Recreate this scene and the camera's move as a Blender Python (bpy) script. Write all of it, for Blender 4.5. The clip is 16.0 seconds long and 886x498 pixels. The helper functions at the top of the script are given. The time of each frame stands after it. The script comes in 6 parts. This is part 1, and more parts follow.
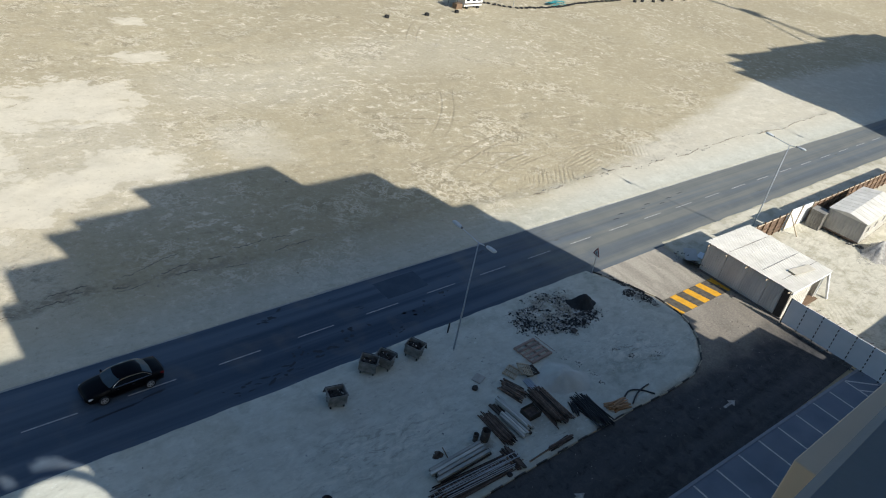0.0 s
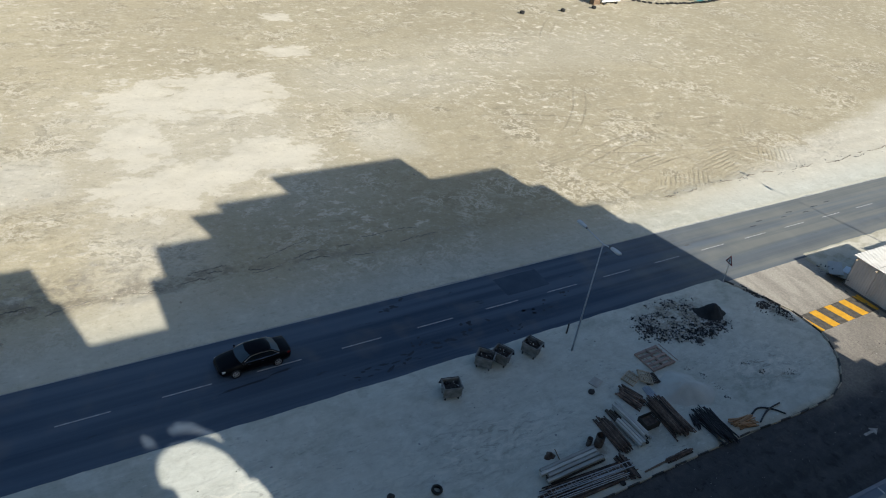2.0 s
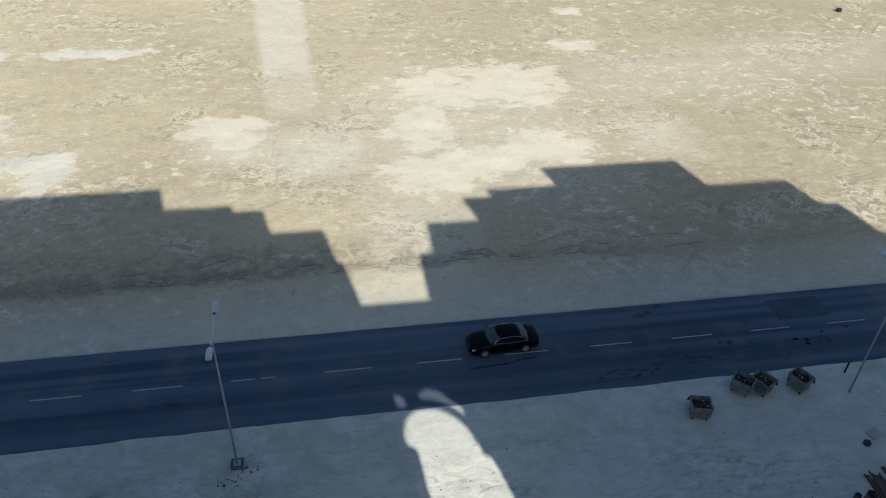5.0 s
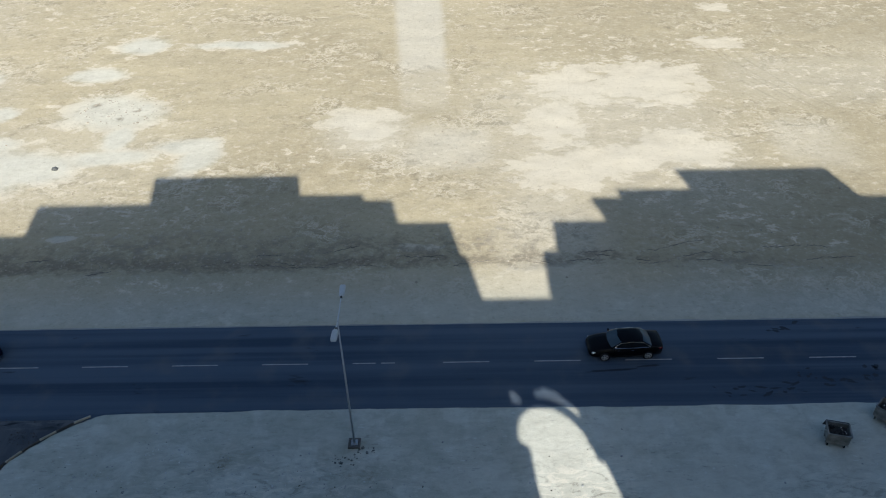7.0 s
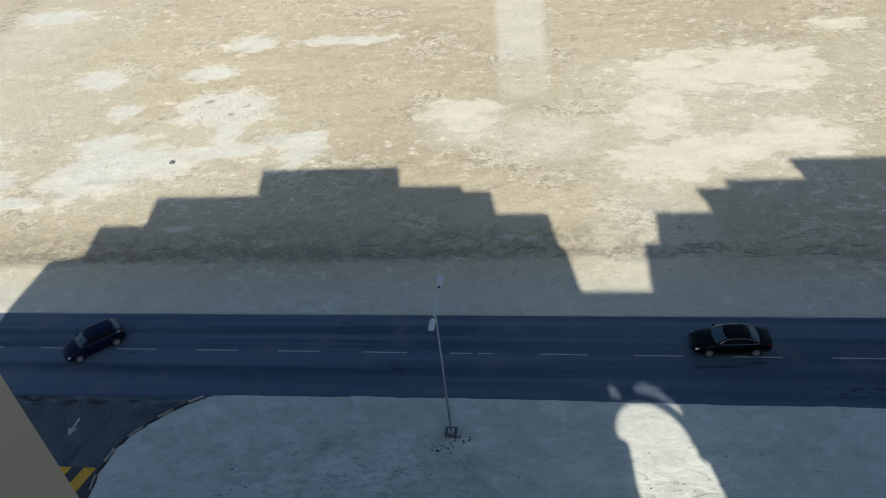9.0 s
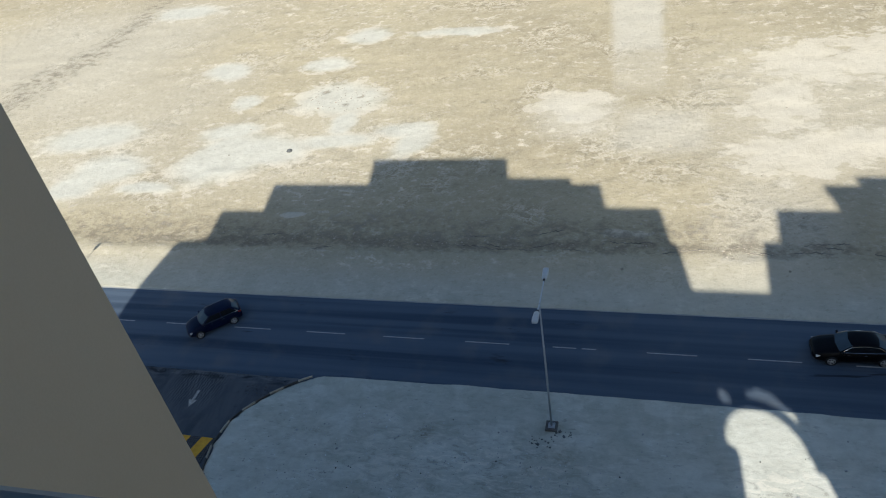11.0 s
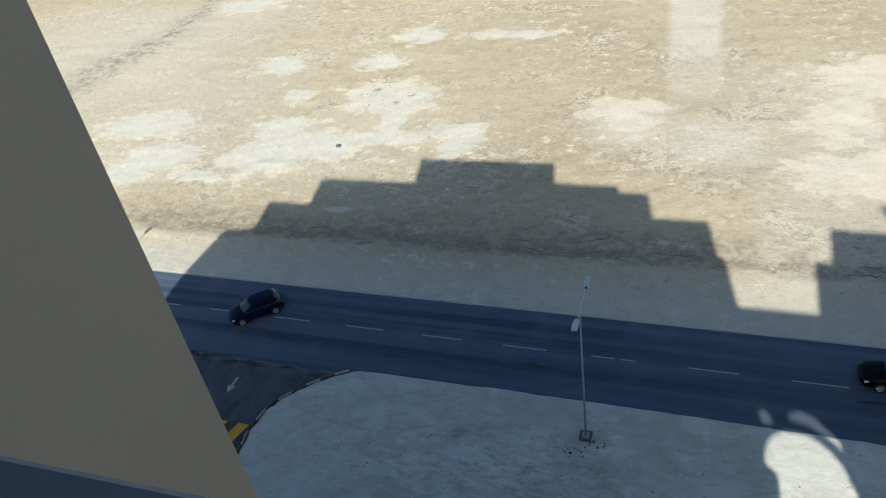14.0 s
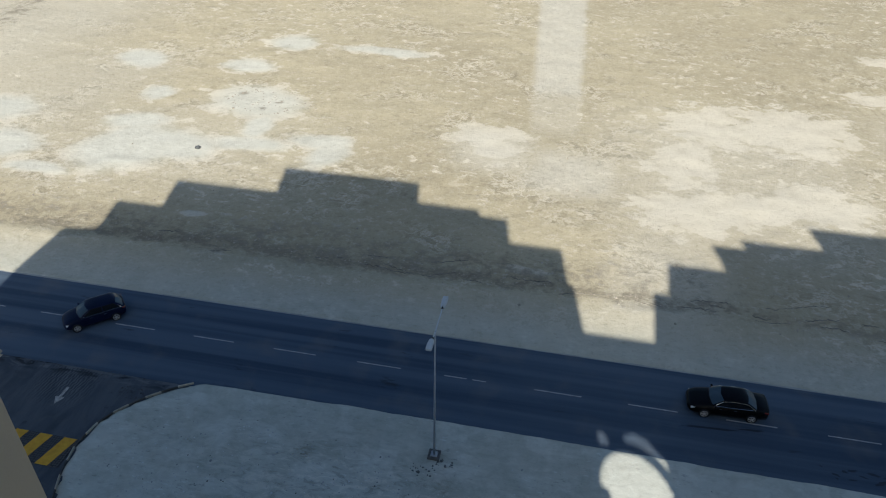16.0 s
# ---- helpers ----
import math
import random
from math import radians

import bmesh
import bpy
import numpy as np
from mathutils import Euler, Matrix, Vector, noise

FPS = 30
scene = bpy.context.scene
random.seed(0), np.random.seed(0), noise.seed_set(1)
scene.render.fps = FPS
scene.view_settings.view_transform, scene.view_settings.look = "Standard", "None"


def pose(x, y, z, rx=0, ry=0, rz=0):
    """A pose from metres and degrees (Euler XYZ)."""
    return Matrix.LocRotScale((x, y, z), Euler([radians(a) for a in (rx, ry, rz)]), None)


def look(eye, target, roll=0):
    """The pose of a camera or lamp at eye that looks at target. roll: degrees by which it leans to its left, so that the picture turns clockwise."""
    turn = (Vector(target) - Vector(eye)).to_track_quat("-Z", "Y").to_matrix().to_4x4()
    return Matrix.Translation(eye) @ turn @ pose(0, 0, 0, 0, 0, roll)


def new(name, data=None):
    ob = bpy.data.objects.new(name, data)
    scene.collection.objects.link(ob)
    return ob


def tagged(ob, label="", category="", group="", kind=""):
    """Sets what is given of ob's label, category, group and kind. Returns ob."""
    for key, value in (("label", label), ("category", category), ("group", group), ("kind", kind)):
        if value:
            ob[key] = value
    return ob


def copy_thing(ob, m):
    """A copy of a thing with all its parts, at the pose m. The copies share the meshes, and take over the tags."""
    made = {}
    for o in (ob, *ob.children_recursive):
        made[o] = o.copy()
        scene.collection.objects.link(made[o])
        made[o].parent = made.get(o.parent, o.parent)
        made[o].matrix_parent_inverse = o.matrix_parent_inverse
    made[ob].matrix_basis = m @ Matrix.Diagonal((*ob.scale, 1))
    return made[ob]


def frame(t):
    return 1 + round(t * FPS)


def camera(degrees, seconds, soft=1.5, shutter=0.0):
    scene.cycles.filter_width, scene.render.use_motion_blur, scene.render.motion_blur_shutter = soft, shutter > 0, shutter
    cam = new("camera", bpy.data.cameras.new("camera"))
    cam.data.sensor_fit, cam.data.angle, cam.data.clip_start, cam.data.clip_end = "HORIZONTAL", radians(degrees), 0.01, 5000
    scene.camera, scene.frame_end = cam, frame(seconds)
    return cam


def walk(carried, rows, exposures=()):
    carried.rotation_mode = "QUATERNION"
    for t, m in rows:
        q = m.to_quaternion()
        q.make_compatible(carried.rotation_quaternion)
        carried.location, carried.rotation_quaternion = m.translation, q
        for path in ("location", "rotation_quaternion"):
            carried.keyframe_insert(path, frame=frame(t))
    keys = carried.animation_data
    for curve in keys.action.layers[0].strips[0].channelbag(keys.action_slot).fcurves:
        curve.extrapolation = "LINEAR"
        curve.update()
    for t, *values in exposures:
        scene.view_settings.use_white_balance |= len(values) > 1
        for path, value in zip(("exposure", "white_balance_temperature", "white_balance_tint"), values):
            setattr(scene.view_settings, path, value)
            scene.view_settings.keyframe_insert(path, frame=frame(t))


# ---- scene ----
# ---- camera ----
cam = camera(61.65, 16.0, soft=1.08)
ROWS = [
    (0.0, -0.021, 0.519, 35.00, 57.88, -9.88, -39.75),
    (0.5, 0.005, 0.505, 35.00, 57.57, -9.53, -38.70),
    (1.0, 0.030, 0.491, 35.00, 57.20, -8.89, -36.92),
    (1.5, 0.043, 0.475, 35.00, 56.71, -8.10, -33.89),
    (2.0, 0.055, 0.460, 35.00, 56.16, -7.20, -30.04),
    (2.5, 0.068, 0.445, 35.00, 55.60, -6.31, -25.84),
    (3.0, 0.080, 0.430, 35.00, 55.10, -5.36, -21.75),
    (3.5, 0.075, 0.415, 35.00, 54.73, -4.27, -18.31),
    (4.0, 0.070, 0.400, 35.00, 54.51, -3.31, -15.31),
    (6.5, 0.037, 0.365, 35.00, 53.87, 0.43, -1.91),
    (7.0, 0.030, 0.359, 35.00, 53.77, 1.20, 0.10),
    (7.5, 0.037, 0.350, 35.00, 53.67, 2.16, 1.65),
    (8.0, 0.043, 0.340, 35.00, 53.55, 3.20, 2.93),
    (8.5, 0.050, 0.330, 35.00, 53.47, 4.24, 4.46),
    (9.0, 0.058, 0.320, 35.00, 53.46, 5.34, 6.45),
    (9.5, 0.074, 0.310, 35.00, 53.44, 6.48, 8.74),
    (12.0, 0.128, 0.208, 35.00, 54.07, 9.35, 16.54),
    (12.5, 0.150, 0.176, 35.00, 54.17, 9.29, 17.42),
    (13.0, 0.143, 0.178, 35.00, 54.25, 8.90, 18.10),
    (13.5, 0.140, 0.200, 35.00, 54.37, 8.36, 18.46),
    (14.0, 0.068, 0.279, 35.00, 54.49, 8.18, 18.63),
    (14.5, 0.046, 0.330, 35.00, 54.49, 7.19, 18.62),
    (15.0, 0.004, 0.390, 35.00, 54.28, 4.46, 16.96),
    (15.5, 0.025, 0.420, 35.00, 54.43, 1.11, 14.35),
    (16.0, 0.080, 0.450, 35.00, 55.21, -0.70, 11.83),
]
walk(cam, [(t, pose(x, y, z, rx, ry, rz)) for t, x, y, z, rx, ry, rz in ROWS], exposures=[(0.0, 0.53, 5800, 8), (1.0, 0.53, 5800, 8), (7.5, 0.53, 5800, 8), (12.5, 0.65, 5800, 8), (13.5, 0.7, 5800, 8), (14.0, 0.6, 5800, 8), (14.5, 0.56, 5800, 8), (15.5, 0.56, 5800, 8), (16.0, 0.44, 5800, 8)])

# ---- light ----
SUN_TO = Vector((0.2, -1.0, 0.7128)).normalized()
world = bpy.data.worlds.new("sky")
scene.world = world
world.use_nodes = True
wn = world.node_tree
sky = wn.nodes.new("ShaderNodeTexSky")
sky.sky_type = "NISHITA"
sky.sun_disc = False
sky.sun_elevation = math.asin(SUN_TO.z)
sky.sun_rotation = math.atan2(SUN_TO.x, SUN_TO.y)
sky.dust_density = 2.6
sky.ozone_density = 3.0
wn.nodes["Background"].inputs["Strength"].default_value = 0.072
# a hazy coastal sky, a little greener than the clear model
haze = wn.nodes.new("ShaderNodeMix")
haze.data_type, haze.blend_type = "RGBA", "MULTIPLY"
haze.inputs["Factor"].default_value = 1.0
haze.inputs["B"].default_value = (0.97, 1.02, 1.0, 1)
wn.links.new(sky.outputs[0], haze.inputs["A"])
wn.links.new(haze.outputs["Result"], wn.nodes["Background"].inputs["Color"])
lamp = bpy.data.lights.new("sun", "SUN")
lamp.energy, lamp.angle, lamp.color = 4.6, radians(0.53), (1.0, 0.885, 0.735)
sun = new("sun", lamp)
sun.matrix_world = look((20, -100, 71), (0, 0, 0))
sun.rotation_mode = "XYZ"
sun.rotation_euler = SUN_TO.to_track_quat("Z", "Y").to_euler()


# ---- materials ----
def surface(name, a, b, scale=1.0, rough=0.8, metal=0.0, bump=0.0, fine=30.0, spread=0.0, coat=0.0, stretch=(1, 1, 1), spec=0.5):
    """Two colours mixed by noise at two scales, with fine relief; spread varies pieces by their own random."""
    m = bpy.data.materials.new(name)
    m.use_nodes = True
    n, l = m.node_tree.nodes, m.node_tree.links
    bsdf = n["Principled BSDF"]
    tc, mp = n.new("ShaderNodeTexCoord"), n.new("ShaderNodeMapping")
    mp.inputs["Scale"].default_value = stretch
    l.new(tc.outputs["Object"], mp.inputs["Vector"])
    big, small = n.new("ShaderNodeTexNoise"), n.new("ShaderNodeTexNoise")
    big.inputs["Scale"].default_value, big.inputs["Detail"].default_value = scale, 6
    small.inputs["Scale"].default_value, small.inputs["Detail"].default_value = fine, 4
    l.new(mp.outputs[0], big.inputs["Vector"])
    l.new(mp.outputs[0], small.inputs["Vector"])
    add = n.new("ShaderNodeMath")
    add.operation = "MULTIPLY_ADD"
    add.inputs[1].default_value = 0.35
    l.new(small.outputs["Fac"], add.inputs[0])
    l.new(big.outputs["Fac"], add.inputs[2])
    rng = n.new("ShaderNodeMapRange")
    rng.inputs["From Min"].default_value, rng.inputs["From Max"].default_value = 0.45, 0.9
    l.new(add.outputs[0], rng.inputs["Value"])
    mix = n.new("ShaderNodeMix")
    mix.data_type = "RGBA"
    mix.inputs["A"].default_value, mix.inputs["B"].default_value = (*a, 1), (*b, 1)
    l.new(rng.outputs[0], mix.inputs["Factor"])
    colour = mix.outputs["Result"]
    if spread:
        info, hsv, mr = n.new("ShaderNodeObjectInfo"), n.new("ShaderNodeHueSaturation"), n.new("ShaderNodeMapRange")
        mr.inputs["To Min"].default_value, mr.inputs["To Max"].default_value = 1 - spread, 1 + spread
        l.new(info.outputs["Random"], mr.inputs["Value"])
        l.new(mr.outputs[0], hsv.inputs["Value"])
        l.new(colour, hsv.inputs["Color"])
        colour = hsv.outputs[0]
    l.new(colour, bsdf.inputs["Base Color"])
    bsdf.inputs["Roughness"].default_value, bsdf.inputs["Metallic"].default_value = rough, metal
    bsdf.inputs["Coat Weight"].default_value = coat
    bsdf.inputs["Specular IOR Level"].default_value = spec
    if bump:
        bp = n.new("ShaderNodeBump")
        bp.inputs["Strength"].default_value, bp.inputs["Distance"].default_value = bump, 0.03
        l.new(add.outputs[0], bp.inputs["Height"])
        l.new(bp.outputs[0], bsdf.inputs["Normal"])
    return m


def node(nt, kind, **inputs):
    nd = nt.nodes.new(kind)
    for key, value in inputs.items():
        sock = nd.inputs[int(key[1:])] if key[0] == "i" and key[1:].isdigit() else nd.inputs[key.replace("_", " ")]
        if isinstance(value, bpy.types.NodeSocket):
            nt.links.new(value, sock)
        else:
            sock.default_value = value
    return nd


def calc(nt, op, a, b=0.0, c=0.0):
    nd = nt.nodes.new("ShaderNodeMath")
    nd.operation = op
    for i, v in enumerate((a, b, c)):
        if isinstance(v, bpy.types.NodeSocket):
            nt.links.new(v, nd.inputs[i])
        else:
            nd.inputs[i].default_value = v
    return nd.outputs[0]


def blend(nt, fac, a, b):
    nd = nt.nodes.new("ShaderNodeMix")
    nd.data_type = "RGBA"
    for sock, v in (("Factor", fac), ("A", a), ("B", b)):
        if isinstance(v, bpy.types.NodeSocket):
            nt.links.new(v, nd.inputs[sock])
        else:
            nd.inputs[sock].default_value = v if sock == "Factor" else (*v, 1)
    return nd.outputs["Result"]


def ramp(nt, v, lo, hi):
    nd = node(nt, "ShaderNodeMapRange", From_Min=lo, From_Max=hi, Value=v)
    nd.interpolation_type = "SMOOTHSTEP"
    return nd.outputs[0]


def sand_material(name):
    """Desert soil: tan crust, pale salty patches, darker clods; reads the pale and clod fields of the mesh."""
    m = bpy.data.materials.new(name)
    m.use_nodes = True
    nt = m.node_tree
    bsdf = nt.nodes["Principled BSDF"]
    pos = nt.nodes.new("ShaderNodeTexCoord").outputs["Object"]
    n1 = node(nt, "ShaderNodeTexNoise", Vector=pos, Scale=0.035, Detail=4.0).outputs["Fac"]
    n2 = node(nt, "ShaderNodeTexNoise", Vector=pos, Scale=0.28, Detail=8.0, Roughness=0.62).outputs["Fac"]
    n3 = node(nt, "ShaderNodeTexNoise", Vector=pos, Scale=2.6, Detail=8.0, Roughness=0.7).outputs["Fac"]
    flat = node(nt, "ShaderNodeMapping", Vector=pos, Scale=(0.8, 1.0, 1.0), Rotation=(0, 0, 0.25)).outputs[0]
    n4 = node(nt, "ShaderNodeTexNoise", Vector=flat, Scale=0.75, Detail=9.0, Roughness=0.74, Distortion=0.25).outputs["Fac"]
    pale = node(nt, "ShaderNodeAttribute")
    pale.attribute_name = "pale"
    clod = node(nt, "ShaderNodeAttribute")
    clod.attribute_name = "clod"
    dust = node(nt, "ShaderNodeAttribute")
    dust.attribute_name = "dust"
    even = node(nt, "ShaderNodeAttribute")
    even.attribute_name = "even"
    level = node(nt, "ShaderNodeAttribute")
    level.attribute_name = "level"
    rough = calc(nt, "SUBTRACT", 1.0, calc(nt, "MULTIPLY", even.outputs["Fac"], 0.8))
    n5 = node(nt, "ShaderNodeTexNoise", Vector=pos, Scale=2.1, Detail=6.0, Roughness=0.75).outputs["Fac"]
    vein = node(nt, "ShaderNodeTexNoise", Vector=pos, Scale=0.22, Detail=9.0, Roughness=0.6, Distortion=0.6).outputs["Fac"]
    patchy = node(nt, "ShaderNodeTexNoise", Vector=pos, Scale=0.06, Detail=3.0).outputs["Fac"]
    base = blend(nt, ramp(nt, n1, 0.38, 0.62), TAN_A, TAN_B)
    base = blend(nt, calc(nt, "MULTIPLY", ramp(nt, n2, 0.42, 0.72), 0.6), base, TAN_C)
    # the soil turns a little darker towards the east
    east = ramp(nt, node(nt, "ShaderNodeSeparateXYZ", Vector=pos).outputs[0], 8.0, 48.0)
    base = blend(nt, calc(nt, "MULTIPLY", east, 0.5), base, (0.335, 0.293, 0.197))
    # pale crust flakes and veins, stronger here than there
    here = calc(nt, "MULTIPLY", calc(nt, "ADD", 0.3, ramp(nt, patchy, 0.42, 0.62)), rough)
    crust = calc(nt, "MULTIPLY", calc(nt, "MULTIPLY", ramp(nt, n4, 0.53, 0.64), 0.95), here)
    base = blend(nt, crust, base, TAN_D)
    line = calc(nt, "MULTIPLY", ramp(nt, calc(nt, "ABSOLUTE", calc(nt, "SUBTRACT", vein, 0.5)), 0.022, 0.006), calc(nt, "MULTIPLY", here, 0.08))
    base = blend(nt, line, base, PALE)
    dirt = calc(nt, "MULTIPLY", calc(nt, "MULTIPLY", ramp(nt, n4, 0.45, 0.3), 0.7), rough)
    base = blend(nt, dirt, base, TAN_E)
    # curled edges of broken crust, in clusters
    curl = node(nt, "ShaderNodeTexNoise", Vector=pos, Scale=0.85, Detail=8.0, Roughness=0.66, Distortion=0.4).outputs["Fac"]
    cluster = node(nt, "ShaderNodeTexNoise", Vector=pos, Scale=0.11, Detail=4.0, Roughness=0.6).outputs["Fac"]
    curled = calc(nt, "MULTIPLY", ramp(nt, calc(nt, "ABSOLUTE", calc(nt, "SUBTRACT", curl, 0.52)), 0.045, 0.008), calc(nt, "MULTIPLY", ramp(nt, cluster, 0.5, 0.64), rough))
    base = blend(nt, calc(nt, "MULTIPLY", curled, 0.7), base, TAN_D)
    # relief shading below the curls, painted as a darker line
    under = calc(nt, "MULTIPLY", ramp(nt, calc(nt, "ABSOLUTE", calc(nt, "SUBTRACT", curl, 0.43)), 0.04, 0.006), calc(nt, "MULTIPLY", ramp(nt, cluster, 0.48, 0.62), rough))
    base = blend(nt, calc(nt, "MULTIPLY", under, 0.45), base, TAN_E)
    # old wheel tracks: pairs of wide arcs that come and go
    xyz = node(nt, "ShaderNodeSeparateXYZ", Vector=pos)
    rut = None
    for cx, cy, r in TRACKS:
        dx, dy = calc(nt, "SUBTRACT", xyz.outputs[0], cx), calc(nt, "SUBTRACT", xyz.outputs[1], cy)
        d = calc(nt, "SQRT", calc(nt, "ADD", calc(nt, "MULTIPLY", dx, dx), calc(nt, "MULTIPLY", dy, dy)))
        off = calc(nt, "ABSOLUTE", calc(nt, "SUBTRACT", calc(nt, "ABSOLUTE", calc(nt, "SUBTRACT", d, r)), 0.8))
        off = calc(nt, "ADD", off, calc(nt, "MULTIPLY", calc(nt, "SUBTRACT", n5, 0.5), 0.3))
        one = ramp(nt, off, 0.22, 0.06)
        rut = one if rut is None else calc(nt, "MAXIMUM", rut, one)
    rut = calc(nt, "MULTIPLY", calc(nt, "MULTIPLY", rut, ramp(nt, patchy, 0.46, 0.58)), calc(nt, "MULTIPLY", rough, calc(nt, "ADD", 0.2, calc(nt, "MULTIPLY", ramp(nt, xyz.outputs[0], 18.0, 40.0), 0.8))))
    base = blend(nt, calc(nt, "MULTIPLY", rut, 0.36), base, TAN_E)
    n6 = node(nt, "ShaderNodeTexNoise", Vector=flat, Scale=0.5, Detail=9.0, Roughness=0.62, Distortion=0.4).outputs["Fac"]
    # ground churned by tyres: ribs that cross in broken patches
    churn = node(nt, "ShaderNodeAttribute")
    churn.attribute_name = "churn"
    ribs = None
    for turn, size, lo in ((0.75, 0.6, 0.54), (-0.5, 0.8, 0.56), (1.35, 0.55, 0.55)):
        way = node(nt, "ShaderNodeMapping", Vector=pos, Rotation=(0, 0, turn), Location=(7 * turn, 3 * turn, 0)).outputs[0]
        band = node(nt, "ShaderNodeTexWave", Vector=way, Scale=size, Distortion=2.2, Detail=5.0, Detail_Scale=2.0).outputs["Fac"]
        spot = node(nt, "ShaderNodeTexNoise", Vector=way, Scale=0.16, Detail=4.0).outputs["Fac"]
        one = calc(nt, "MULTIPLY", ramp(nt, band, 0.45, 0.85), ramp(nt, spot, lo, lo + 0.1))
        ribs = one if ribs is None else calc(nt, "MAXIMUM", ribs, one)
    ribs = calc(nt, "MULTIPLY", calc(nt, "MULTIPLY", ribs, churn.outputs["Fac"]), calc(nt, "ADD", 0.25, n5))
    base = blend(nt, calc(nt, "MULTIPLY", ribs, 0.3), base, TAN_E)
    ragged = calc(nt, "ADD", calc(nt, "MULTIPLY", calc(nt, "SUBTRACT", n6, 0.5), 1.9), calc(nt, "MULTIPLY", calc(nt, "SUBTRACT", n4, 0.5), 0.7))
    field = calc(nt, "ADD", pale.outputs["Fac"], calc(nt, "MULTIPLY", ragged, calc(nt, "SUBTRACT", 1.5, calc(nt, "MULTIPLY", even.outputs["Fac"], 1.2))))
    crisp = calc(nt, "ADD", calc(nt, "MULTIPLY", ramp(nt, field, 0.48, 0.64), 0.6), calc(nt, "MULTIPLY", ramp(nt, field, 0.15, 1.05), 0.4))
    mottle = calc(nt, "SUBTRACT", 0.98, calc(nt, "MULTIPLY", ramp(nt, n2, 0.5, 0.68), 0.32))
    base = blend(nt, calc(nt, "MULTIPLY", crisp, calc(nt, "MULTIPLY", mottle, 0.7)), base, PALE)
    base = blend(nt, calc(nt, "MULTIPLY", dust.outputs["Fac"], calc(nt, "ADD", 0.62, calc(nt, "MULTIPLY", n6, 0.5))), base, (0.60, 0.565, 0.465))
    # trodden and scraped sand where the ground was levelled; its blue also paints the verge's shade
    drag = node(nt, "ShaderNodeMapping", Vector=pos, Scale=(0.7, 1.9, 1.0), Rotation=(0, 0, -0.45)).outputs[0]
    n8 = node(nt, "ShaderNodeTexNoise", Vector=drag, Scale=1.1, Detail=9.0, Roughness=0.7, Distortion=0.8).outputs["Fac"]
    n7 = node(nt, "ShaderNodeTexNoise", Vector=pos, Scale=0.55, Detail=7.0, Roughness=0.66, Distortion=0.5).outputs["Fac"]
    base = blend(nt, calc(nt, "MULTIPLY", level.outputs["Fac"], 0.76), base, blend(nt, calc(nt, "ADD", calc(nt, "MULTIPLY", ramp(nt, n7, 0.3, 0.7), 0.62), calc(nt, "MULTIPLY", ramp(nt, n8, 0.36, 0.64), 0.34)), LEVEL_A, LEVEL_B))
    base = blend(nt, calc(nt, "MULTIPLY", ribs, 0.22), base, TAN_E)
    # sharp-edged scrapes where the levelled sand was driven over; the pale tone also carries the sunlit patch's warmth
    torn = calc(nt, "MULTIPLY", churn.outputs["Fac"], calc(nt, "MULTIPLY", level.outputs["Fac"], 1.4))
    base = blend(nt, calc(nt, "MULTIPLY", calc(nt, "MULTIPLY", ramp(nt, n8, 0.53, 0.57), torn), 0.6), base, (0.74, 0.7, 0.6))
    base = blend(nt, calc(nt, "MULTIPLY", calc(nt, "MULTIPLY", ramp(nt, n8, 0.44, 0.40), torn), 0.55), base, (0.21, 0.2, 0.175))
    # crumbs and footprints strewn in clusters over the levelled sand, relief shading painted as flecks
    n9 = node(nt, "ShaderNodeTexNoise", Vector=drag, Scale=2.7, Detail=5.0, Roughness=0.6).outputs["Fac"]
    strewn = calc(nt, "MULTIPLY", level.outputs["Fac"], ramp(nt, n2, 0.44, 0.6))
    base = blend(nt, calc(nt, "MULTIPLY", calc(nt, "MULTIPLY", ramp(nt, n9, 0.6, 0.68), strewn), 0.55), base, (0.74, 0.78, 0.76))
    base = blend(nt, calc(nt, "MULTIPLY", calc(nt, "MULTIPLY", ramp(nt, n9, 0.4, 0.33), strewn), 0.6), base, (0.17, 0.18, 0.175))
    cf = calc(nt, "ADD", clod.outputs["Fac"], calc(nt, "MULTIPLY", calc(nt, "SUBTRACT", n4, 0.5), 2.2))
    base = blend(nt, calc(nt, "MULTIPLY", ramp(nt, cf, 0.45, 0.95), 0.75), base, CLOD)
    base = blend(nt, calc(nt, "MULTIPLY", calc(nt, "MULTIPLY", ramp(nt, n5, 0.53, 0.66), 0.32), rough), base, (0.66, 0.6, 0.5))
    base = blend(nt, calc(nt, "MULTIPLY", calc(nt, "MULTIPLY", ramp(nt, n5, 0.46, 0.33), 0.34), rough), base, (0.2, 0.165, 0.115))
    nt.links.new(base, bsdf.inputs["Base Color"])
    bsdf.inputs["Roughness"].default_value = 0.95
    bsdf.inputs["Specular IOR Level"].default_value = 0.1
    height = calc(nt, "SUBTRACT", calc(nt, "ADD", calc(nt, "MULTIPLY", n4, 1.4), calc(nt, "ADD", n3, calc(nt, "ADD", n5, calc(nt, "ADD", calc(nt, "MULTIPLY", n8, even.outputs["Fac"]), calc(nt, "MULTIPLY", n9, strewn))))), calc(nt, "ADD", calc(nt, "MULTIPLY", under, 0.8), calc(nt, "ADD", calc(nt, "MULTIPLY", rut, 0.4), calc(nt, "MULTIPLY", ribs, 0.6))))
    bp = node(nt, "ShaderNodeBump", Strength=calc(nt, "MAXIMUM", calc(nt, "MULTIPLY", rough, 0.5), calc(nt, "MULTIPLY", level.outputs["Fac"], 0.32)), Distance=0.14, Height=height)
    nt.links.new(bp.outputs[0], bsdf.inputs["Normal"])
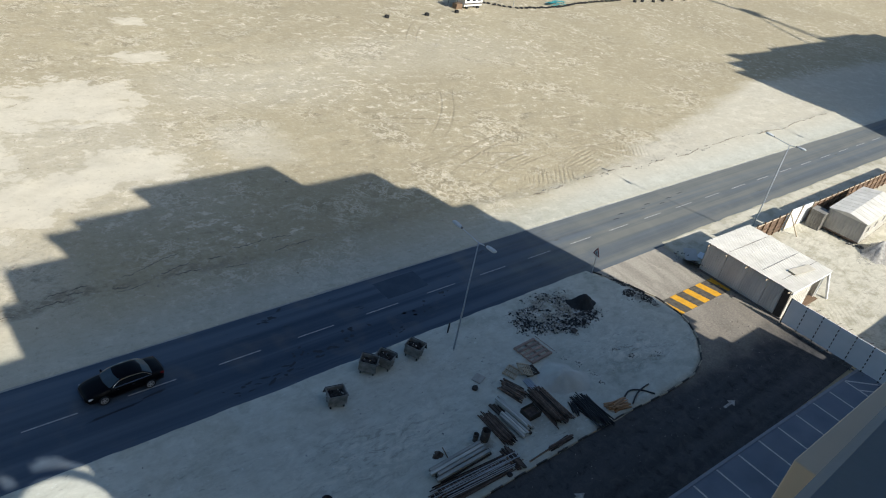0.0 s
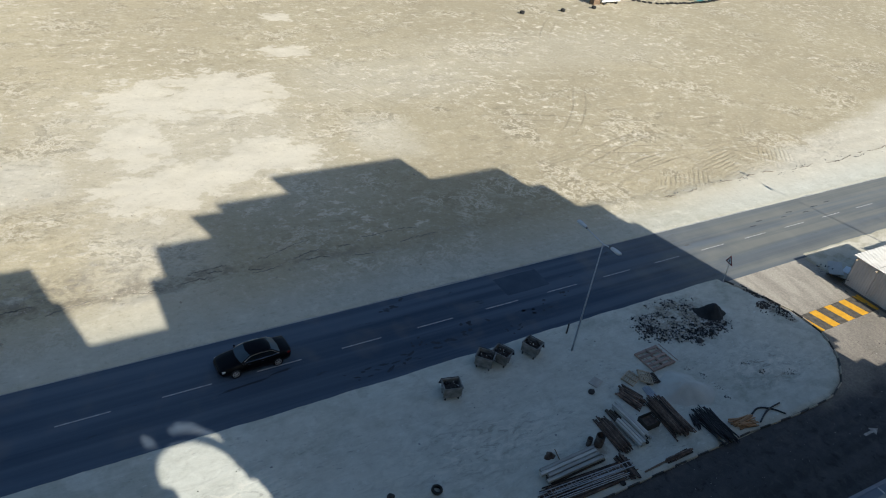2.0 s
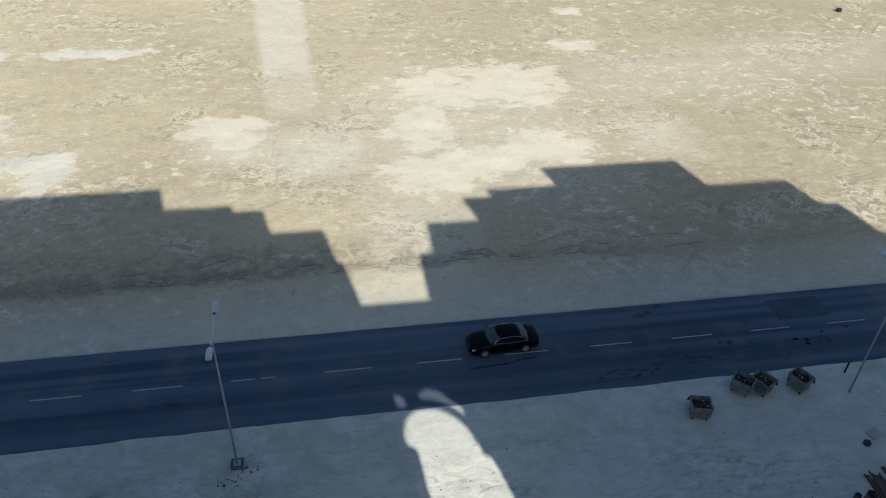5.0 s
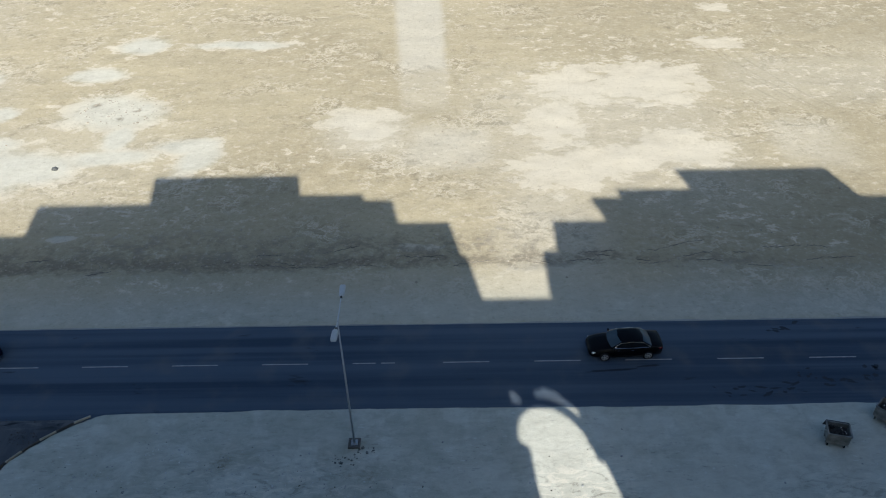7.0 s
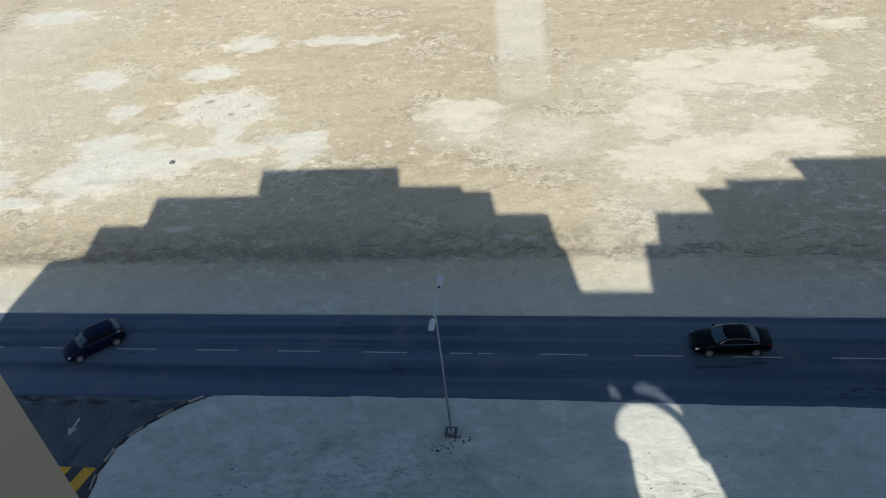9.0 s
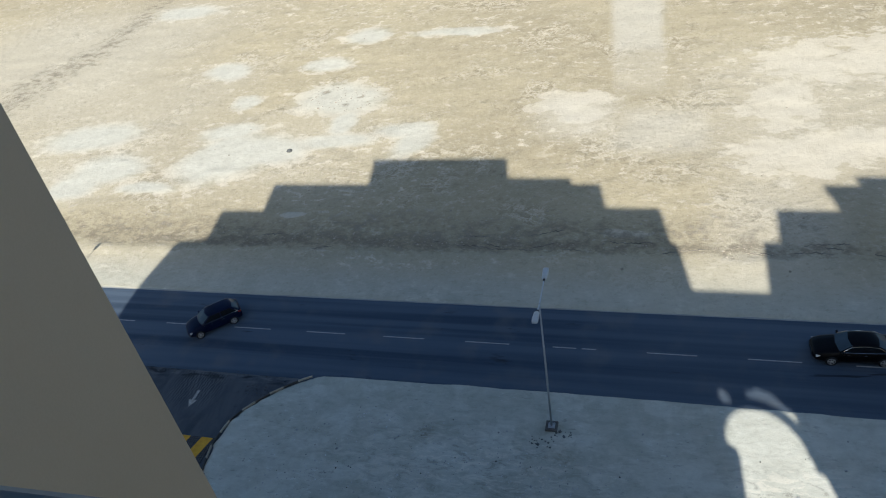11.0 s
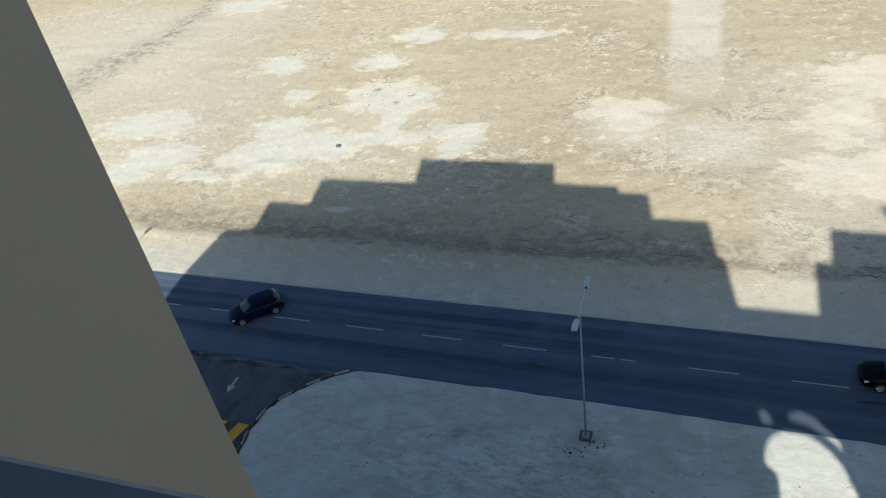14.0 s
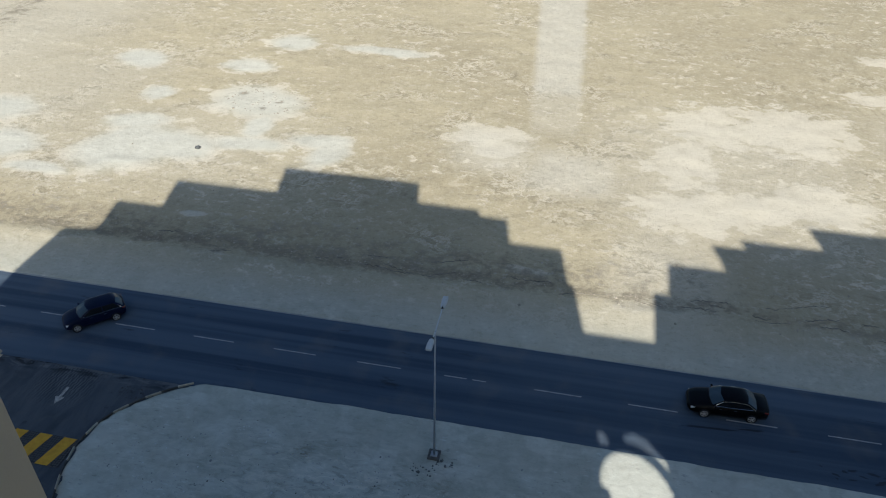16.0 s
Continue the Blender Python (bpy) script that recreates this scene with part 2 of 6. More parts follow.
    return m


def asphalt_material(name, a, b, streak=0.5, dusty=False):
    """Worn asphalt with lane-long streaks and oil stains."""
    m = bpy.data.materials.new(name)
    m.use_nodes = True
    nt = m.node_tree
    bsdf = nt.nodes["Principled BSDF"]
    pos = nt.nodes.new("ShaderNodeTexCoord").outputs["Object"]
    along = node(nt, "ShaderNodeMapping", Vector=pos, Scale=(0.02, 0.9, 1.0)).outputs[0]
    n1 = node(nt, "ShaderNodeTexNoise", Vector=along, Scale=1.0, Detail=5.0).outputs["Fac"]
    n2 = node(nt, "ShaderNodeTexNoise", Vector=pos, Scale=0.35, Detail=6.0).outputs["Fac"]
    n3 = node(nt, "ShaderNodeTexNoise", Vector=pos, Scale=40.0, Detail=3.0).outputs["Fac"]
    oil = node(nt, "ShaderNodeMapping", Vector=pos, Scale=(0.25, 0.8, 1.0)).outputs[0]
    n4 = node(nt, "ShaderNodeTexNoise", Vector=oil, Scale=0.9, Detail=6.0, Roughness=0.65).outputs["Fac"]
    base = blend(nt, ramp(nt, n1, 0.35, 0.65), a, b)
    base = blend(nt, calc(nt, "MULTIPLY", ramp(nt, n2, 0.5, 0.75), 0.1 if dusty else 0.3), base, (0.17, 0.16, 0.14))
    base = blend(nt, calc(nt, "MULTIPLY", ramp(nt, n4, 0.625, 0.7), streak), base, (0.012, 0.012, 0.013))
    base = blend(nt, calc(nt, "MULTIPLY", ramp(nt, n3, 0.5, 0.7), 0.18), base, (0.16, 0.16, 0.155))
    if dusty:
        # sand carried off the island and the building site lies over the mouths of the side streets
        yy = node(nt, "ShaderNodeSeparateXYZ", Vector=pos).outputs[1]
        wob = calc(nt, "ADD", yy, calc(nt, "MULTIPLY", calc(nt, "SUBTRACT", n2, 0.5), 5.0))
        site = calc(nt, "ADD", 0.07, calc(nt, "MULTIPLY", ramp(nt, node(nt, "ShaderNodeSeparateXYZ", Vector=pos).outputs[0], 40.0, 52.0), 0.93))
        west = node(nt, "ShaderNodeSeparateXYZ", Vector=pos).outputs[0]
        drag = node(nt, "ShaderNodeMapping", Vector=pos, Scale=(1.0, 0.3, 1.0), Rotation=(0, 0, 0.5)).outputs[0]
        grit = node(nt, "ShaderNodeTexNoise", Vector=pos, Scale=5.5, Detail=8.0, Roughness=0.72).outputs["Fac"]
        smear = node(nt, "ShaderNodeTexNoise", Vector=drag, Scale=0.8, Detail=7.0, Roughness=0.6, Distortion=0.5).outputs["Fac"]
        soil = node(nt, "ShaderNodeTexNoise", Vector=pos, Scale=1.3, Detail=8.0, Roughness=0.68, Distortion=0.6).outputs["Fac"]
        base = blend(nt, calc(nt, "MULTIPLY", ramp(nt, soil, 0.5, 0.64), 0.55), base, (0.088, 0.083, 0.078))
        base = blend(nt, calc(nt, "MULTIPLY", ramp(nt, soil, 0.46, 0.34), 0.7), base, (0.009, 0.009, 0.009))
        base = blend(nt, calc(nt, "MULTIPLY", ramp(nt, grit, 0.58, 0.68), 0.6), base, (0.012, 0.011, 0.01))
        base = blend(nt, calc(nt, "MULTIPLY", ramp(nt, grit, 0.44, 0.32), 0.5), base, (0.12, 0.11, 0.095))
        film = calc(nt, "MULTIPLY", calc(nt, "MULTIPLY", ramp(nt, wob, 15.5, 19.0), site), calc(nt, "ADD", 0.34, calc(nt, "MULTIPLY", smear, 0.62)))
        base = blend(nt, film, base, blend(nt, ramp(nt, grit, 0.35, 0.65), (0.38, 0.338, 0.268), (0.25, 0.218, 0.174)))
        drift = calc(nt, "MULTIPLY", calc(nt, "MULTIPLY", ramp(nt, calc(nt, "ADD", wob, calc(nt, "MULTIPLY", smear, 3.0)), 22.5, 30.0), site), calc(nt, "ADD", 0.36, calc(nt, "MULTIPLY", ramp(nt, smear, 0.32, 0.66), 0.45)))
        base = blend(nt, drift, base, blend(nt, ramp(nt, grit, 0.3, 0.7), (0.47, 0.43, 0.35), (0.33, 0.3, 0.245)))
        # newer, bluer surfacing in the west mouth, marked by tyres and crumbling at the seam with the road
        newer = blend(nt, ramp(nt, smear, 0.35, 0.65), (0.048, 0.056, 0.068), (0.085, 0.094, 0.106))
        newer = blend(nt, calc(nt, "MULTIPLY", ramp(nt, soil, 0.52, 0.66), 0.35), newer, (0.1, 0.1, 0.098))
        newer = blend(nt, calc(nt, "MULTIPLY", ramp(nt, soil, 0.42, 0.3), 0.5), newer, (0.014, 0.015, 0.018))
        way = node(nt, "ShaderNodeMapping", Vector=pos, Rotation=(0, 0, 0.12)).outputs[0]
        tread = node(nt, "ShaderNodeTexWave", Vector=way, Scale=1.5, Distortion=7.0, Detail=5.0, Detail_Scale=2.0).outputs["Fac"]
        there = calc(nt, "MULTIPLY", ramp(nt, calc(nt, "ABSOLUTE", calc(nt, "ADD", west, 30.6)), 2.6, 0.8), ramp(nt, yy, 27.0, 29.5))
        newer = blend(nt, calc(nt, "MULTIPLY", calc(nt, "MULTIPLY", ramp(nt, tread, 0.5, 0.75), there), calc(nt, "MULTIPLY", grit, 0.8)), newer, (0.16, 0.162, 0.16))
        newer = blend(nt, calc(nt, "MULTIPLY", calc(nt, "MULTIPLY", ramp(nt, tread, 0.4, 0.2), there), calc(nt, "MULTIPLY", smear, 0.9)), newer, (0.014, 0.014, 0.016))
        long = node(nt, "ShaderNodeMapping", Vector=pos, Scale=(0.3, 1.2, 1.0), Rotation=(0, 0, 0.05)).outputs[0]
        crumble = node(nt, "ShaderNodeTexNoise", Vector=long, Scale=1.6, Detail=7.0, Roughness=0.65, Distortion=0.5).outputs["Fac"]
        seam = calc(nt, "MULTIPLY", ramp(nt, yy, 29.9, 30.7), ramp(nt, crumble, 0.52, 0.57))
        newer = blend(nt, calc(nt, "MULTIPLY", seam, 0.85), newer, (0.008, 0.008, 0.009))
        newer = blend(nt, calc(nt, "MULTIPLY", calc(nt, "MULTIPLY", ramp(nt, yy, 29.6, 30.6), ramp(nt, crumble, 0.45, 0.41)), 0.5), newer, (0.15, 0.155, 0.155))
        base = blend(nt, ramp(nt, west, -19.0, -22.0), base, newer)
    else:
        # dust tracked out of the building site
        xx = node(nt, "ShaderNodeSeparateXYZ", Vector=pos).outputs[0]
        wob = calc(nt, "ADD", xx, calc(nt, "MULTIPLY", calc(nt, "SUBTRACT", n2, 0.5), 14.0))
        lanes = node(nt, "ShaderNodeMapping", Vector=pos, Scale=(0.014, 0.62, 1.0), Location=(0, 4.0, 0)).outputs[0]
        worn = node(nt, "ShaderNodeTexNoise", Vector=lanes, Scale=1.0, Detail=4.0, Roughness=0.6).outputs["Fac"]
        dust = calc(nt, "MULTIPLY", ramp(nt, wob, 36.0, 60.0), calc(nt, "ADD", 0.42, calc(nt, "MULTIPLY", ramp(nt, worn, 0.36, 0.62), 0.5)))
        # a paler stretch between the two side streets
        dry = calc(nt, "MULTIPLY", calc(nt, "MULTIPLY", ramp(nt, wob, -14.0, 2.0), ramp(nt, wob, 24.0, 14.0)), calc(nt, "ADD", 0.12, calc(nt, "MULTIPLY", ramp(nt, worn, 0.36, 0.62), 0.2)))
        base = blend(nt, dry, base, (0.1, 0.132, 0.17))
        base = blend(nt, dust, base, blend(nt, n2, (0.135, 0.139, 0.124), (0.205, 0.208, 0.183)))
    nt.links.new(base, bsdf.inputs["Base Color"])
    bsdf.inputs["Roughness"].default_value = 0.85
    bp = node(nt, "ShaderNodeBump", Strength=0.3, Distance=0.01, Height=n3)
    nt.links.new(bp.outputs[0], bsdf.inputs["Normal"])
    return m


TRACKS = [(70, 8, 44), (112, 62, 46), (30, 95, 44), (40, 20, 47), (-20, 110, 52), (95, 100, 62), (71.5, 93, 40), (76, 0, 58)]
TAN_A, TAN_B, TAN_C = (0.42, 0.364, 0.243), (0.483, 0.422, 0.283), (0.385, 0.334, 0.223)
TAN_D, TAN_E, PALE, CLOD = (0.65, 0.59, 0.455), (0.25, 0.215, 0.148), (0.70, 0.643, 0.515), (0.19, 0.165, 0.12)
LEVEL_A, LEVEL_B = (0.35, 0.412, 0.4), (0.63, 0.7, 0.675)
SAND = sand_material("desert_sand")
ASPHALT = asphalt_material("road_asphalt", (0.025, 0.045, 0.078), (0.073, 0.104, 0.147), 0.75)
DARK_ASPHALT = asphalt_material("service_asphalt", (0.027, 0.028, 0.031), (0.054, 0.054, 0.057), 0.35, True)
PAVING = surface("parking_concrete", (0.14, 0.17, 0.215), (0.2, 0.23, 0.28), 0.5, 0.85, bump=0.2)
PAVE_EDGE = surface("pavement_edging", (0.22, 0.24, 0.27), (0.3, 0.32, 0.35), 2, 0.85, bump=0.2)
WHITE_LINE = surface("road_paint_white", (0.42, 0.42, 0.41), (0.72, 0.72, 0.7), 3, 0.7)
ARROW_PAINT = surface("worn_arrow_paint", (0.2, 0.19, 0.17), (0.5, 0.48, 0.44), 4, 0.75)
WORN_LINE = surface("worn_lane_paint", (0.22, 0.23, 0.23), (0.52, 0.52, 0.5), 2.5, 0.75)
YELLOW_LINE = surface("road_paint_yellow", (0.58, 0.29, 0.012), (0.74, 0.4, 0.022), 3, 0.7)
BLACK_LINE = surface("road_paint_black", (0.02, 0.02, 0.02), (0.05, 0.045, 0.04), 3, 0.8)
STUDDED = surface("studded_black_rubber", (0.012, 0.012, 0.014), (0.03, 0.03, 0.032), 3, 0.8)
studs = node(STUDDED.node_tree, "ShaderNodeTexVoronoi", Vector=STUDDED.node_tree.nodes["Texture Coordinate"].outputs["Object"], Scale=6.5, Randomness=0.25).outputs["Distance"]
bsdf = STUDDED.node_tree.nodes["Principled BSDF"]
STUDDED.node_tree.links.new(blend(STUDDED.node_tree, ramp(STUDDED.node_tree, studs, 0.5, 0.32), bsdf.inputs["Base Color"].links[0].from_socket, (0.085, 0.08, 0.075)), bsdf.inputs["Base Color"])
HUMP_DARK = surface("dusty_hump_asphalt", (0.045, 0.04, 0.034), (0.13, 0.115, 0.09), 3, 0.9, bump=0.3)
OIL = surface("oil_stain", (0.007, 0.011, 0.018), (0.018, 0.026, 0.04), 1.2, 0.6)
KERB_PALE = surface("kerb_pale", (0.36, 0.32, 0.24), (0.55, 0.5, 0.4), 2, 0.85, bump=0.3, spread=0.15)
EDGE_DUST = surface("dusty_road_edge", (0.24, 0.25, 0.24), (0.38, 0.385, 0.36), 0.8, 0.9)
REPAIR = surface("patched_asphalt", (0.026, 0.044, 0.072), (0.05, 0.074, 0.108), 0.7, 0.85, bump=0.2)
KERB_DARK = surface("kerb_dark", (0.035, 0.035, 0.034), (0.13, 0.12, 0.1), 2, 0.85, bump=0.3, spread=0.2)
STUCCO = surface("beige_render", (0.435, 0.392, 0.308), (0.485, 0.437, 0.345), 0.4, 0.9, bump=0.05, fine=60)
COPING = surface("grey_coping", (0.132, 0.176, 0.212), (0.165, 0.214, 0.256), 1.5, 0.7, bump=0.1)
STEEL = surface("galvanised_steel", (0.42, 0.43, 0.44), (0.56, 0.57, 0.57), 2, 0.45, 0.6, spread=0.08)
LAMP_PALE = surface("pale_lamp_paint", (0.46, 0.5, 0.52), (0.58, 0.62, 0.63), 4, 0.45, 0.0, spec=0.4)
LAMP_GREY = surface("lamp_grey", (0.31, 0.35, 0.39), (0.42, 0.46, 0.5), 4, 0.5, 0.0, spec=0.3)
CONCRETE = surface("concrete", (0.33, 0.31, 0.28), (0.45, 0.43, 0.38), 2, 0.9, bump=0.4, spread=0.1)
FOOTING = surface("dark_footing", (0.09, 0.085, 0.08), (0.17, 0.16, 0.145), 3, 0.9, bump=0.4)
BLACK_PAINT = surface("black_car_paint", (0.002, 0.002, 0.003), (0.004, 0.004, 0.005), 1, 0.28, 0.0, coat=0.05, spec=0.1)
NAVY_PAINT = surface("navy_car_paint", (0.003, 0.006, 0.022), (0.005, 0.01, 0.036), 1, 0.28, 0.0, coat=0.05, spec=0.1)
CAR_GLASS = surface("tinted_glass", (0.008, 0.01, 0.013), (0.012, 0.016, 0.02), 1, 0.2, 0.0, spec=0.06)
# bluish base puts the sky's reflection into the screen colour
SKY_TONED_GLASS = surface("windscreen_glass", (0.04, 0.062, 0.08), (0.065, 0.092, 0.115), 1, 0.16, 0.0, spec=0.22)
CHROME = surface("chrome", (0.75, 0.75, 0.75), (0.82, 0.82, 0.82), 4, 0.15, 1.0)
RUBBER = surface("rubber", (0.012, 0.012, 0.012), (0.03, 0.03, 0.028), 6, 0.85, bump=0.2)
ALLOY = surface("alloy", (0.5, 0.5, 0.52), (0.62, 0.62, 0.63), 6, 0.3, 0.8)
LENS = surface("lamp_lens", (0.6, 0.62, 0.63), (0.75, 0.76, 0.76), 10, 0.1, coat=1.0)
RED_LENS = surface("red_lens", (0.1, 0.006, 0.006), (0.16, 0.01, 0.01), 10, 0.15, coat=1.0)
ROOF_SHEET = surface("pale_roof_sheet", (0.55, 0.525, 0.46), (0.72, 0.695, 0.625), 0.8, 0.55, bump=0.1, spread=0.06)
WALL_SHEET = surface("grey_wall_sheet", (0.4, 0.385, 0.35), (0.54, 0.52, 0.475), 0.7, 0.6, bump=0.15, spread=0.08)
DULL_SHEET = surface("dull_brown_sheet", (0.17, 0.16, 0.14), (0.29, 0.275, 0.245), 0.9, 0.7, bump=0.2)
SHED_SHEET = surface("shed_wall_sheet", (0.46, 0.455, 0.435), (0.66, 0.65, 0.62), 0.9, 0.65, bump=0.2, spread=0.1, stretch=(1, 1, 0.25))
FENCE_WHITE = surface("white_hoarding", (0.74, 0.76, 0.77), (0.84, 0.85, 0.86), 0.8, 0.55, spread=0.05)
WOOD_BROWN = surface("weathered_brown_wood", (0.13, 0.085, 0.05), (0.25, 0.17, 0.105), 2, 0.85, bump=0.4, spread=0.35, stretch=(0.3, 3, 3))
WOOD_PALE = surface("pale_timber", (0.38, 0.31, 0.215), (0.52, 0.44, 0.32), 2, 0.85, bump=0.4, spread=0.25, stretch=(0.3, 3, 3))
FENCE_WOOD = surface("brown_fence_boards", (0.1, 0.064, 0.042), (0.21, 0.14, 0.095), 2, 0.9, bump=0.4, spread=0.3)
FENCE_WOOD_PALE = surface("bleached_board", (0.5, 0.46, 0.37), (0.62, 0.58, 0.48), 2, 0.85, bump=0.2)
WOOD_DARK = surface("dark_old_timber", (0.03, 0.025, 0.02), (0.08, 0.065, 0.05), 2, 0.9, bump=0.4, spread=0.3)
WOOD_RED = surface("reddish_timber", (0.22, 0.155, 0.12), (0.4, 0.3, 0.245), 2, 0.85, bump=0.4, spread=0.25, stretch=(0.3, 3, 3))
WOOD_ORANGE = surface("orange_timber", (0.3, 0.17, 0.085), (0.46, 0.28, 0.15), 2, 0.85, bump=0.4, spread=0.25)
RUST = surface("rusty_steel", (0.05, 0.035, 0.027), (0.19, 0.135, 0.1), 4, 0.75, 0.2, bump=0.4, spread=0.75)
DRUM_STEEL = surface("rusty_drum_steel", (0.07, 0.058, 0.05), (0.2, 0.17, 0.145), 5, 0.75, 0.2, bump=0.3)
ALU = surface("dull_aluminium", (0.34, 0.335, 0.30), (0.62, 0.61, 0.55), 2, 0.7, 0.05, spread=0.3, stretch=(0.3, 3, 3))
BIN_METAL = surface("dirty_bin_steel", (0.13, 0.13, 0.12), (0.33, 0.325, 0.305), 2.2, 0.6, 0.3, bump=0.3, spread=0.15)
# near-black, so the shade inside the deep bins sits in this colour too
RUBBISH = surface("rubbish", (0.006, 0.006, 0.006), (0.05, 0.045, 0.04), 5, 0.8, bump=0.6, fine=14)
BLACK_PLASTIC = surface("black_plastic", (0.01, 0.01, 0.011), (0.025, 0.025, 0.027), 5, 0.5)
SOIL_DARK = surface("dark_soil", (0.035, 0.032, 0.03), (0.085, 0.078, 0.07), 2, 0.95, bump=0.9, fine=9)
HEAP_BLACK = surface("black_soil", (0.0105, 0.012, 0.013), (0.028, 0.032, 0.035), 2, 0.95, bump=0.6, fine=9)
GREY_CLOD = surface("grey_clods", (0.056, 0.06, 0.06), (0.185, 0.195, 0.19), 1.2, 0.95, bump=0.5, fine=9)
GRAVEL = surface("grey_gravel", (0.27, 0.26, 0.235), (0.5, 0.48, 0.435), 3.5, 0.95, bump=1.0, fine=14)
DRY_CLOD = surface("dry_clods", (0.11, 0.1, 0.08), (0.27, 0.24, 0.19), 1.5, 0.95, bump=0.5, fine=9)
SAND_HEAP = surface("heaped_sand", (0.45, 0.45, 0.4), (0.57, 0.57, 0.515), 0.9, 0.95, bump=0.4, fine=18)
STONE = surface("stone", (0.25, 0.22, 0.17), (0.45, 0.4, 0.32), 3, 0.9, bump=0.5, spread=0.4)
PEBBLE = surface("grey_pebbles", (0.14, 0.145, 0.145), (0.72, 0.74, 0.72), 1.4, 0.9, bump=0.4, fine=3)
RED_SIGN = surface("sign_red", (0.12, 0.012, 0.012), (0.2, 0.02, 0.02), 4, 0.5)
SIGN_BACK = surface("sign_grey", (0.2, 0.2, 0.2), (0.3, 0.3, 0.3), 4, 0.5, 0.5)
TEAL = surface("teal_paint", (0.02, 0.2, 0.22), (0.04, 0.3, 0.32), 3, 0.5)
VAN_WHITE = surface("white_van_paint", (0.7, 0.7, 0.68), (0.8, 0.8, 0.78), 1, 0.35, coat=0.5)
CANVAS = surface("dark_canvas", (0.06, 0.05, 0.04), (0.12, 0.1, 0.08), 2, 0.9, bump=0.3)


# ---- mesh helpers ----
def box(bm, x0, x1, y0, y1, z0, z1, m=None):
    vs = [bm.verts.new((x, y, z)) for x in (x0, x1) for y in (y0, y1) for z in (z0, z1)]
    for f in ((0, 1, 3, 2), (4, 6, 7, 5), (0, 4, 5, 1), (2, 3, 7, 6), (0, 2, 6, 4), (1, 5, 7, 3)):
        bm.faces.new([vs[i] for i in f])
    if m is not None:
        bmesh.ops.transform(bm, matrix=m, verts=vs)
    return bm


def rod(bm, p, q, r0, r1=None, n=8):
    """A tapered round bar from p to q."""
    p, q = Vector(p), Vector(q)
    r1 = r0 if r1 is None else r1
    turn = (q - p).to_track_quat("Z", "Y").to_matrix()
    rings = []
    for c, r in ((p, r0), (q, r1)):
        rings.append([bm.verts.new(c + turn @ Vector((r * math.cos(2 * math.pi * i / n), r * math.sin(2 * math.pi * i / n), 0))) for i in range(n)])
    for i in range(n):
        bm.faces.new((rings[0][i], rings[0][(i + 1) % n], rings[1][(i + 1) % n], rings[1][i]))
    bm.faces.new(rings[0][::-1])
    bm.faces.new(rings[1])
    return bm


def prism(bm, outline, z0, z1):
    """A flat outline in x and y, raised from z0 to z1."""
    low = [bm.verts.new((x, y, z0)) for x, y in outline]
    high = [bm.verts.new((x, y, z1)) for x, y in outline]
    k = len(outline)
    bm.faces.new(low[::-1])
    bm.faces.new(high)
    for i in range(k):
        bm.faces.new((low[i], low[(i + 1) % k], high[(i + 1) % k], high[i]))
    return bm


def loft(bm, rings):
    made = [[bm.verts.new(p) for p in ring] for ring in rings]
    k = len(made[0])
    for a, b in zip(made, made[1:]):
        for i in range(k):
            bm.faces.new((a[i], a[(i + 1) % k], b[(i + 1) % k], b[i]))
    bm.faces.new(made[0][::-1])
    bm.faces.new(made[-1])
    return bm


def part(name, bm, material, parent=None, label="", smooth=False, bevel=0.0):
    if bevel:
        bmesh.ops.bevel(bm, geom=bm.edges[:], offset=bevel, segments=1, affect="EDGES")
    bmesh.ops.recalc_face_normals(bm, faces=bm.faces[:])
    me = bpy.data.meshes.new(name)
    bm.to_mesh(me)
    bm.free()
    me.materials.append(material)
    if smooth:
        me.shade_smooth()
    ob = new(name, me)
    if parent is not None:
        ob.parent = parent
    if label:
        ob["label"] = label
    return ob


def twin(ob, m, parent=None):
    """Another piece on the same mesh."""
    o = new(ob.name.split(".")[0], ob.data)
    o.parent = parent if parent is not None else ob.parent
    o.matrix_basis = m
    return o


def thing(name, label, category, m=None, group="", kind=""):
    ob = tagged(new(name), label, category, group, kind)
    if m is not None:
        ob.matrix_basis = m
    return ob


def B():
    return bmesh.new()


# ---- plan ----
ROAD_NEAR, ROAD_MID, ROAD_FAR = 31.55, 35.48, 39.32
RIGHT_END = [(47.8, 17.5), (49.9, 18.2), (52.0, 19.8), (53.2, 21.4), (53.8, 22.9), (53.9, 25.5), (52.7, 28.6), (51.3, 31.3)]
LEFT_END = [(-22.5, 31.2), (-23.6, 30.5), (-24.9, 29.35), (-26.1, 27.95), (-26.7, 26.7), (-26.9, 25.0), (-26.6, 23.2), (-25.6, 20.6), (-23.6, 18.6), (-21.0, 17.8)]
ISLAND = RIGHT_END + [(51.0, ROAD_NEAR + 0.25), (30.0, ROAD_NEAR + 0.2), (14.0, ROAD_NEAR + 0.12), (3.0, ROAD_NEAR + 0.16), (-8.0, ROAD_NEAR + 0.2), (-16.0, ROAD_NEAR + 0.1), (-22.0, ROAD_NEAR - 0.06)] + LEFT_END


TABLES = {}


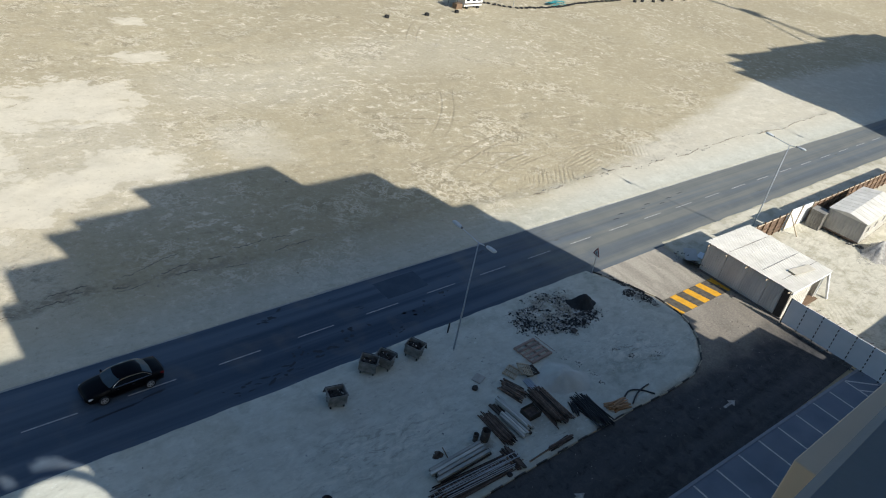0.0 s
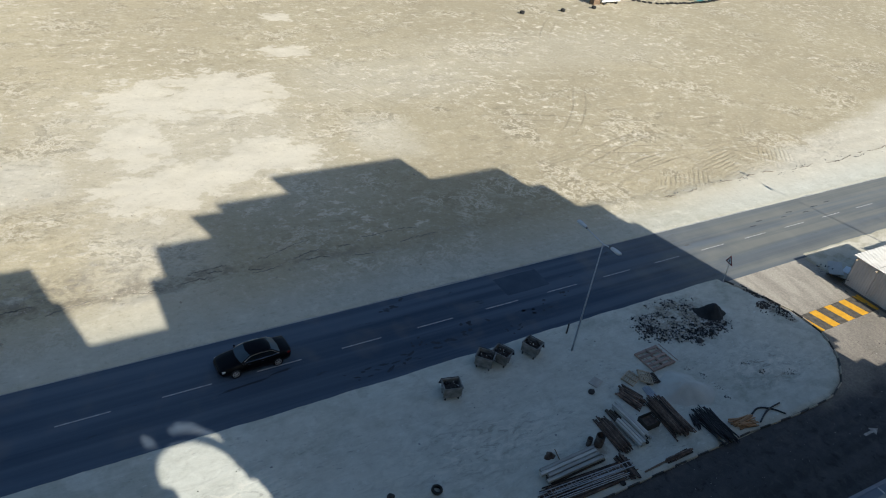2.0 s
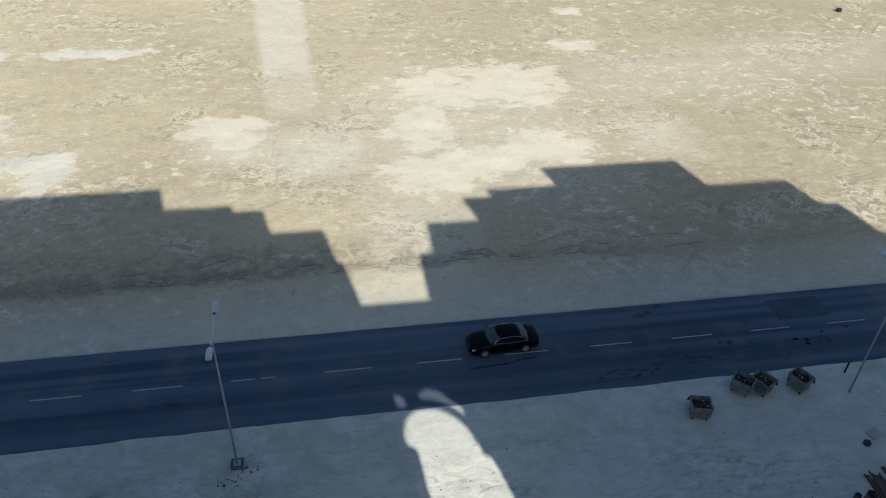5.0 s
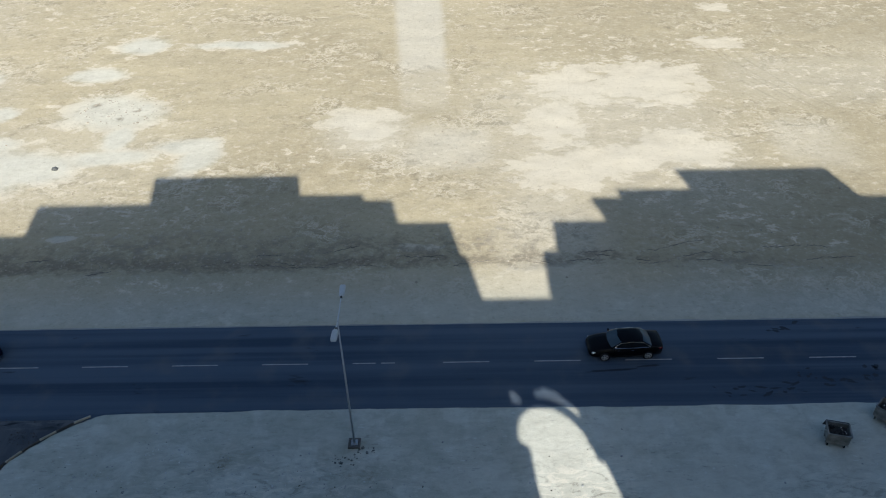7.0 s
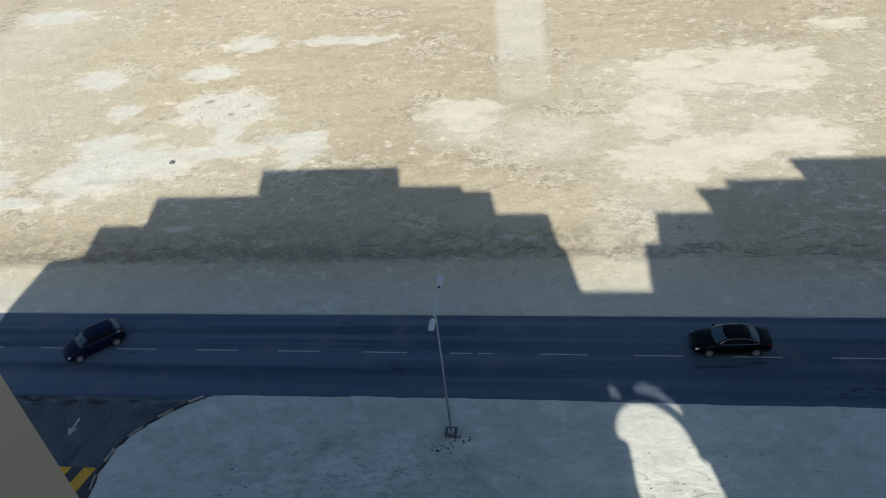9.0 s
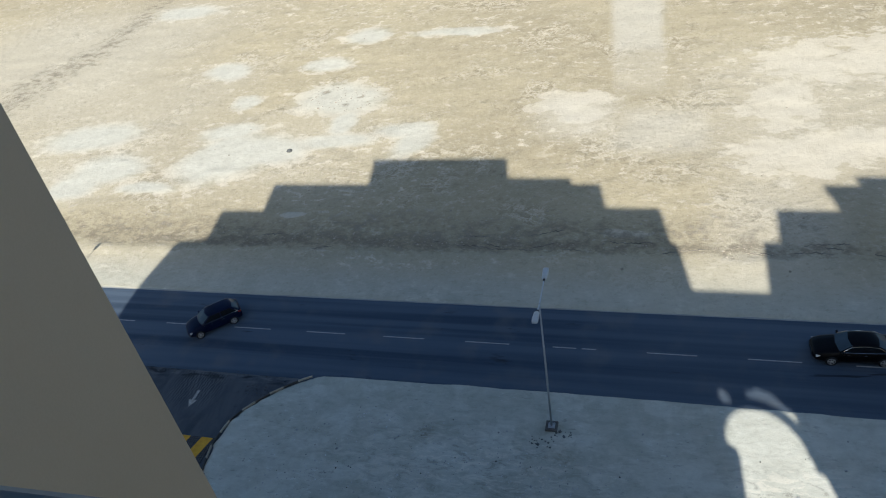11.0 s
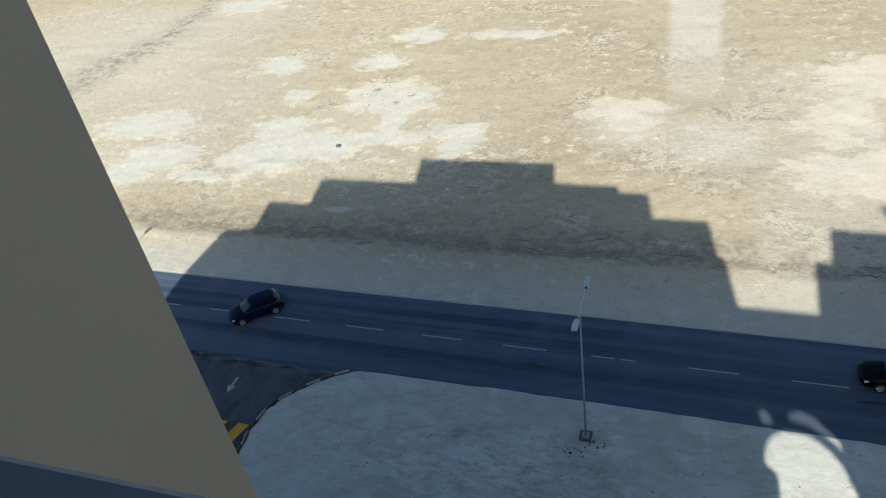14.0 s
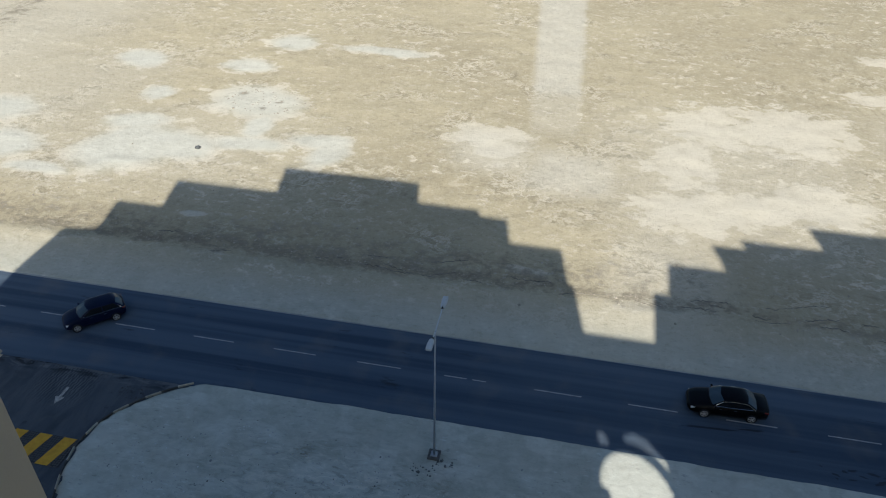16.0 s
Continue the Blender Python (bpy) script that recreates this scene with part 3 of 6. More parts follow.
def value_noise(x, y, seed):
    if seed not in TABLES:
        TABLES[seed] = np.random.RandomState(seed).rand(256, 256)
    table = TABLES[seed]
    xi, yi = np.floor(x).astype(int), np.floor(y).astype(int)
    fx, fy = x - xi, y - yi
    fx, fy = fx * fx * (3 - 2 * fx), fy * fy * (3 - 2 * fy)
    g = lambda i, j: table[(xi + i) % 256, (yi + j) % 256]
    return (g(0, 0) * (1 - fx) + g(1, 0) * fx) * (1 - fy) + (g(0, 1) * (1 - fx) + g(1, 1) * fx) * fy


def fractal(x, y, seed, octaves=4):
    total, amp = 0.0, 0.5
    for k in range(octaves):
        total = total + amp * value_noise(x * 2 ** k + 17.3 * k, y * 2 ** k - 9.1 * k, seed + k)
        amp *= 0.5
    return total


def inside(px, py, poly):
    """Signed distance to a closed outline, above zero inside."""
    dist, within = np.full(px.shape, 1e9), np.zeros(px.shape, bool)
    for (ax, ay), (bx, by) in zip(poly, poly[1:] + poly[:1]):
        ex, ey = bx - ax, by - ay
        t = np.clip(((px - ax) * ex + (py - ay) * ey) / (ex * ex + ey * ey), 0, 1)
        dist = np.minimum(dist, np.hypot(px - ax - t * ex, py - ay - t * ey))
        cross = ((ay > py) != (by > py)) & (px < ex * (py - ay) / (ey if ey else 1e-9) + ax)
        within ^= cross
    return np.where(within, dist, -dist)


def step(v, lo, hi):
    t = np.clip((v - lo) / (hi - lo), 0, 1)
    return t * t * (3 - 2 * t)


# pale salty patches on the field: centre x, y, half length, half width
WARP = 4.5
WEST_PATCHES = [(-36.8, 74.4, 5.8, 4.6), (-41.5, 84.9, 4.1, 2.4), (-40.0, 93.9, 3.6, 3.3), (-26.8, 93.1, 7.2, 1.7), (-9.6, 71.4, 4.3, 2.8), (-8.1, 68.3, 2.3, 2.7), (-27.1, 66.5, 4.0, 1.8),
                (-25.5, 64.2, 2.4, 3.6), (-44.8, 60.8, 5.6, 6.2), (-40.7, 62.3, 4.2, 3.6), (-47.2, 66.4, 4.6, 2.4), (-34.5, 64.3, 4.8, 1.8), (-57.7, 83.9, 4.0, 3.0), (-49.4, 74.2, 2.4, 2.5),
                (-34.9, 68.6, 1.6, 3.4), (-58.3, 58.7, 5.4, 3.6), (-59.7, 55.5, 3.2, 2.8), (-50.8, 54.4, 4.3, 1.3), (-77.8, 109.7, 6.3, 3.6), (-33.0, 50.6, 1.6, 0.6), (-66, 66, 6, 4)]
EAST_PATCHES = [(22.1, 79.6, 6.2, 6.2), (14.2, 79.2, 6.2, 5.6), (10.7, 69.9, 4.2, 5.6), (10.6, 59.8, 5.2, 4.2), (21.2, 65.3, 4.0, 4.2), (23.5, 63.2, 3.0, 2.6), (15.5, 62.0, 5.0, 3.6), (32.9, 90.8, 3.2, 2.3), (36.6, 104.6, 2.7, 2.1), (-2.7, 48.6, 2.2, 0.55)]


def ground_height(X, Y):
    """Height of the soil, and its pale and clod fields."""
    rough = fractal(X * 0.45, Y * 0.45, 3, 4) - 0.47
    wave = fractal(X * 0.05, Y * 0.05, 11, 3) - 0.45
    ragged = (fractal(X * 0.5, Y * 0.5, 23, 4) - 0.47)
    north = step(Y + ragged * 0.3, ROAD_FAR - 0.42, ROAD_FAR + 0.2)
    field = step(Y, 43, 47)
    z = -0.08 + north * (0.11 + field * (rough * 0.22 + wave * 0.5))
    ridge = np.exp(-((Y - 44.6 - wave * 3) / 0.9) ** 2) * np.clip(fractal(X * 0.12, Y * 0.3, 31, 3) - 0.3, 0, 1)
    z = z + north * ridge * 0.4
    d = inside(X, Y, ISLAND)
    isl = step(d + np.where(Y > 30, ragged * 0.22, 0), 0.02, 0.3)
    z = np.maximum(z, -0.08 + isl * (0.12 + 0.06 * step(32.0 - Y, 0.5, 3) + rough * 0.1 + wave * 0.12))
    yard = step(X, 62.2, 62.5) * step(27.0 - Y, 0.0, 0.3)
    scuff = np.exp(-((X + 10) / 9.0) ** 2 - ((Y - 25.5) / 3.0) ** 2) * step(d, 0.5, 1.5)
    z = z + scuff * 0.16 * (fractal(X * 0.9 + Y * 0.5, Y * 1.6 - X * 0.3, 71, 3) - 0.45)
    pit = np.exp(-((X - 45.6) / 2.8) ** 2 - ((Y - 21.7) / 1.6) ** 2) * step(d, 0.5, 1.5)
    z = z + pit * 0.35 * (fractal(X * 0.7 + 3, Y * 0.9 - X * 0.2, 83, 4) - 0.45) - 0.07 * np.exp(-((X - 46.9) / 1.1) ** 2 - ((Y - 20.6) / 0.6) ** 2)
    z = np.maximum(z, -0.08 + yard * (0.12 + rough * 0.2))
    apron = step(X, 62.0, 63.0) * step(ROAD_NEAR + 0.2 - Y + ragged * 0.5, 0.0, 0.4)
    z = np.maximum(z, -0.08 + apron * (0.10 + rough * 0.05))
    west = step(-36 - X, 0, 1) * step(ROAD_NEAR - Y + ragged * 0.5, 0, 0.4)
    z = np.maximum(z, -0.08 + west * 0.12)
    wx = X + WARP * (fractal(X * 0.11, Y * 0.11, 41, 5) - 0.47)
    wy = Y + WARP * 0.6 * (fractal(X * 0.13, Y * 0.13, 57, 5) - 0.47)
    pale = np.zeros_like(X)
    for cx, cy, rx, ry in WEST_PATCHES + EAST_PATCHES:
        pale = np.maximum(pale, np.clip(1.06 - 0.55 * np.hypot((wx - cx) / rx, (wy - cy) / ry) ** 1.5, 0, 1))
    # straight bright strip on the field: reflected sunlight put into the dust colour
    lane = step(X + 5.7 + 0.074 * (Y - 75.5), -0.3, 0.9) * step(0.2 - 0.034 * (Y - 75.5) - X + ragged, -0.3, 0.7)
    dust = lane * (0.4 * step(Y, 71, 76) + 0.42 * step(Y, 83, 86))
    for cx, cy, rx, ry, top in ((0, 65, 5.0, 4.5, 0.75), (-8.2, 68.2, 4.6, 4.6, 0.6), (35, 65, 4.0, 5.0, 0.5), (42, 80, 14, 7, 0.35), (15, 68, 13, 15, 0.45), (8, 50, 5, 9, 0.5), (-45, 62, 18, 10, 0.3), (-62, 57, 9, 6, 0.45), (70, 85, 25, 8, 0.25), (-90, 90, 26, 26, 0.6), (-66, 72, 16, 16, 0.42)):
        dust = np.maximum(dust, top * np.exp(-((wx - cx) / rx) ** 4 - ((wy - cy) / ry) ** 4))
    pale = pale - 0.8 * np.exp(-((wx - 17.5) / 3.6) ** 2 - ((wy - 69.2) / 3.2) ** 2) - 0.5 * np.exp(-((wx - 6.5) / 2.8) ** 2 - ((wy - 65.8) / 1.5) ** 2)
    bank = step(X, 45, 70) * step(Y, 38, 41) * step(47.5 + np.clip((X - 65) * 0.2, 0, 13) + wave * 6 + ragged * 3 - Y, 0, 4)
    pale = np.maximum(pale, 0.3 * bank)
    dust = np.maximum(dust, 0.8 * bank)
    pale = np.maximum(pale, 0.62 * step(X, 62, 63) * step(32 - Y, 0, 1))
    verge = step(Y, 38, 40) * step(46.3 + wave * 4 + ragged * 1.6 - Y, -0.8, 4.5)
    pale = np.maximum(pale, 0.22 * verge)
    dust = np.maximum(dust, 0.26 * verge)
    pale = np.maximum(pale, np.where(d > 0, 0.5 + 0.1 * step(X, -10, 15) + 0.8 * wave + ragged * 0.6, 0))
    clod = 0.62 * np.exp(-((Y - 49.0 - wave * 4) / 3.2) ** 2) * step(-X, -45, 5) + 0.5 * np.exp(-((Y - 46.2 - wave * 3) / 1.3) ** 2) * step(60 - X, 0, 20)
    clod = clod * (Y > 40)
    track = np.exp(-((X + 88 + wave * 14) / 6.5) ** 2) * step(Y, 64, 76)
    clod = np.maximum(clod, 0.44 * track + 0.24 * np.exp(-((X + 84 + wave * 8) / 10.0) ** 2) * step(Y, 64, 76))
    clod = np.maximum(clod, 0.3 * step(-X, 60, 80) * step(Y, 60, 75))
    churned = step(X, 42, 55) * step(98 - X, 0, 15) * step(Y, 43.5, 46) * step(62 + wave * 10 - Y, 0, 10)
    clod = np.maximum(clod, 0.36 * churned)
    clod = np.maximum(clod, 0.42 * yard)
    for cx, cy, r in ((-39.2, 76.0, 0.9), (-34.3, 74.8, 0.8), (-35.4, 72.6, 0.7)):
        clod = np.maximum(clod, 0.9 * np.exp(-((X - cx) / r) ** 2 - ((Y - cy) / r) ** 2))
    heapy = np.hypot((wx * 0.25 + X * 0.75 - 43.4) / 4.2, (Y - 28.5) / 2.6)
    clod = np.maximum(clod, np.clip(1.3 - 0.8 * heapy, 0, 0.8))
    for cx, cy, r in ((46.9, 20.5, 0.7), (46.2, 20.7, 0.5), (44.8, 21.5, 0.4), (44.2, 22.7, 0.4), (52.2, 26.4, 1.1), (52.7, 24.9, 0.7), (30, 21.4, 0.8), (-13.6, 27.6, 1.0), (28.0, 21.0, 1.3)):
        clod = np.maximum(clod, 0.8 * np.exp(-((X - cx) / r) ** 2 - ((Y - cy) / r) ** 2))
    for cx, cy, r in ((-6.0, 26.9, 2.4), (-15, 26.5, 2.5), (2.5, 24.6, 1.5), (-21, 26, 2.2)):
        clod = np.maximum(clod, 0.5 * np.exp(-((wx - cx) / r) ** 2 - ((wy - cy) / r) ** 2) * (d > 0))
    # entry (6.5, 27.5) puts the arch's pool of sunlight into the colour
    scrape = np.zeros_like(X)
    for cx, cy, rx, ry in ((-11.5, 26.3, 2.6, 1.1), (0.6, 26.2, 2.6, 1.0), (-9.5, 28.0, 1.2, 1.3), (17, 25.0, 5, 2.4), (33, 26.5, 5, 2.2), (6.5, 27.5, 2.6, 3.5), (24, 24.5, 3.5, 1.6)):
        scrape = np.maximum(scrape, np.exp(-((wx - cx) / rx) ** 2 - ((wy - cy) / ry) ** 2))
    pale = np.where(d > 0, pale + 0.7 * scrape + scuff * 1.3 * (fractal(X * 0.9 + Y * 0.5, Y * 1.6 - X * 0.3, 71, 3) - 0.5), pale)
    # bluer verge towards the road: its shade tint is put into this field
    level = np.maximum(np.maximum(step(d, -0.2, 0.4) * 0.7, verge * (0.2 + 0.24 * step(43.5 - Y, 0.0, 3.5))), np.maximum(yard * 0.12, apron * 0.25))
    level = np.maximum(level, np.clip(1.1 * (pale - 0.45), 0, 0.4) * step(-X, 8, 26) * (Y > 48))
    even = np.maximum(step(d, -0.2, 0.4) * 0.66, verge * 0.4)
    even = np.maximum(even, np.maximum(yard * 0.3, apron * 0.7))
    even = np.maximum(even, np.clip(1.6 * (pale - 0.45), 0, 0.45) * (Y > 40))
    dug = np.exp(-((X - 45.8) / 3.6) ** 2 - ((Y - 22.0) / 2.0) ** 2) * step(d, 0.3, 1.2)
    churn = np.maximum(np.maximum(churned, yard), np.maximum(track, np.maximum(dug, np.maximum(np.maximum(0.8 * np.exp(-((X + 11) / 8) ** 2 - ((Y - 25.5) / 2.6) ** 2), 0.8 * np.exp(-((X - 22) / 6) ** 2 - ((Y - 24) / 2.5) ** 2)), np.exp(-((X - 7) / 3) ** 4 - ((Y - 23.5) / 4) ** 4)) * (d > 0.5))))
    return z, pale, clod, even, dust, churn, level


def ground():
    xs = np.concatenate([[-3000, -1200, -500, -300], np.arange(-220, -70, 2.0), np.arange(-70, 90, 0.42), np.arange(90, 260, 2.0), [300, 500, 1200, 3000]])
    ys = np.concatenate([[-3000, -1000, -300, -60, 0, 6, 10], np.arange(12, 30.6, 0.3), np.arange(30.6, 32.0, 0.1), np.arange(32.2, 38.6, 0.4), np.arange(38.6, 40.2, 0.1), np.arange(40.3, 62, 0.3), np.arange(62, 130, 0.6), np.arange(130, 220, 5.0), [300, 600, 1500, 4000]])
    X, Y = np.meshgrid(xs, ys, indexing="ij")
    z, pale, clod, even, dust, churn, level = ground_height(X, Y)
    nx, ny = X.shape
    me = bpy.data.meshes.new("ground")
    verts = np.stack([X, Y, z], -1).reshape(-1, 3)
    i = np.arange(nx * ny).reshape(nx, ny)
    quads = np.stack([i[:-1, :-1], i[1:, :-1], i[1:, 1:], i[:-1, 1:]], -1).reshape(-1, 4)
    me.from_pydata(verts.tolist(), [], quads.tolist())
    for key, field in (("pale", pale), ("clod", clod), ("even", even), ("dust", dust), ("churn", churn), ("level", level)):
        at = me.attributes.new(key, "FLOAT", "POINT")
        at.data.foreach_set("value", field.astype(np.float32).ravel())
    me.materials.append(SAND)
    me.shade_smooth()
    return tagged(new("ground", me), "dry tan desert sand with pale salty patches", "ground", kind="structure")


def ground_z(x, y):
    return float(ground_height(np.array([float(x)]), np.array([float(y)]))[0][0])


ground()
bm = B()
box(bm, -400, 500, ROAD_NEAR - 0.6, ROAD_FAR + 0.6, -0.3, 0.0)
road = tagged(part("road", bm, ASPHALT), "worn grey asphalt two-lane road with oil stains", "road", kind="structure")
bm = B()
box(bm, -36.4, 62.3, 10.9, ROAD_NEAR - 0.601, -0.3, -0.012)
service = tagged(part("service_road", bm, DARK_ASPHALT), "dark dusty asphalt service road round the island", "road", kind="structure")
bm = B()
box(bm, -38.4, 62.6, 3.0, 11.0, -0.3, 0.02)
parking = tagged(part("pavement", bm, PAVING), "grey concrete parking strip with white bay lines", "pavement", kind="structure")


# ---- buildings ----
BACK = 0.2


def block(bm, x0, x1, y, z0, z1, deep):
    """A storey block whose flanks run parallel to the sun's bearing."""
    s = BACK * deep
    return prism(bm, [(x0, y), (x1, y), (x1 + s, y - deep), (x0 + s, y - deep)], z0, z1)


def slab_wall(outline, deep):
    """An upright outline in x and z, carried back along the sun's bearing."""
    bm = B()
    front = [bm.verts.new((x, -0.02, z)) for x, z in outline]
    rear = [bm.verts.new(v.co + Vector((BACK * deep, -deep, 0))) for v in front]
    bm.faces.new(front)
    bm.faces.new(rear[::-1])
    n = len(front)
    for i in range(n):
        bm.faces.new((front[i], rear[i], rear[(i + 1) % n], front[(i + 1) % n]))
    return bm


def own_building():
    home = thing("apartment_building", "beige rendered twin-tower apartment building with stepped roofline", "building")
    steps = [(-29.95, -25.6, 36.3), (-25.6, -12.0, 39.6), (-6.0, 3.4, 40.35), (3.4, 5.85, 39.6), (5.85, 9.35, 37.05)]
    for x0, x1, z in steps:
        part("wall", block(B(), x0, x1, -0.02, -0.3, z, 11), STUCCO, home)
    part("wall", slab_wall([(-33.2, -0.3), (-33.9, 22.0), (-34.15, 24.0), (-34.25, 25.1), (-34.31, 26.4), (-34.08, 28.1), (-33.73, 29.45), (-33.33, 30.8), (-32.98, 31.9), (-32.75, 32.75), (-29.95, 33.0), (-29.95, -0.3)], 11), STUCCO, home, "beige wall with a rounded corner")
    part("wall", block(B(), -16.2, -2.75, 2.7, -0.3, 40.9, 13.7), STUCCO, home, "projecting beige bay wall")
    steps = [(23.1, 25.8, 39.5), (25.8, 35.0, 40.4), (42.0, 54.3, 39.25), (54.3, 56.0, 36.15)]
    for x0, x1, z in steps:
        part("wall", block(B(), x0, x1, -0.02, -0.3, z, 11), STUCCO, home)
    part("wall", slab_wall([(15.6, -0.3), (15.4, 29.8), (16.55, 33.95), (17.75, 34.0), (18.6, 36.95), (23.1, 36.95), (23.1, -0.3)], 11), STUCCO, home, "beige wall with sloping shoulders")
    part("wall", block(B(), 10.1, 10.5, -0.02, 29.8, 33.65, 1.4), STUCCO, home)
    part("wall", block(B(), 31.9, 45.75, 2.5, -0.3, 40.95, 13.5), STUCCO, home, "projecting beige bay wall")
    part("wall", block(B(), 56.0, 57.15, -0.02, 13.0, 15.2, 11), STUCCO, home)
    part("wall", block(B(), 57.15, 58.28, -0.02, 13.0, 13.78, 11), STUCCO, home)
    part("wall", block(B(), 56.0, 57.9, -0.02, 15.2, 32.6, 0.4), STUCCO, home)
    part("wall", block(B(), 57.9, 58.7, -0.02, 15.6, 29.6, 0.4), STUCCO, home)
    part("podium", block(B(), 56.0, 62.8, -0.02, -0.3, 13.0, 11), STUCCO, home)
    part("podium", block(B(), 62.8, 95.0, -0.02, -0.3, 9.1, 11), STUCCO, home)
    # bridge between the towers with a round arch and a pierced ring over it
    part("wall", block(B(), 9.35, 10.1, -0.02, 24.6, 37.05, 1.4), STUCCO, home)
    bm = B()
    x0, x1 = 9.5, 13.6
    mid, half = (x0 + x1) / 2, (x1 - x0) / 2
    xa = 9.35
    while xa < 14.29:
        xb = xa + 0.1
        xm = (xa + xb) / 2
        u = (xm - mid) / half
        low = 20.6 + 2.15 * math.sqrt(1 - u * u) if abs(u) < 1 else 19.8
        over = 20.6 + 2.15 * math.sqrt(max(0.0, 1 - (u * 0.86) ** 2)) + 0.3
        slot = 0.0
        if 9.9 < xm < 10.55:
            over, slot = 22.75, 0.35 + 0.55 * math.sqrt(max(0.0, 1 - ((xm - 10.22) / 0.35) ** 2))
        elif 11.0 < xm < 13.75:
            outer = 20.6 + 3.4 * math.sqrt(max(0.0, 1 - ((xm - 11.95) / 2.45) ** 2)) + 0.12 * math.sin(xm * 3.1) + 0.07 * math.sin(xm * 8.3 + 0.7)
            slot = max(0.0, outer - over) * (0.25 if xm < 11.55 else 0.8)
        box(bm, xa, xb, -0.4, -0.05, low, over)
        box(bm, xa, xb, -0.4, -0.05, over + slot, 29.9)
        xa = xb
    box(bm, 14.05, 14.29, -0.4, -0.05, -0.3, 19.8)
    box(bm, 14.29, 16.2, -0.45, -0.05, -0.3, 29.9)
    part("bridge", bm, STUCCO, home, "beige bridge wall over a round arch")
    part("jamb", slab_wall([(9.36, 8.0), (9.5, 8.0), (9.6, 17.7), (9.62, 18.5), (9.76, 19.2), (9.96, 20.2), (9.9, 20.45), (9.36, 20.65)], 0.3), STUCCO, home)
    part("jamb", slab_wall([(14.3, 20.6), (13.62, 20.45), (13.84, 20.2), (13.94, 19.4), (14.0, 18.6), (14.04, 17.5), (14.3, 17.5)], 0.3), STUCCO, home)
    bm = B()
    box(bm, 10.45, 17.0, -0.02, 2.28, 25.4, 27.15)
    part("balcony", bm, STUCCO, home, "beige rendered balcony block", bevel=0.02)
    return home


own_building()


def parapet():
    bm = B()
    prism(bm, [(-2.74, 0.0), (3.4, 0.0), (3.4, 0.68), (-2.74, 0.54)], 33.2, 34.45)
    return tagged(part("parapet", bm, COPING, bevel=0.012), "grey painted balcony parapet of the upper floor", "parapet", kind="structure")


parapet()


def neighbour():
    home = thing("tower_block", "tall neighbouring block under construction, unseen but for its shade", "building")
    for x0, x1, z in [(143.1, 147.8, 45.5), (147.8, 154.0, 48.3), (154.0, 158.0, 50.7), (158.0, 171.0, 50.1), (171.0, 199.0, 50.9), (199.0, 222.0, 52.3), (222.0, 229.5, 51.3), (229.5, 240.0, 49.0)]:
        part("wall", block(B(), x0, x1, 0.0, -0.3, z, 20), STUCCO, home)
    part("wall", slab_wall([(135.6, -0.3), (135.8, 22.0), (137.0, 25.2), (140.2, 31.4), (141.3, 36.5), (142.4, 41.0), (143.1, 44.4), (143.1, -0.3)], 20), STUCCO, home, "wall with a sloping side")
    bm = B()
    rod(bm, (199.6, -1, 51.0), (204.7, -1, 63.6), 0.42, 0.42, 6)
    rod(bm, (202.4, -1, 51.6), (206.0, -1, 64.4), 0.3, 0.3, 6)
    rod(bm, (189.5, -1, 50.6), (203.6, -1, 64.6), 0.22, 0.22, 6)
    for k in range(9):
        a = k / 9
        rod(bm, (199.6 + 5.1 * a, -1, 51.0 + 12.6 * a), (202.4 + 3.6 * (a + 0.08), -1, 51.6 + 12.8 * (a + 0.08)), 0.14, 0.14, 5)
    part("mast", bm, STEEL, home)
    part("jib", rod(B(), (204.7, -1, 63.6), (205.6, -1, 92.0), 0.75, 0.5, 6), STEEL, home)
    part("cab", loft(B(), [[(203.0, -2, 64.4), (207.4, -2, 66.0), (208.6, -2, 66.6), (207.2, -2, 69.0), (204.6, -2, 68.2)], [(203.0, -0.5, 64.4), (207.4, -0.5, 66.0), (208.6, -0.5, 66.6), (207.2, -0.5, 69.0), (204.6, -0.5, 68.2)]]), STEEL, home)
    return home


neighbour()


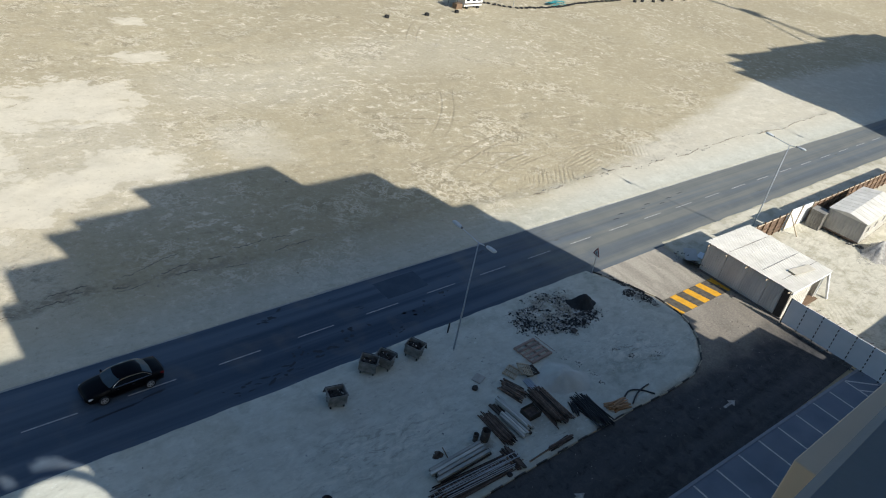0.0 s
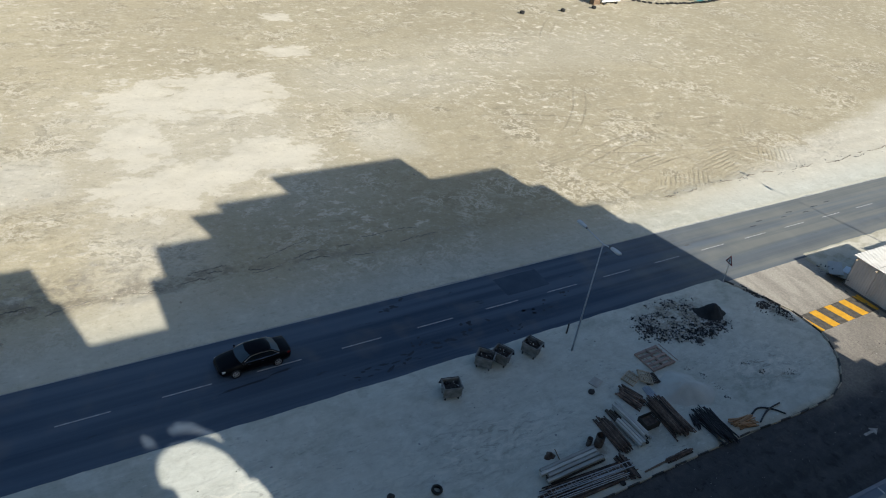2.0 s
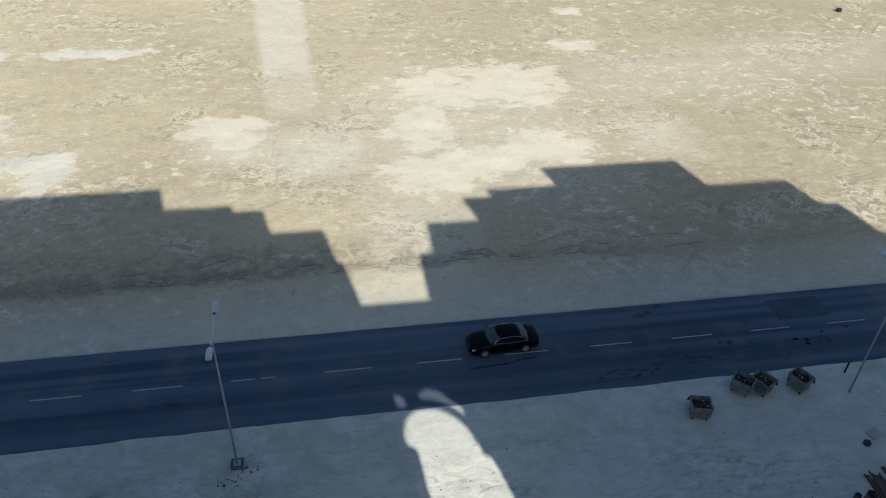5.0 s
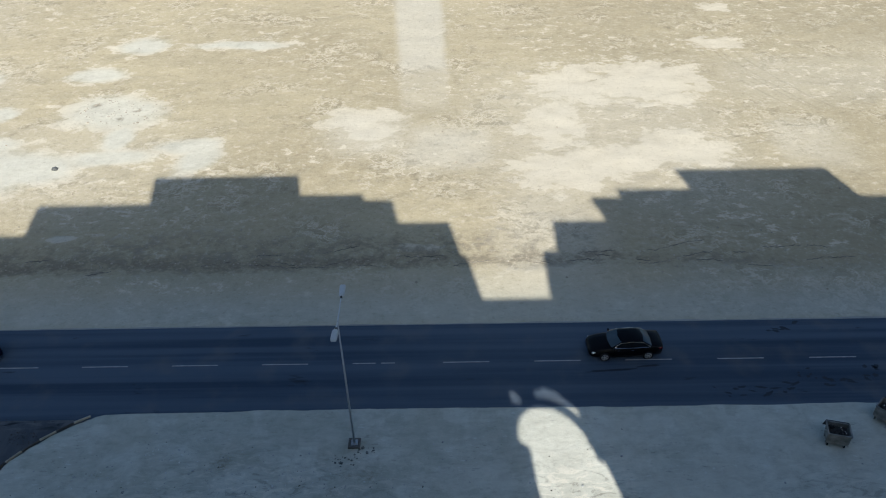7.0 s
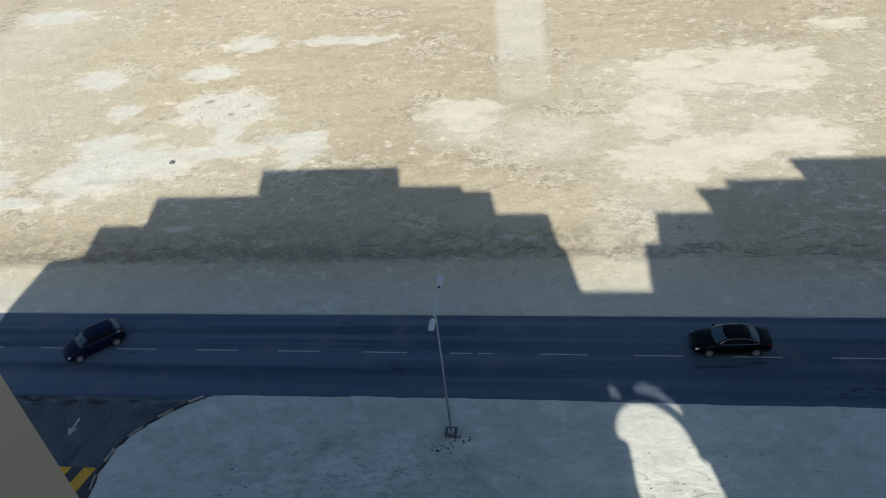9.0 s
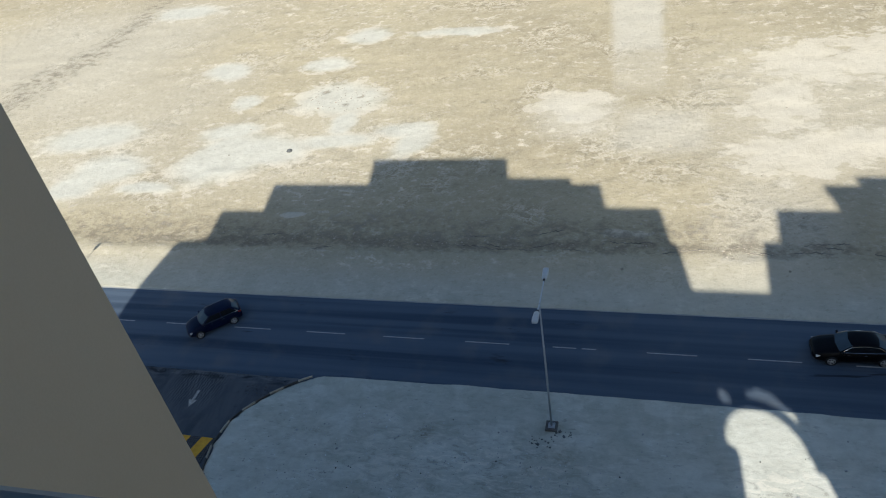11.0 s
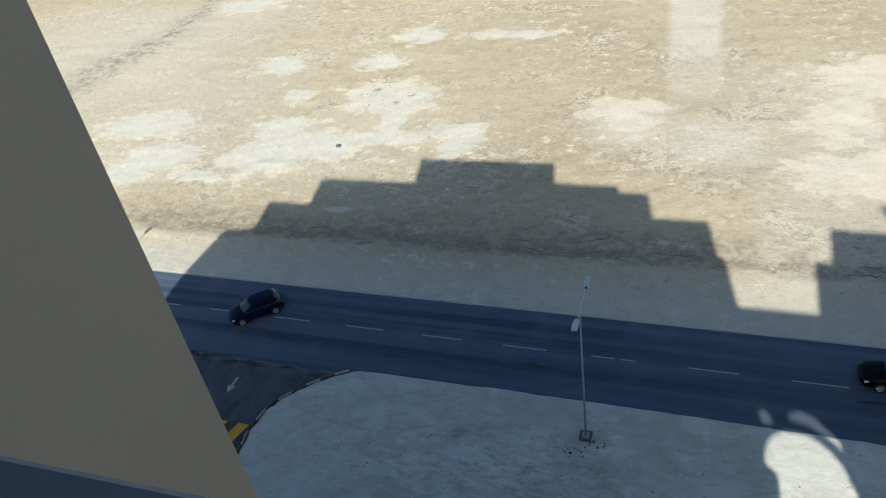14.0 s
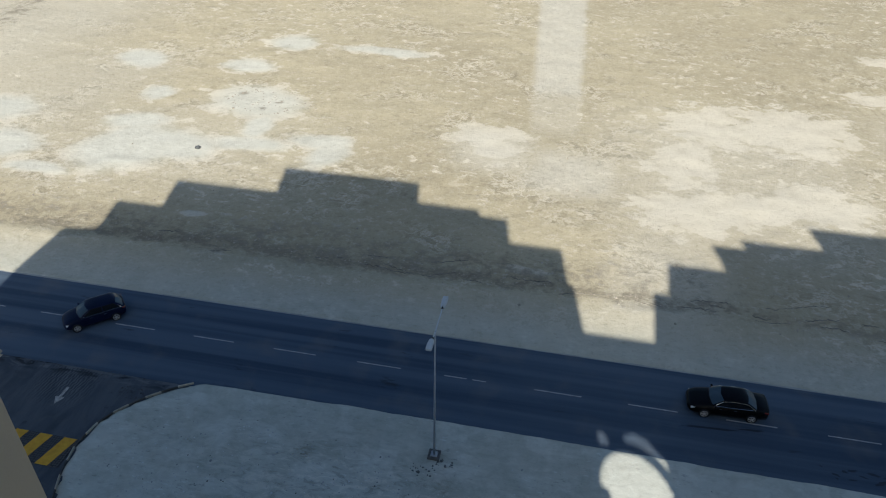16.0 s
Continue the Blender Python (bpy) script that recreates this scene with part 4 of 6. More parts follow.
# ---- street lamps ----
def street_lamp(x, y, h, buried=0.0):
    post = thing("street_lamp", "tall grey steel street lamp with two arms", "street lamp", pose(x, y, ground_z(x, y) - buried), "street lamps along the road")
    part("base", box(B(), -0.3, 0.3, -0.3, 0.3, -0.2, 0.1), FOOTING, post, "square dark concrete footing", bevel=0.02)
    for fx, fy, fw, fh in ((0, 0.31, 0.35, 0.04), (0, -0.31, 0.35, 0.04), (0.31, 0, 0.04, 0.27), (-0.31, 0, 0.04, 0.27)):
        part("edging", box(B(), fx - fw, fx + fw, fy - fh, fy + fh, -0.2, 0.14), FOOTING, post)
    for bx in (-0.14, 0.14):
        for by in (-0.14, 0.14):
            part("bolt", rod(B(), (bx, by, 0.14), (bx, by, 0.24), 0.025, 0.025, 6), STEEL, post)
    part("base_plate", box(B(), -0.2, 0.2, -0.2, 0.2, 0.12, 0.16), STEEL, post)
    part("pole", rod(B(), (0, 0, 0.16), (0, 0, h), 0.072, 0.04, 12), LAMP_GREY, post, smooth=True)
    for s, reach in ((1, 1.9), (-1, 0.82)):
        part("arm", rod(B(), (0, 0, h - 0.05), (0, s * reach, h + 0.12), 0.04, 0.032, 8), LAMP_PALE, post)
        # shade where the arm meets the head, built as a black collar
        part("neck", rod(B(), (0, s * (reach - 0.2), h + 0.1), (0, s * (reach + 0.02), h + 0.125), 0.055, 0.07, 8), BLACK_PLASTIC, post, "black collar for the shade at the lamp's neck")
        bm = B()
        rings = []
        for d, w, t in ((0, 0.07, 0.05), (0.14, 0.17, 0.08), (0.5, 0.19, 0.1), (0.82, 0.185, 0.08), (0.9, 0.15, 0.05)):
            yy, zz = s * (reach - 0.08 + d), h + 0.12 + 0.05 * d
            rings.append([(0.82 * w * px, yy, zz + t * pz) for px, pz in ((1, -0.6), (1, 0.5), (0.75, 1), (-0.75, 1), (-1, 0.5), (-1, -0.6), (-0.8, -0.9), (0.8, -0.9))])
        part("lamp_head", loft(bm, rings), LAMP_PALE, post, "pale grey lamp head", smooth=True)
    return post


for lx, ly, lh in ((-47.1, 28.8, 9.63), (-5.94, 28.75, 9.63), (32.55, 28.92, 9.63), (73.8, 27.8, 10.8), (115.2, 27.9, 10.2)):
    street_lamp(lx, ly, lh, 0.19 if lx == 32.55 else 0.0)


# ---- cars ----
def wheel(parent, x, y, r, side):
    bm = B()
    rod(bm, (0, -0.1, 0), (0, 0.1, 0), r, r, 24)
    tyre = part("wheel", bm, RUBBER, parent, bevel=0.0)
    tyre.matrix_basis = pose(x, y, r)
    bm = B()
    rod(bm, (0, side * 0.085, 0), (0, side * 0.104, 0), r * 0.66, r * 0.64, 24)
    part("rim_disc", bm, BLACK_PLASTIC, tyre)
    bm = B()
    for k in range(5):
        a = 2 * math.pi * k / 5
        rod(bm, (0, side * 0.112, 0), (r * 0.62 * math.cos(a), side * 0.108, r * 0.62 * math.sin(a)), 0.045, 0.035, 6)
    for k in range(20):
        a, b = 2 * math.pi * k / 20, 2 * math.pi * (k + 1) / 20
        rod(bm, (r * 0.64 * math.cos(a), side * 0.106, r * 0.64 * math.sin(a)), (r * 0.64 * math.cos(b), side * 0.106, r * 0.64 * math.sin(b)), 0.022, 0.022, 5)
    part("rim", bm, ALLOY, tyre, "silver alloy rim")
    return tyre


def make_car(name, label, m, paint, stations, cabin, axles, wheel_r):
    """stations: along, half width, bottom, top. cabin: rear base, rear roof, front roof, screen base, belt, roof, half width at belt and roof."""
    ob = thing(name, label, "car", m)
    rings = []
    for x, w, zb, zt in stations:
        half = [(w * 0.82, zb), (w * 0.97, zb + 0.1), (w, zb + 0.3 * (zt - zb) + 0.05), (w * 0.985, zb + 0.65 * (zt - zb)), (w * 0.93, zt - 0.05), (w * 0.78, zt), (w * 0.4, zt + 0.025)]
        rings.append([(x, y, z) for y, z in half] + [(x, -y, z) for y, z in half[::-1]])
    part("body", loft(B(), rings), paint, ob, smooth=True)
    rb, rr, fr, sb, belt, roof, wb, wr = cabin
    def ring(u):
        c = max(0.0, u)
        bow = c ** 1.25
        x0, x1 = rb + (rr - rb) * bow, sb + (fr - sb) * bow
        w = wb + (wr - wb) * c ** 1.5
        z = belt + (roof - belt) * u
        inset = 0.0 if u < 0.9 else (u - 0.9) * 3.2
        x0, x1, w = x0 + inset * 0.7, x1 - inset * 0.7, w - inset * 0.42
        r, m = 0.16, (rr + fr) / 2 + 0.05
        return [Vector(q) for q in ((x0 + r, -w, z), (x0 + 0.03, -w * 0.8, z), (x0 - 0.05, 0, z), (x0 + 0.03, w * 0.8, z), (x0 + r, w, z), (m, w + 0.02, z), (x1 - r, w, z), (x1 - 0.03, w * 0.8, z), (x1 + 0.06, 0, z), (x1 - 0.03, -w * 0.8, z), (x1 - r, -w, z), (m, -w - 0.02, z))]

    part("cabin", loft(B(), [ring(u) for u in (-0.12, 0.0, 0.25, 0.5, 0.72, 0.86, 0.95, 1.0)]), paint, ob, smooth=True)

    def pane(name, chain, trim0, trim1, mat, label=""):
        """A curved pane that follows the cabin between the belt and the roof."""
        bm = B()
        sheets = []
        for lift in (0.014, -0.02):
            rows = []
            for u in (0.1, 0.3, 0.55, 0.74, 0.84):
                pts = [ring(u)[i % 12] for i in chain]
                pts[0] = pts[0].lerp(pts[1], trim0)
                pts[-1] = pts[-1].lerp(pts[-2], trim1)
                mid = (rb + sb) / 2
                rows.append([bm.verts.new(q + Vector(((q.x - mid) * 0.4, q.y, 0)).normalized() * lift) for q in pts])
            sheets.append(rows)
        for rows, flip in zip(sheets, (False, True)):
            for ra, rc in zip(rows, rows[1:]):
                for i in range(len(ra) - 1):
                    f = (ra[i], ra[i + 1], rc[i + 1], rc[i])
                    bm.faces.new(f[::-1] if flip else f)
        top, low = sheets
        for k in (0, -1):
            for i in range(len(top[0]) - 1):
                bm.faces.new((top[k][i], top[k][i + 1], low[k][i + 1], low[k][i]))
            for i in range(len(top) - 1):
                bm.faces.new((top[i][k], top[i + 1][k], low[i + 1][k], low[i][k]))
        return part(name, bm, mat, ob, label, smooth=False)

    pane("rear_window", (0, 1, 2, 3, 4), 0.55, 0.55, SKY_TONED_GLASS)
    pane("windscreen", (6, 7, 8, 9, 10), 0.45, 0.45, SKY_TONED_GLASS, "tinted windscreen with sky reflection in its colour")
    for chain in ((4, 5), (5, 6), (10, 11), (11, 12)):
        pane("side_window", chain, 0.1 if chain[0] in (4, 10) else 0.04, 0.1 if chain[0] in (5, 11) else 0.04, CAR_GLASS)
    pillar = (rr + fr) / 2 + 0.05
    for s in (1, -1):
        bm = B()
        back, mid, fore = (4, 5, 6) if s > 0 else (0, 11, 10)
        arch = [ring(u)[k] for u, k in ((0.06, back), (0.45, back), (0.72, back), (0.86, mid), (0.72, fore), (0.45, fore), (0.06, fore))]
        sill = [ring(0.06)[k] for k in (fore, mid, back)]
        for pts, n in ((arch, 0.014), (sill, 0.013)) if name == "sedan" else ((sill + [ring(0.5)[back]], 0.013),):
            for p0, p1 in zip(pts, pts[1:]):
                rod(bm, p0 + Vector((0, s * 0.012, 0)), p1 + Vector((0, s * 0.012, 0)), n, n, 5)
        part("window_trim", bm, CHROME, ob, "chrome window trim")
        part("mirror", box(B(), sb - 0.3, sb - 0.17, s * wb, s * (wb + 0.2), belt - 0.02, belt + 0.12, None), paint, ob, bevel=0.02)
        xf, wf, zf0, zf1 = stations[-2]
        part("headlight", box(B(), xf - 0.28, xf + 0.03, s * wf * 0.6, s * wf * 1.0, zf1 - 0.2, zf1 - 0.05), LENS, ob, "clear headlight", bevel=0.02)
        xr, wr0, zr0, zr1 = stations[1]
        part("tail_light", box(B(), xr - 0.04, xr + 0.2, s * wr0 * 0.62, s * wr0 * 1.005, zr1 - 0.24, zr1 - 0.08), RED_LENS, ob, "red tail light", bevel=0.02)
        for ax in axles:
            wheel(ob, ax, s * (stations[3][1] - 0.085), wheel_r, s)
        for dx in (pillar - 0.16, pillar + 0.75):
            part("door_handle", box(B(), dx, dx + 0.16, s * (wb + 0.065), s * (wb + 0.09), belt - 0.15, belt - 0.125), CHROME, ob)
    xf, wf, zf0, zf1 = stations[-1]
    part("grille", box(B(), xf - 0.05, xf + 0.012, -0.42, 0.42, zf0 + 0.02, zf1 - 0.03), BLACK_PLASTIC, ob, "dark radiator grille", bevel=0.01)
    xr, wr0, zr0, zr1 = stations[0]
    part("number_plate", box(B(), xr - 0.012, xr + 0.02, -0.26, 0.26, 0.62, 0.74), VAN_WHITE, ob, "plain pale plate")
    return ob


def place_by_wheels(fx, fy, rx, ry, half):
    """Pose of a car from its two wheels on its left side."""
    a = math.atan2(fy - ry, fx - rx)
    cx, cy = (fx + rx) / 2, (fy + ry) / 2
    cx, cy = cx + half * math.sin(a), cy - half * math.cos(a)
    return pose(cx, cy, 0.002, 0, 0, math.degrees(a))


SEDAN = [(-2.42, 0.66, 0.42, 0.92), (-2.3, 0.84, 0.28, 1.02), (-1.6, 0.91, 0.2, 1.04), (-0.8, 0.92, 0.19, 0.99), (0.6, 0.92, 0.19, 0.96), (1.2, 0.91, 0.19, 0.96), (1.85, 0.89, 0.2, 0.87), (2.25, 0.82, 0.24, 0.76), (2.42, 0.62, 0.34, 0.66)]
HATCH = [(-2.08, 0.62, 0.4, 0.98), (-2.0, 0.82, 0.28, 1.05), (-1.4, 0.89, 0.2, 1.06), (-0.6, 0.9, 0.19, 1.01), (0.5, 0.9, 0.19, 0.98), (1.05, 0.89, 0.19, 0.98), (1.6, 0.86, 0.2, 0.88), (1.95, 0.78, 0.24, 0.76), (2.1, 0.58, 0.34, 0.64)]
make_car("sedan", "glossy black saloon car with chrome window trim driving along the road", place_by_wheels(9.84, 35.48, 12.68, 35.6, 0.83), BLACK_PAINT, SEDAN, (-1.72, -0.95, 0.3, 1.12, 0.98, 1.45, 0.83, 0.62), (-1.42, 1.42), 0.335)
make_car("hatchback", "dark navy five-door hatchback waiting at an angle on the road", place_by_wheels(-32.9, 34.1, -30.82, 36.0, 0.8), NAVY_PAINT, HATCH, (-1.98, -1.45, 0.25, 1.05, 1.0, 1.5, 0.82, 0.64), (-1.28, 1.32), 0.325)


# ---- building compound beside the side road ----
def corrugated(bm, x0, x1, y0, y1, z0, z1, pitch, depth):
    """A ribbed sheet that slopes from z0 at x0 to z1 at x1, ribs running along x."""
    n = max(2, round((y1 - y0) / pitch)) * 4
    top, low = [], []
    for i in range(n + 1):
        y = y0 + (y1 - y0) * i / n
        d = depth if i % 4 in (0, 1) else 0.0
        top.append((bm.verts.new((x0, y, z0 + d)), bm.verts.new((x1, y, z1 + d))))
        low.append((bm.verts.new((x0, y, z0 + d - 0.02)), bm.verts.new((x1, y, z1 + d - 0.02))))
    for i in range(n):
        bm.faces.new((top[i][0], top[i][1], top[i + 1][1], top[i + 1][0]))
        bm.faces.new((low[i][0], low[i + 1][0], low[i + 1][1], low[i][1]))
    for s in (0, 1):
        for i in range(n):
            bm.faces.new((top[i][s], top[i + 1][s], low[i + 1][s], low[i][s]))
    for i in (0, n):
        bm.faces.new((top[i][0], top[i][1], low[i][1], low[i][0]))
    return bm


def ribbed_wall(bm, length, height, pitch=0.25, depth=0.05, thick=0.05):
    """One folded sheet: ribs stand out towards -y from a flat back."""
    front = []
    n = max(2, int(round(length / pitch)))
    for k in range(n):
        x = length * k / n
        w = length / n
        front += [(x, 0.0), (x + 0.5 * w, 0.0), (x + 0.6 * w, -depth), (x + 0.9 * w, -depth)]
    front.append((length, 0.0))
    lo = [bm.verts.new((x, y, 0)) for x, y in front]
    hi = [bm.verts.new((x, y, height)) for x, y in front]
    blo = [bm.verts.new((x, thick, 0)) for x, y in front]
    bhi = [bm.verts.new((x, thick, height)) for x, y in front]
    for i in range(len(front) - 1):
        bm.faces.new((lo[i], lo[i + 1], hi[i + 1], hi[i]))
        bm.faces.new((blo[i + 1], blo[i], bhi[i], bhi[i + 1]))
        bm.faces.new((hi[i], hi[i + 1], bhi[i + 1], bhi[i]))
        bm.faces.new((lo[i + 1], lo[i], blo[i], blo[i + 1]))
    for i in (0, -1):
        q = (lo[i], hi[i], bhi[i], blo[i])
        bm.faces.new(q if i == 0 else q[::-1])
    return bm


def shed():
    s = thing("shed", "long site shed with grey ribbed walls and pale corrugated roof", "shed", pose(0, 0, 0.03))
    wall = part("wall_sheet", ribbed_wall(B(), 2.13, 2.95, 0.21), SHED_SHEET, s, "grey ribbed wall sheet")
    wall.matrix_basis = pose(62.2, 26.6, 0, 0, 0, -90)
    for k in range(1, 4):
        twin(wall, pose(62.2 + 0.012 * (k % 2), 26.6 - 2.15 * k, 0.02 * (k % 3), 0, 0, -90), s)
    for k in range(4):
        twin(wall, pose(69.0, 26.6 - 2.15 * k, 0, 0, 0, -90), s)
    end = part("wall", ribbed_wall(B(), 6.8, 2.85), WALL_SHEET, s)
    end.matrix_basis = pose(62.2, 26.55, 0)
    for k in range(8):
        y = 17.75 + k * 1.13
        part("roof_sheet", corrugated(B(), 61.95, 70.1, y, y + 1.15, 3.08 + 0.012 * (k % 2), 2.94 + 0.012 * (k % 2), 0.15, 0.018), ROOF_SHEET, s)
    for k, y in enumerate((24.5, 21.2, 19.4)):
        seam = part("seam", box(B(), -3.6, 3.6, -0.01, 0.01, 0, 0.012), RUST, s, "dark lap seam of the roof")
        seam.matrix_basis = pose(65.9 + 0.3 * k, y, 3.062, 0, 0.95, 0.6 * (k - 1))
    loose = part("roof_sheet", box(B(), -1.6, 1.6, -0.45, 0.45, 0, 0.03), FENCE_WOOD_PALE, s, "loose pale board lying on the roof")
    loose.matrix_basis = pose(66.6, 19.3, 3.14, 0, 1, -8)
    for y in (18.0, 20.2, 22.3, 24.4, 26.3):
        part("rafter", box(B(), 61.65, 69.9, y, y + 0.1, 2.85, 2.94), WOOD_PALE, s)
    for x, y in ((69.7, 18.1), (69.7, 22.0), (69.7, 26.3), (66.4, 18.1)):
        part("post", box(B(), x, x + 0.14, y, y + 0.14, -0.1, 2.86), FENCE_WHITE, s, "white painted post")
    # sun side gets the paler roof sheet, its sunlit white put into the colour
    near = part("wall", ribbed_wall(B(), 4.0, 2.75, 0.5), ROOF_SHEET, s, "end wall with its sunlit white in the colour")
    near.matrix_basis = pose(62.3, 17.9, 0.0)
    part("beam", box(B(), 62.2, 69.9, 17.78, 17.86, 2.7, 2.88), FENCE_WHITE, s)
    brace = part("brace", box(B(), -0.1, 0.1, -0.1, 0.1, 0, 2.95), FENCE_WHITE, s, "thick white sloping brace")
    brace.matrix_basis = pose(70.3, 17.2, 0.0, -14, -12, 0)
    part("floor_board", box(B(), 66.3, 69.2, 17.6, 18.4, 0.06, 0.12), WOOD_BROWN, s)
    # black board in front of the wall paints the dark of an opening
    part("board", box(B(), 62.1, 62.19, 17.95, 18.6, 0.12, 2.9), BLACK_PLASTIC, s, "black board standing in for a dark doorway")
    part("plinth", box(B(), 62.06, 62.19, 17.8, 26.7, -0.1, 0.11), FOOTING, s)
    return s


shed()


def site_fence():
    f = thing("hoarding", "white sheet hoarding with dark gaps between its panels", "fence", pose(61.75, 17.55, 0.0, 0, 0, -90))
    first = part("panel", box(B(), 0.05, 1.43, -0.03, 0.03, 0.16, 2.7), FENCE_WHITE, f)
    post = part("post", box(B(), -0.06, 0.06, 0.04, 0.1, -0.1, 2.66), BLACK_LINE, f, "dark post in the gap")
    for k in range(1, 9):
        twin(first, pose(1.48 * k, 0.01 * (k % 3), 0, 0, 0, 0.6 * (k % 2)), f)
        twin(post, pose(1.48 * k, 0, 0), f)
    clip = part("clip", box(B(), -0.06, 0.06, -0.045, -0.032, -0.09, 0.09), FENCE_WHITE, f, "pale joint clip")
    clip.matrix_basis = pose(1.48, 0, 0.35)
    for k in range(1, 9):
        for j in range(6):
            if k > 1 or j:
                twin(clip, pose(1.48 * k, 0, 0.35 + 0.42 * j + 0.05 * math.sin(k * 3 + j)), f)
    part("rail", rod(B(), (0, 0.13, 2.4), (13.2, 0.13, 2.4), 0.03, 0.03, 6), RUST, f)
    part("rail", rod(B(), (0, 0.13, 0.6), (13.2, 0.13, 0.6), 0.03, 0.03, 6), RUST, f)
    for k in range(14):
        bm = B()
        rod(bm, (k * 0.95, 0.14, 2.4), (k * 0.95 + 0.5, 0.3, 2.75 + 0.1 * (k % 3)), 0.02, 0.02, 5)
        part("wire_stub", bm, RUST, f)
    return f


site_fence()


def timber_fence():
    f = thing("timber_fence", "rough brown board fence with pale top rail along the road", "fence", pose(70.6, 26.8, 0.0))
    board = part("board", box(B(), 0, 0.5, -0.015, 0.015, 0.02, 2.2), FENCE_WOOD, f)
    stud = part("post", box(B(), -0.05, 0.05, -0.15, -0.03, -0.1, 2.4), WOOD_BROWN, f)
    spans = [(0.0, 8.6), (14.4, 44.0)]
    for a, b in spans:
        n = int((b - a) / 0.52)
        for k in range(n):
            twin(board, pose(a + 0.52 * k, random.uniform(-0.01, 0.01), random.uniform(-0.04, 0.03)), f)
        for k in range(int((b - a) / 1.6) + 1):
            twin(stud, pose(a + 1.6 * k, 0, random.uniform(-0.05, 0.1)), f)
        for z in (0.5, 1.3, 2.12):
            part("rail", box(B(), a, b, -0.1, -0.02, z, z + 0.09), WOOD_PALE if z > 2 else WOOD_BROWN, f)
    return f


timber_fence()


def gate_leaf():
    g = thing("gate", "large white sheet gate leaf leaning on timber props", "gate", pose(79.3, 26.75, 0.05, 0, 0, -1))
    part("panel", box(B(), 0, 5.5, -0.04, 0.02, 0.05, 2.5), FENCE_WHITE, g)
    for x in (0.05, 2.7, 5.45):
        part("post", box(B(), x - 0.06, x + 0.06, -0.16, -0.05, 0, 2.7), WOOD_PALE, g)
    for x in (0.3, 5.2):
        pr = part("prop", box(B(), -0.05, 0.05, -0.05, 0.05, 0, 2.6), WOOD_PALE, g)
        pr.matrix_basis = pose(x, -1.7, 0, -38, 0, 0)
    return g


gate_leaf()


def cabin(x, y, length, wide, high, turn, label):
    c = thing("site_cabin", label, "cabin", pose(x, y, 0.05, 0, 0, turn), "site cabins in the compound")
    part("floor_frame", box(B(), 0, length, 0, wide, 0.25, 0.42), RUST, c)
    for k, (bx, by) in enumerate(((0.3, 0.2), (length - 0.5, 0.2), (0.3, wide - 0.4), (length - 0.5, wide - 0.4), (length / 2, 0.2), (length / 2, wide - 0.4))):
        part("block", box(B(), bx, bx + 0.4, by, by + 0.2, -0.06, 0.25), CONCRETE, c)
    side = part("wall", ribbed_wall(B(), length, high - 0.42, 0.3), ROOF_SHEET, c, "white ribbed side wall")
    side.matrix_basis = pose(0, 0, 0.42)
    twin(side, pose(0, wide - 0.05, 0.42))
    end = part("wall", ribbed_wall(B(), wide, high - 0.42, 0.3), WALL_SHEET, c, "grey ribbed end wall")
    end.matrix_basis = pose(0, wide, 0.42, 0, 0, -90)
    twin(end, pose(length, 0, 0.42, 0, 0, 90))
    # low ridged roof in cross strips
    n = 10
    bm = B()
    rings = []
    for s in (-0.08, length + 0.08):
        ring = [(s, -0.1 + (wide + 0.2) * i / n, high + 0.4 * (1 - abs(2 * i / n - 1))) for i in range(n + 1)]
        ring += [(s, -0.1 + (wide + 0.2) * i / n, high - 0.06) for i in range(n, -1, -1)]
        rings.append(ring)
    loft(bm, rings)
    for k in range(1, int(length / 1.2)):
        for i in range(n):
            y0, y1 = -0.1 + (wide + 0.2) * i / n, -0.1 + (wide + 0.2) * (i + 1) / n
            z0, z1 = high + 0.4 * (1 - abs(2 * i / n - 1)), high + 0.4 * (1 - abs(2 * (i + 1) / n - 1))
            rod(bm, (k * 1.2, y0, z0 + 0.01), (k * 1.2, y1, z1 + 0.01), 0.025, 0.025, 4)
    part("roof", bm, ROOF_SHEET, c, "low ridged sheet roof")
    for k in range(3):
        w = part("window", box(B(), 1.0 + 2.6 * k, 1.7 + 2.6 * k, -0.05, 0.03, 1.45, 2.1), CAR_GLASS, c, "small dark window")
        part("window_sill", box(B(), 0.92 + 2.6 * k, 1.78 + 2.6 * k, -0.07, 0.02, 1.38, 1.44), VAN_WHITE, w)
    return c


cabin(85.0, 20.6, 11.0, 4.2, 2.75, 4, "white site cabin with grey ribbed end and low ridged roof")


def grey_cubicle():
    c = thing("cubicle", "small grey sheet cubicle behind the gate", "cubicle", pose(83.7, 24.6, 0.05, 0, 0, 4))
    for p, L in ((pose(0, 0, 0), 1.5), (pose(0, 1.5, 0), 1.5), (pose(0, 1.5, 0, 0, 0, -90), 1.5), (pose(1.5, 0, 0, 0, 0, 90), 1.5)):
        w = part("wall", ribbed_wall(B(), L, 2.1), DULL_SHEET, c)
        w.matrix_basis = p
    part("roof", box(B(), -0.05, 1.55, -0.05, 1.6, 2.1, 2.16), DULL_SHEET, c)
    return c


grey_cubicle()


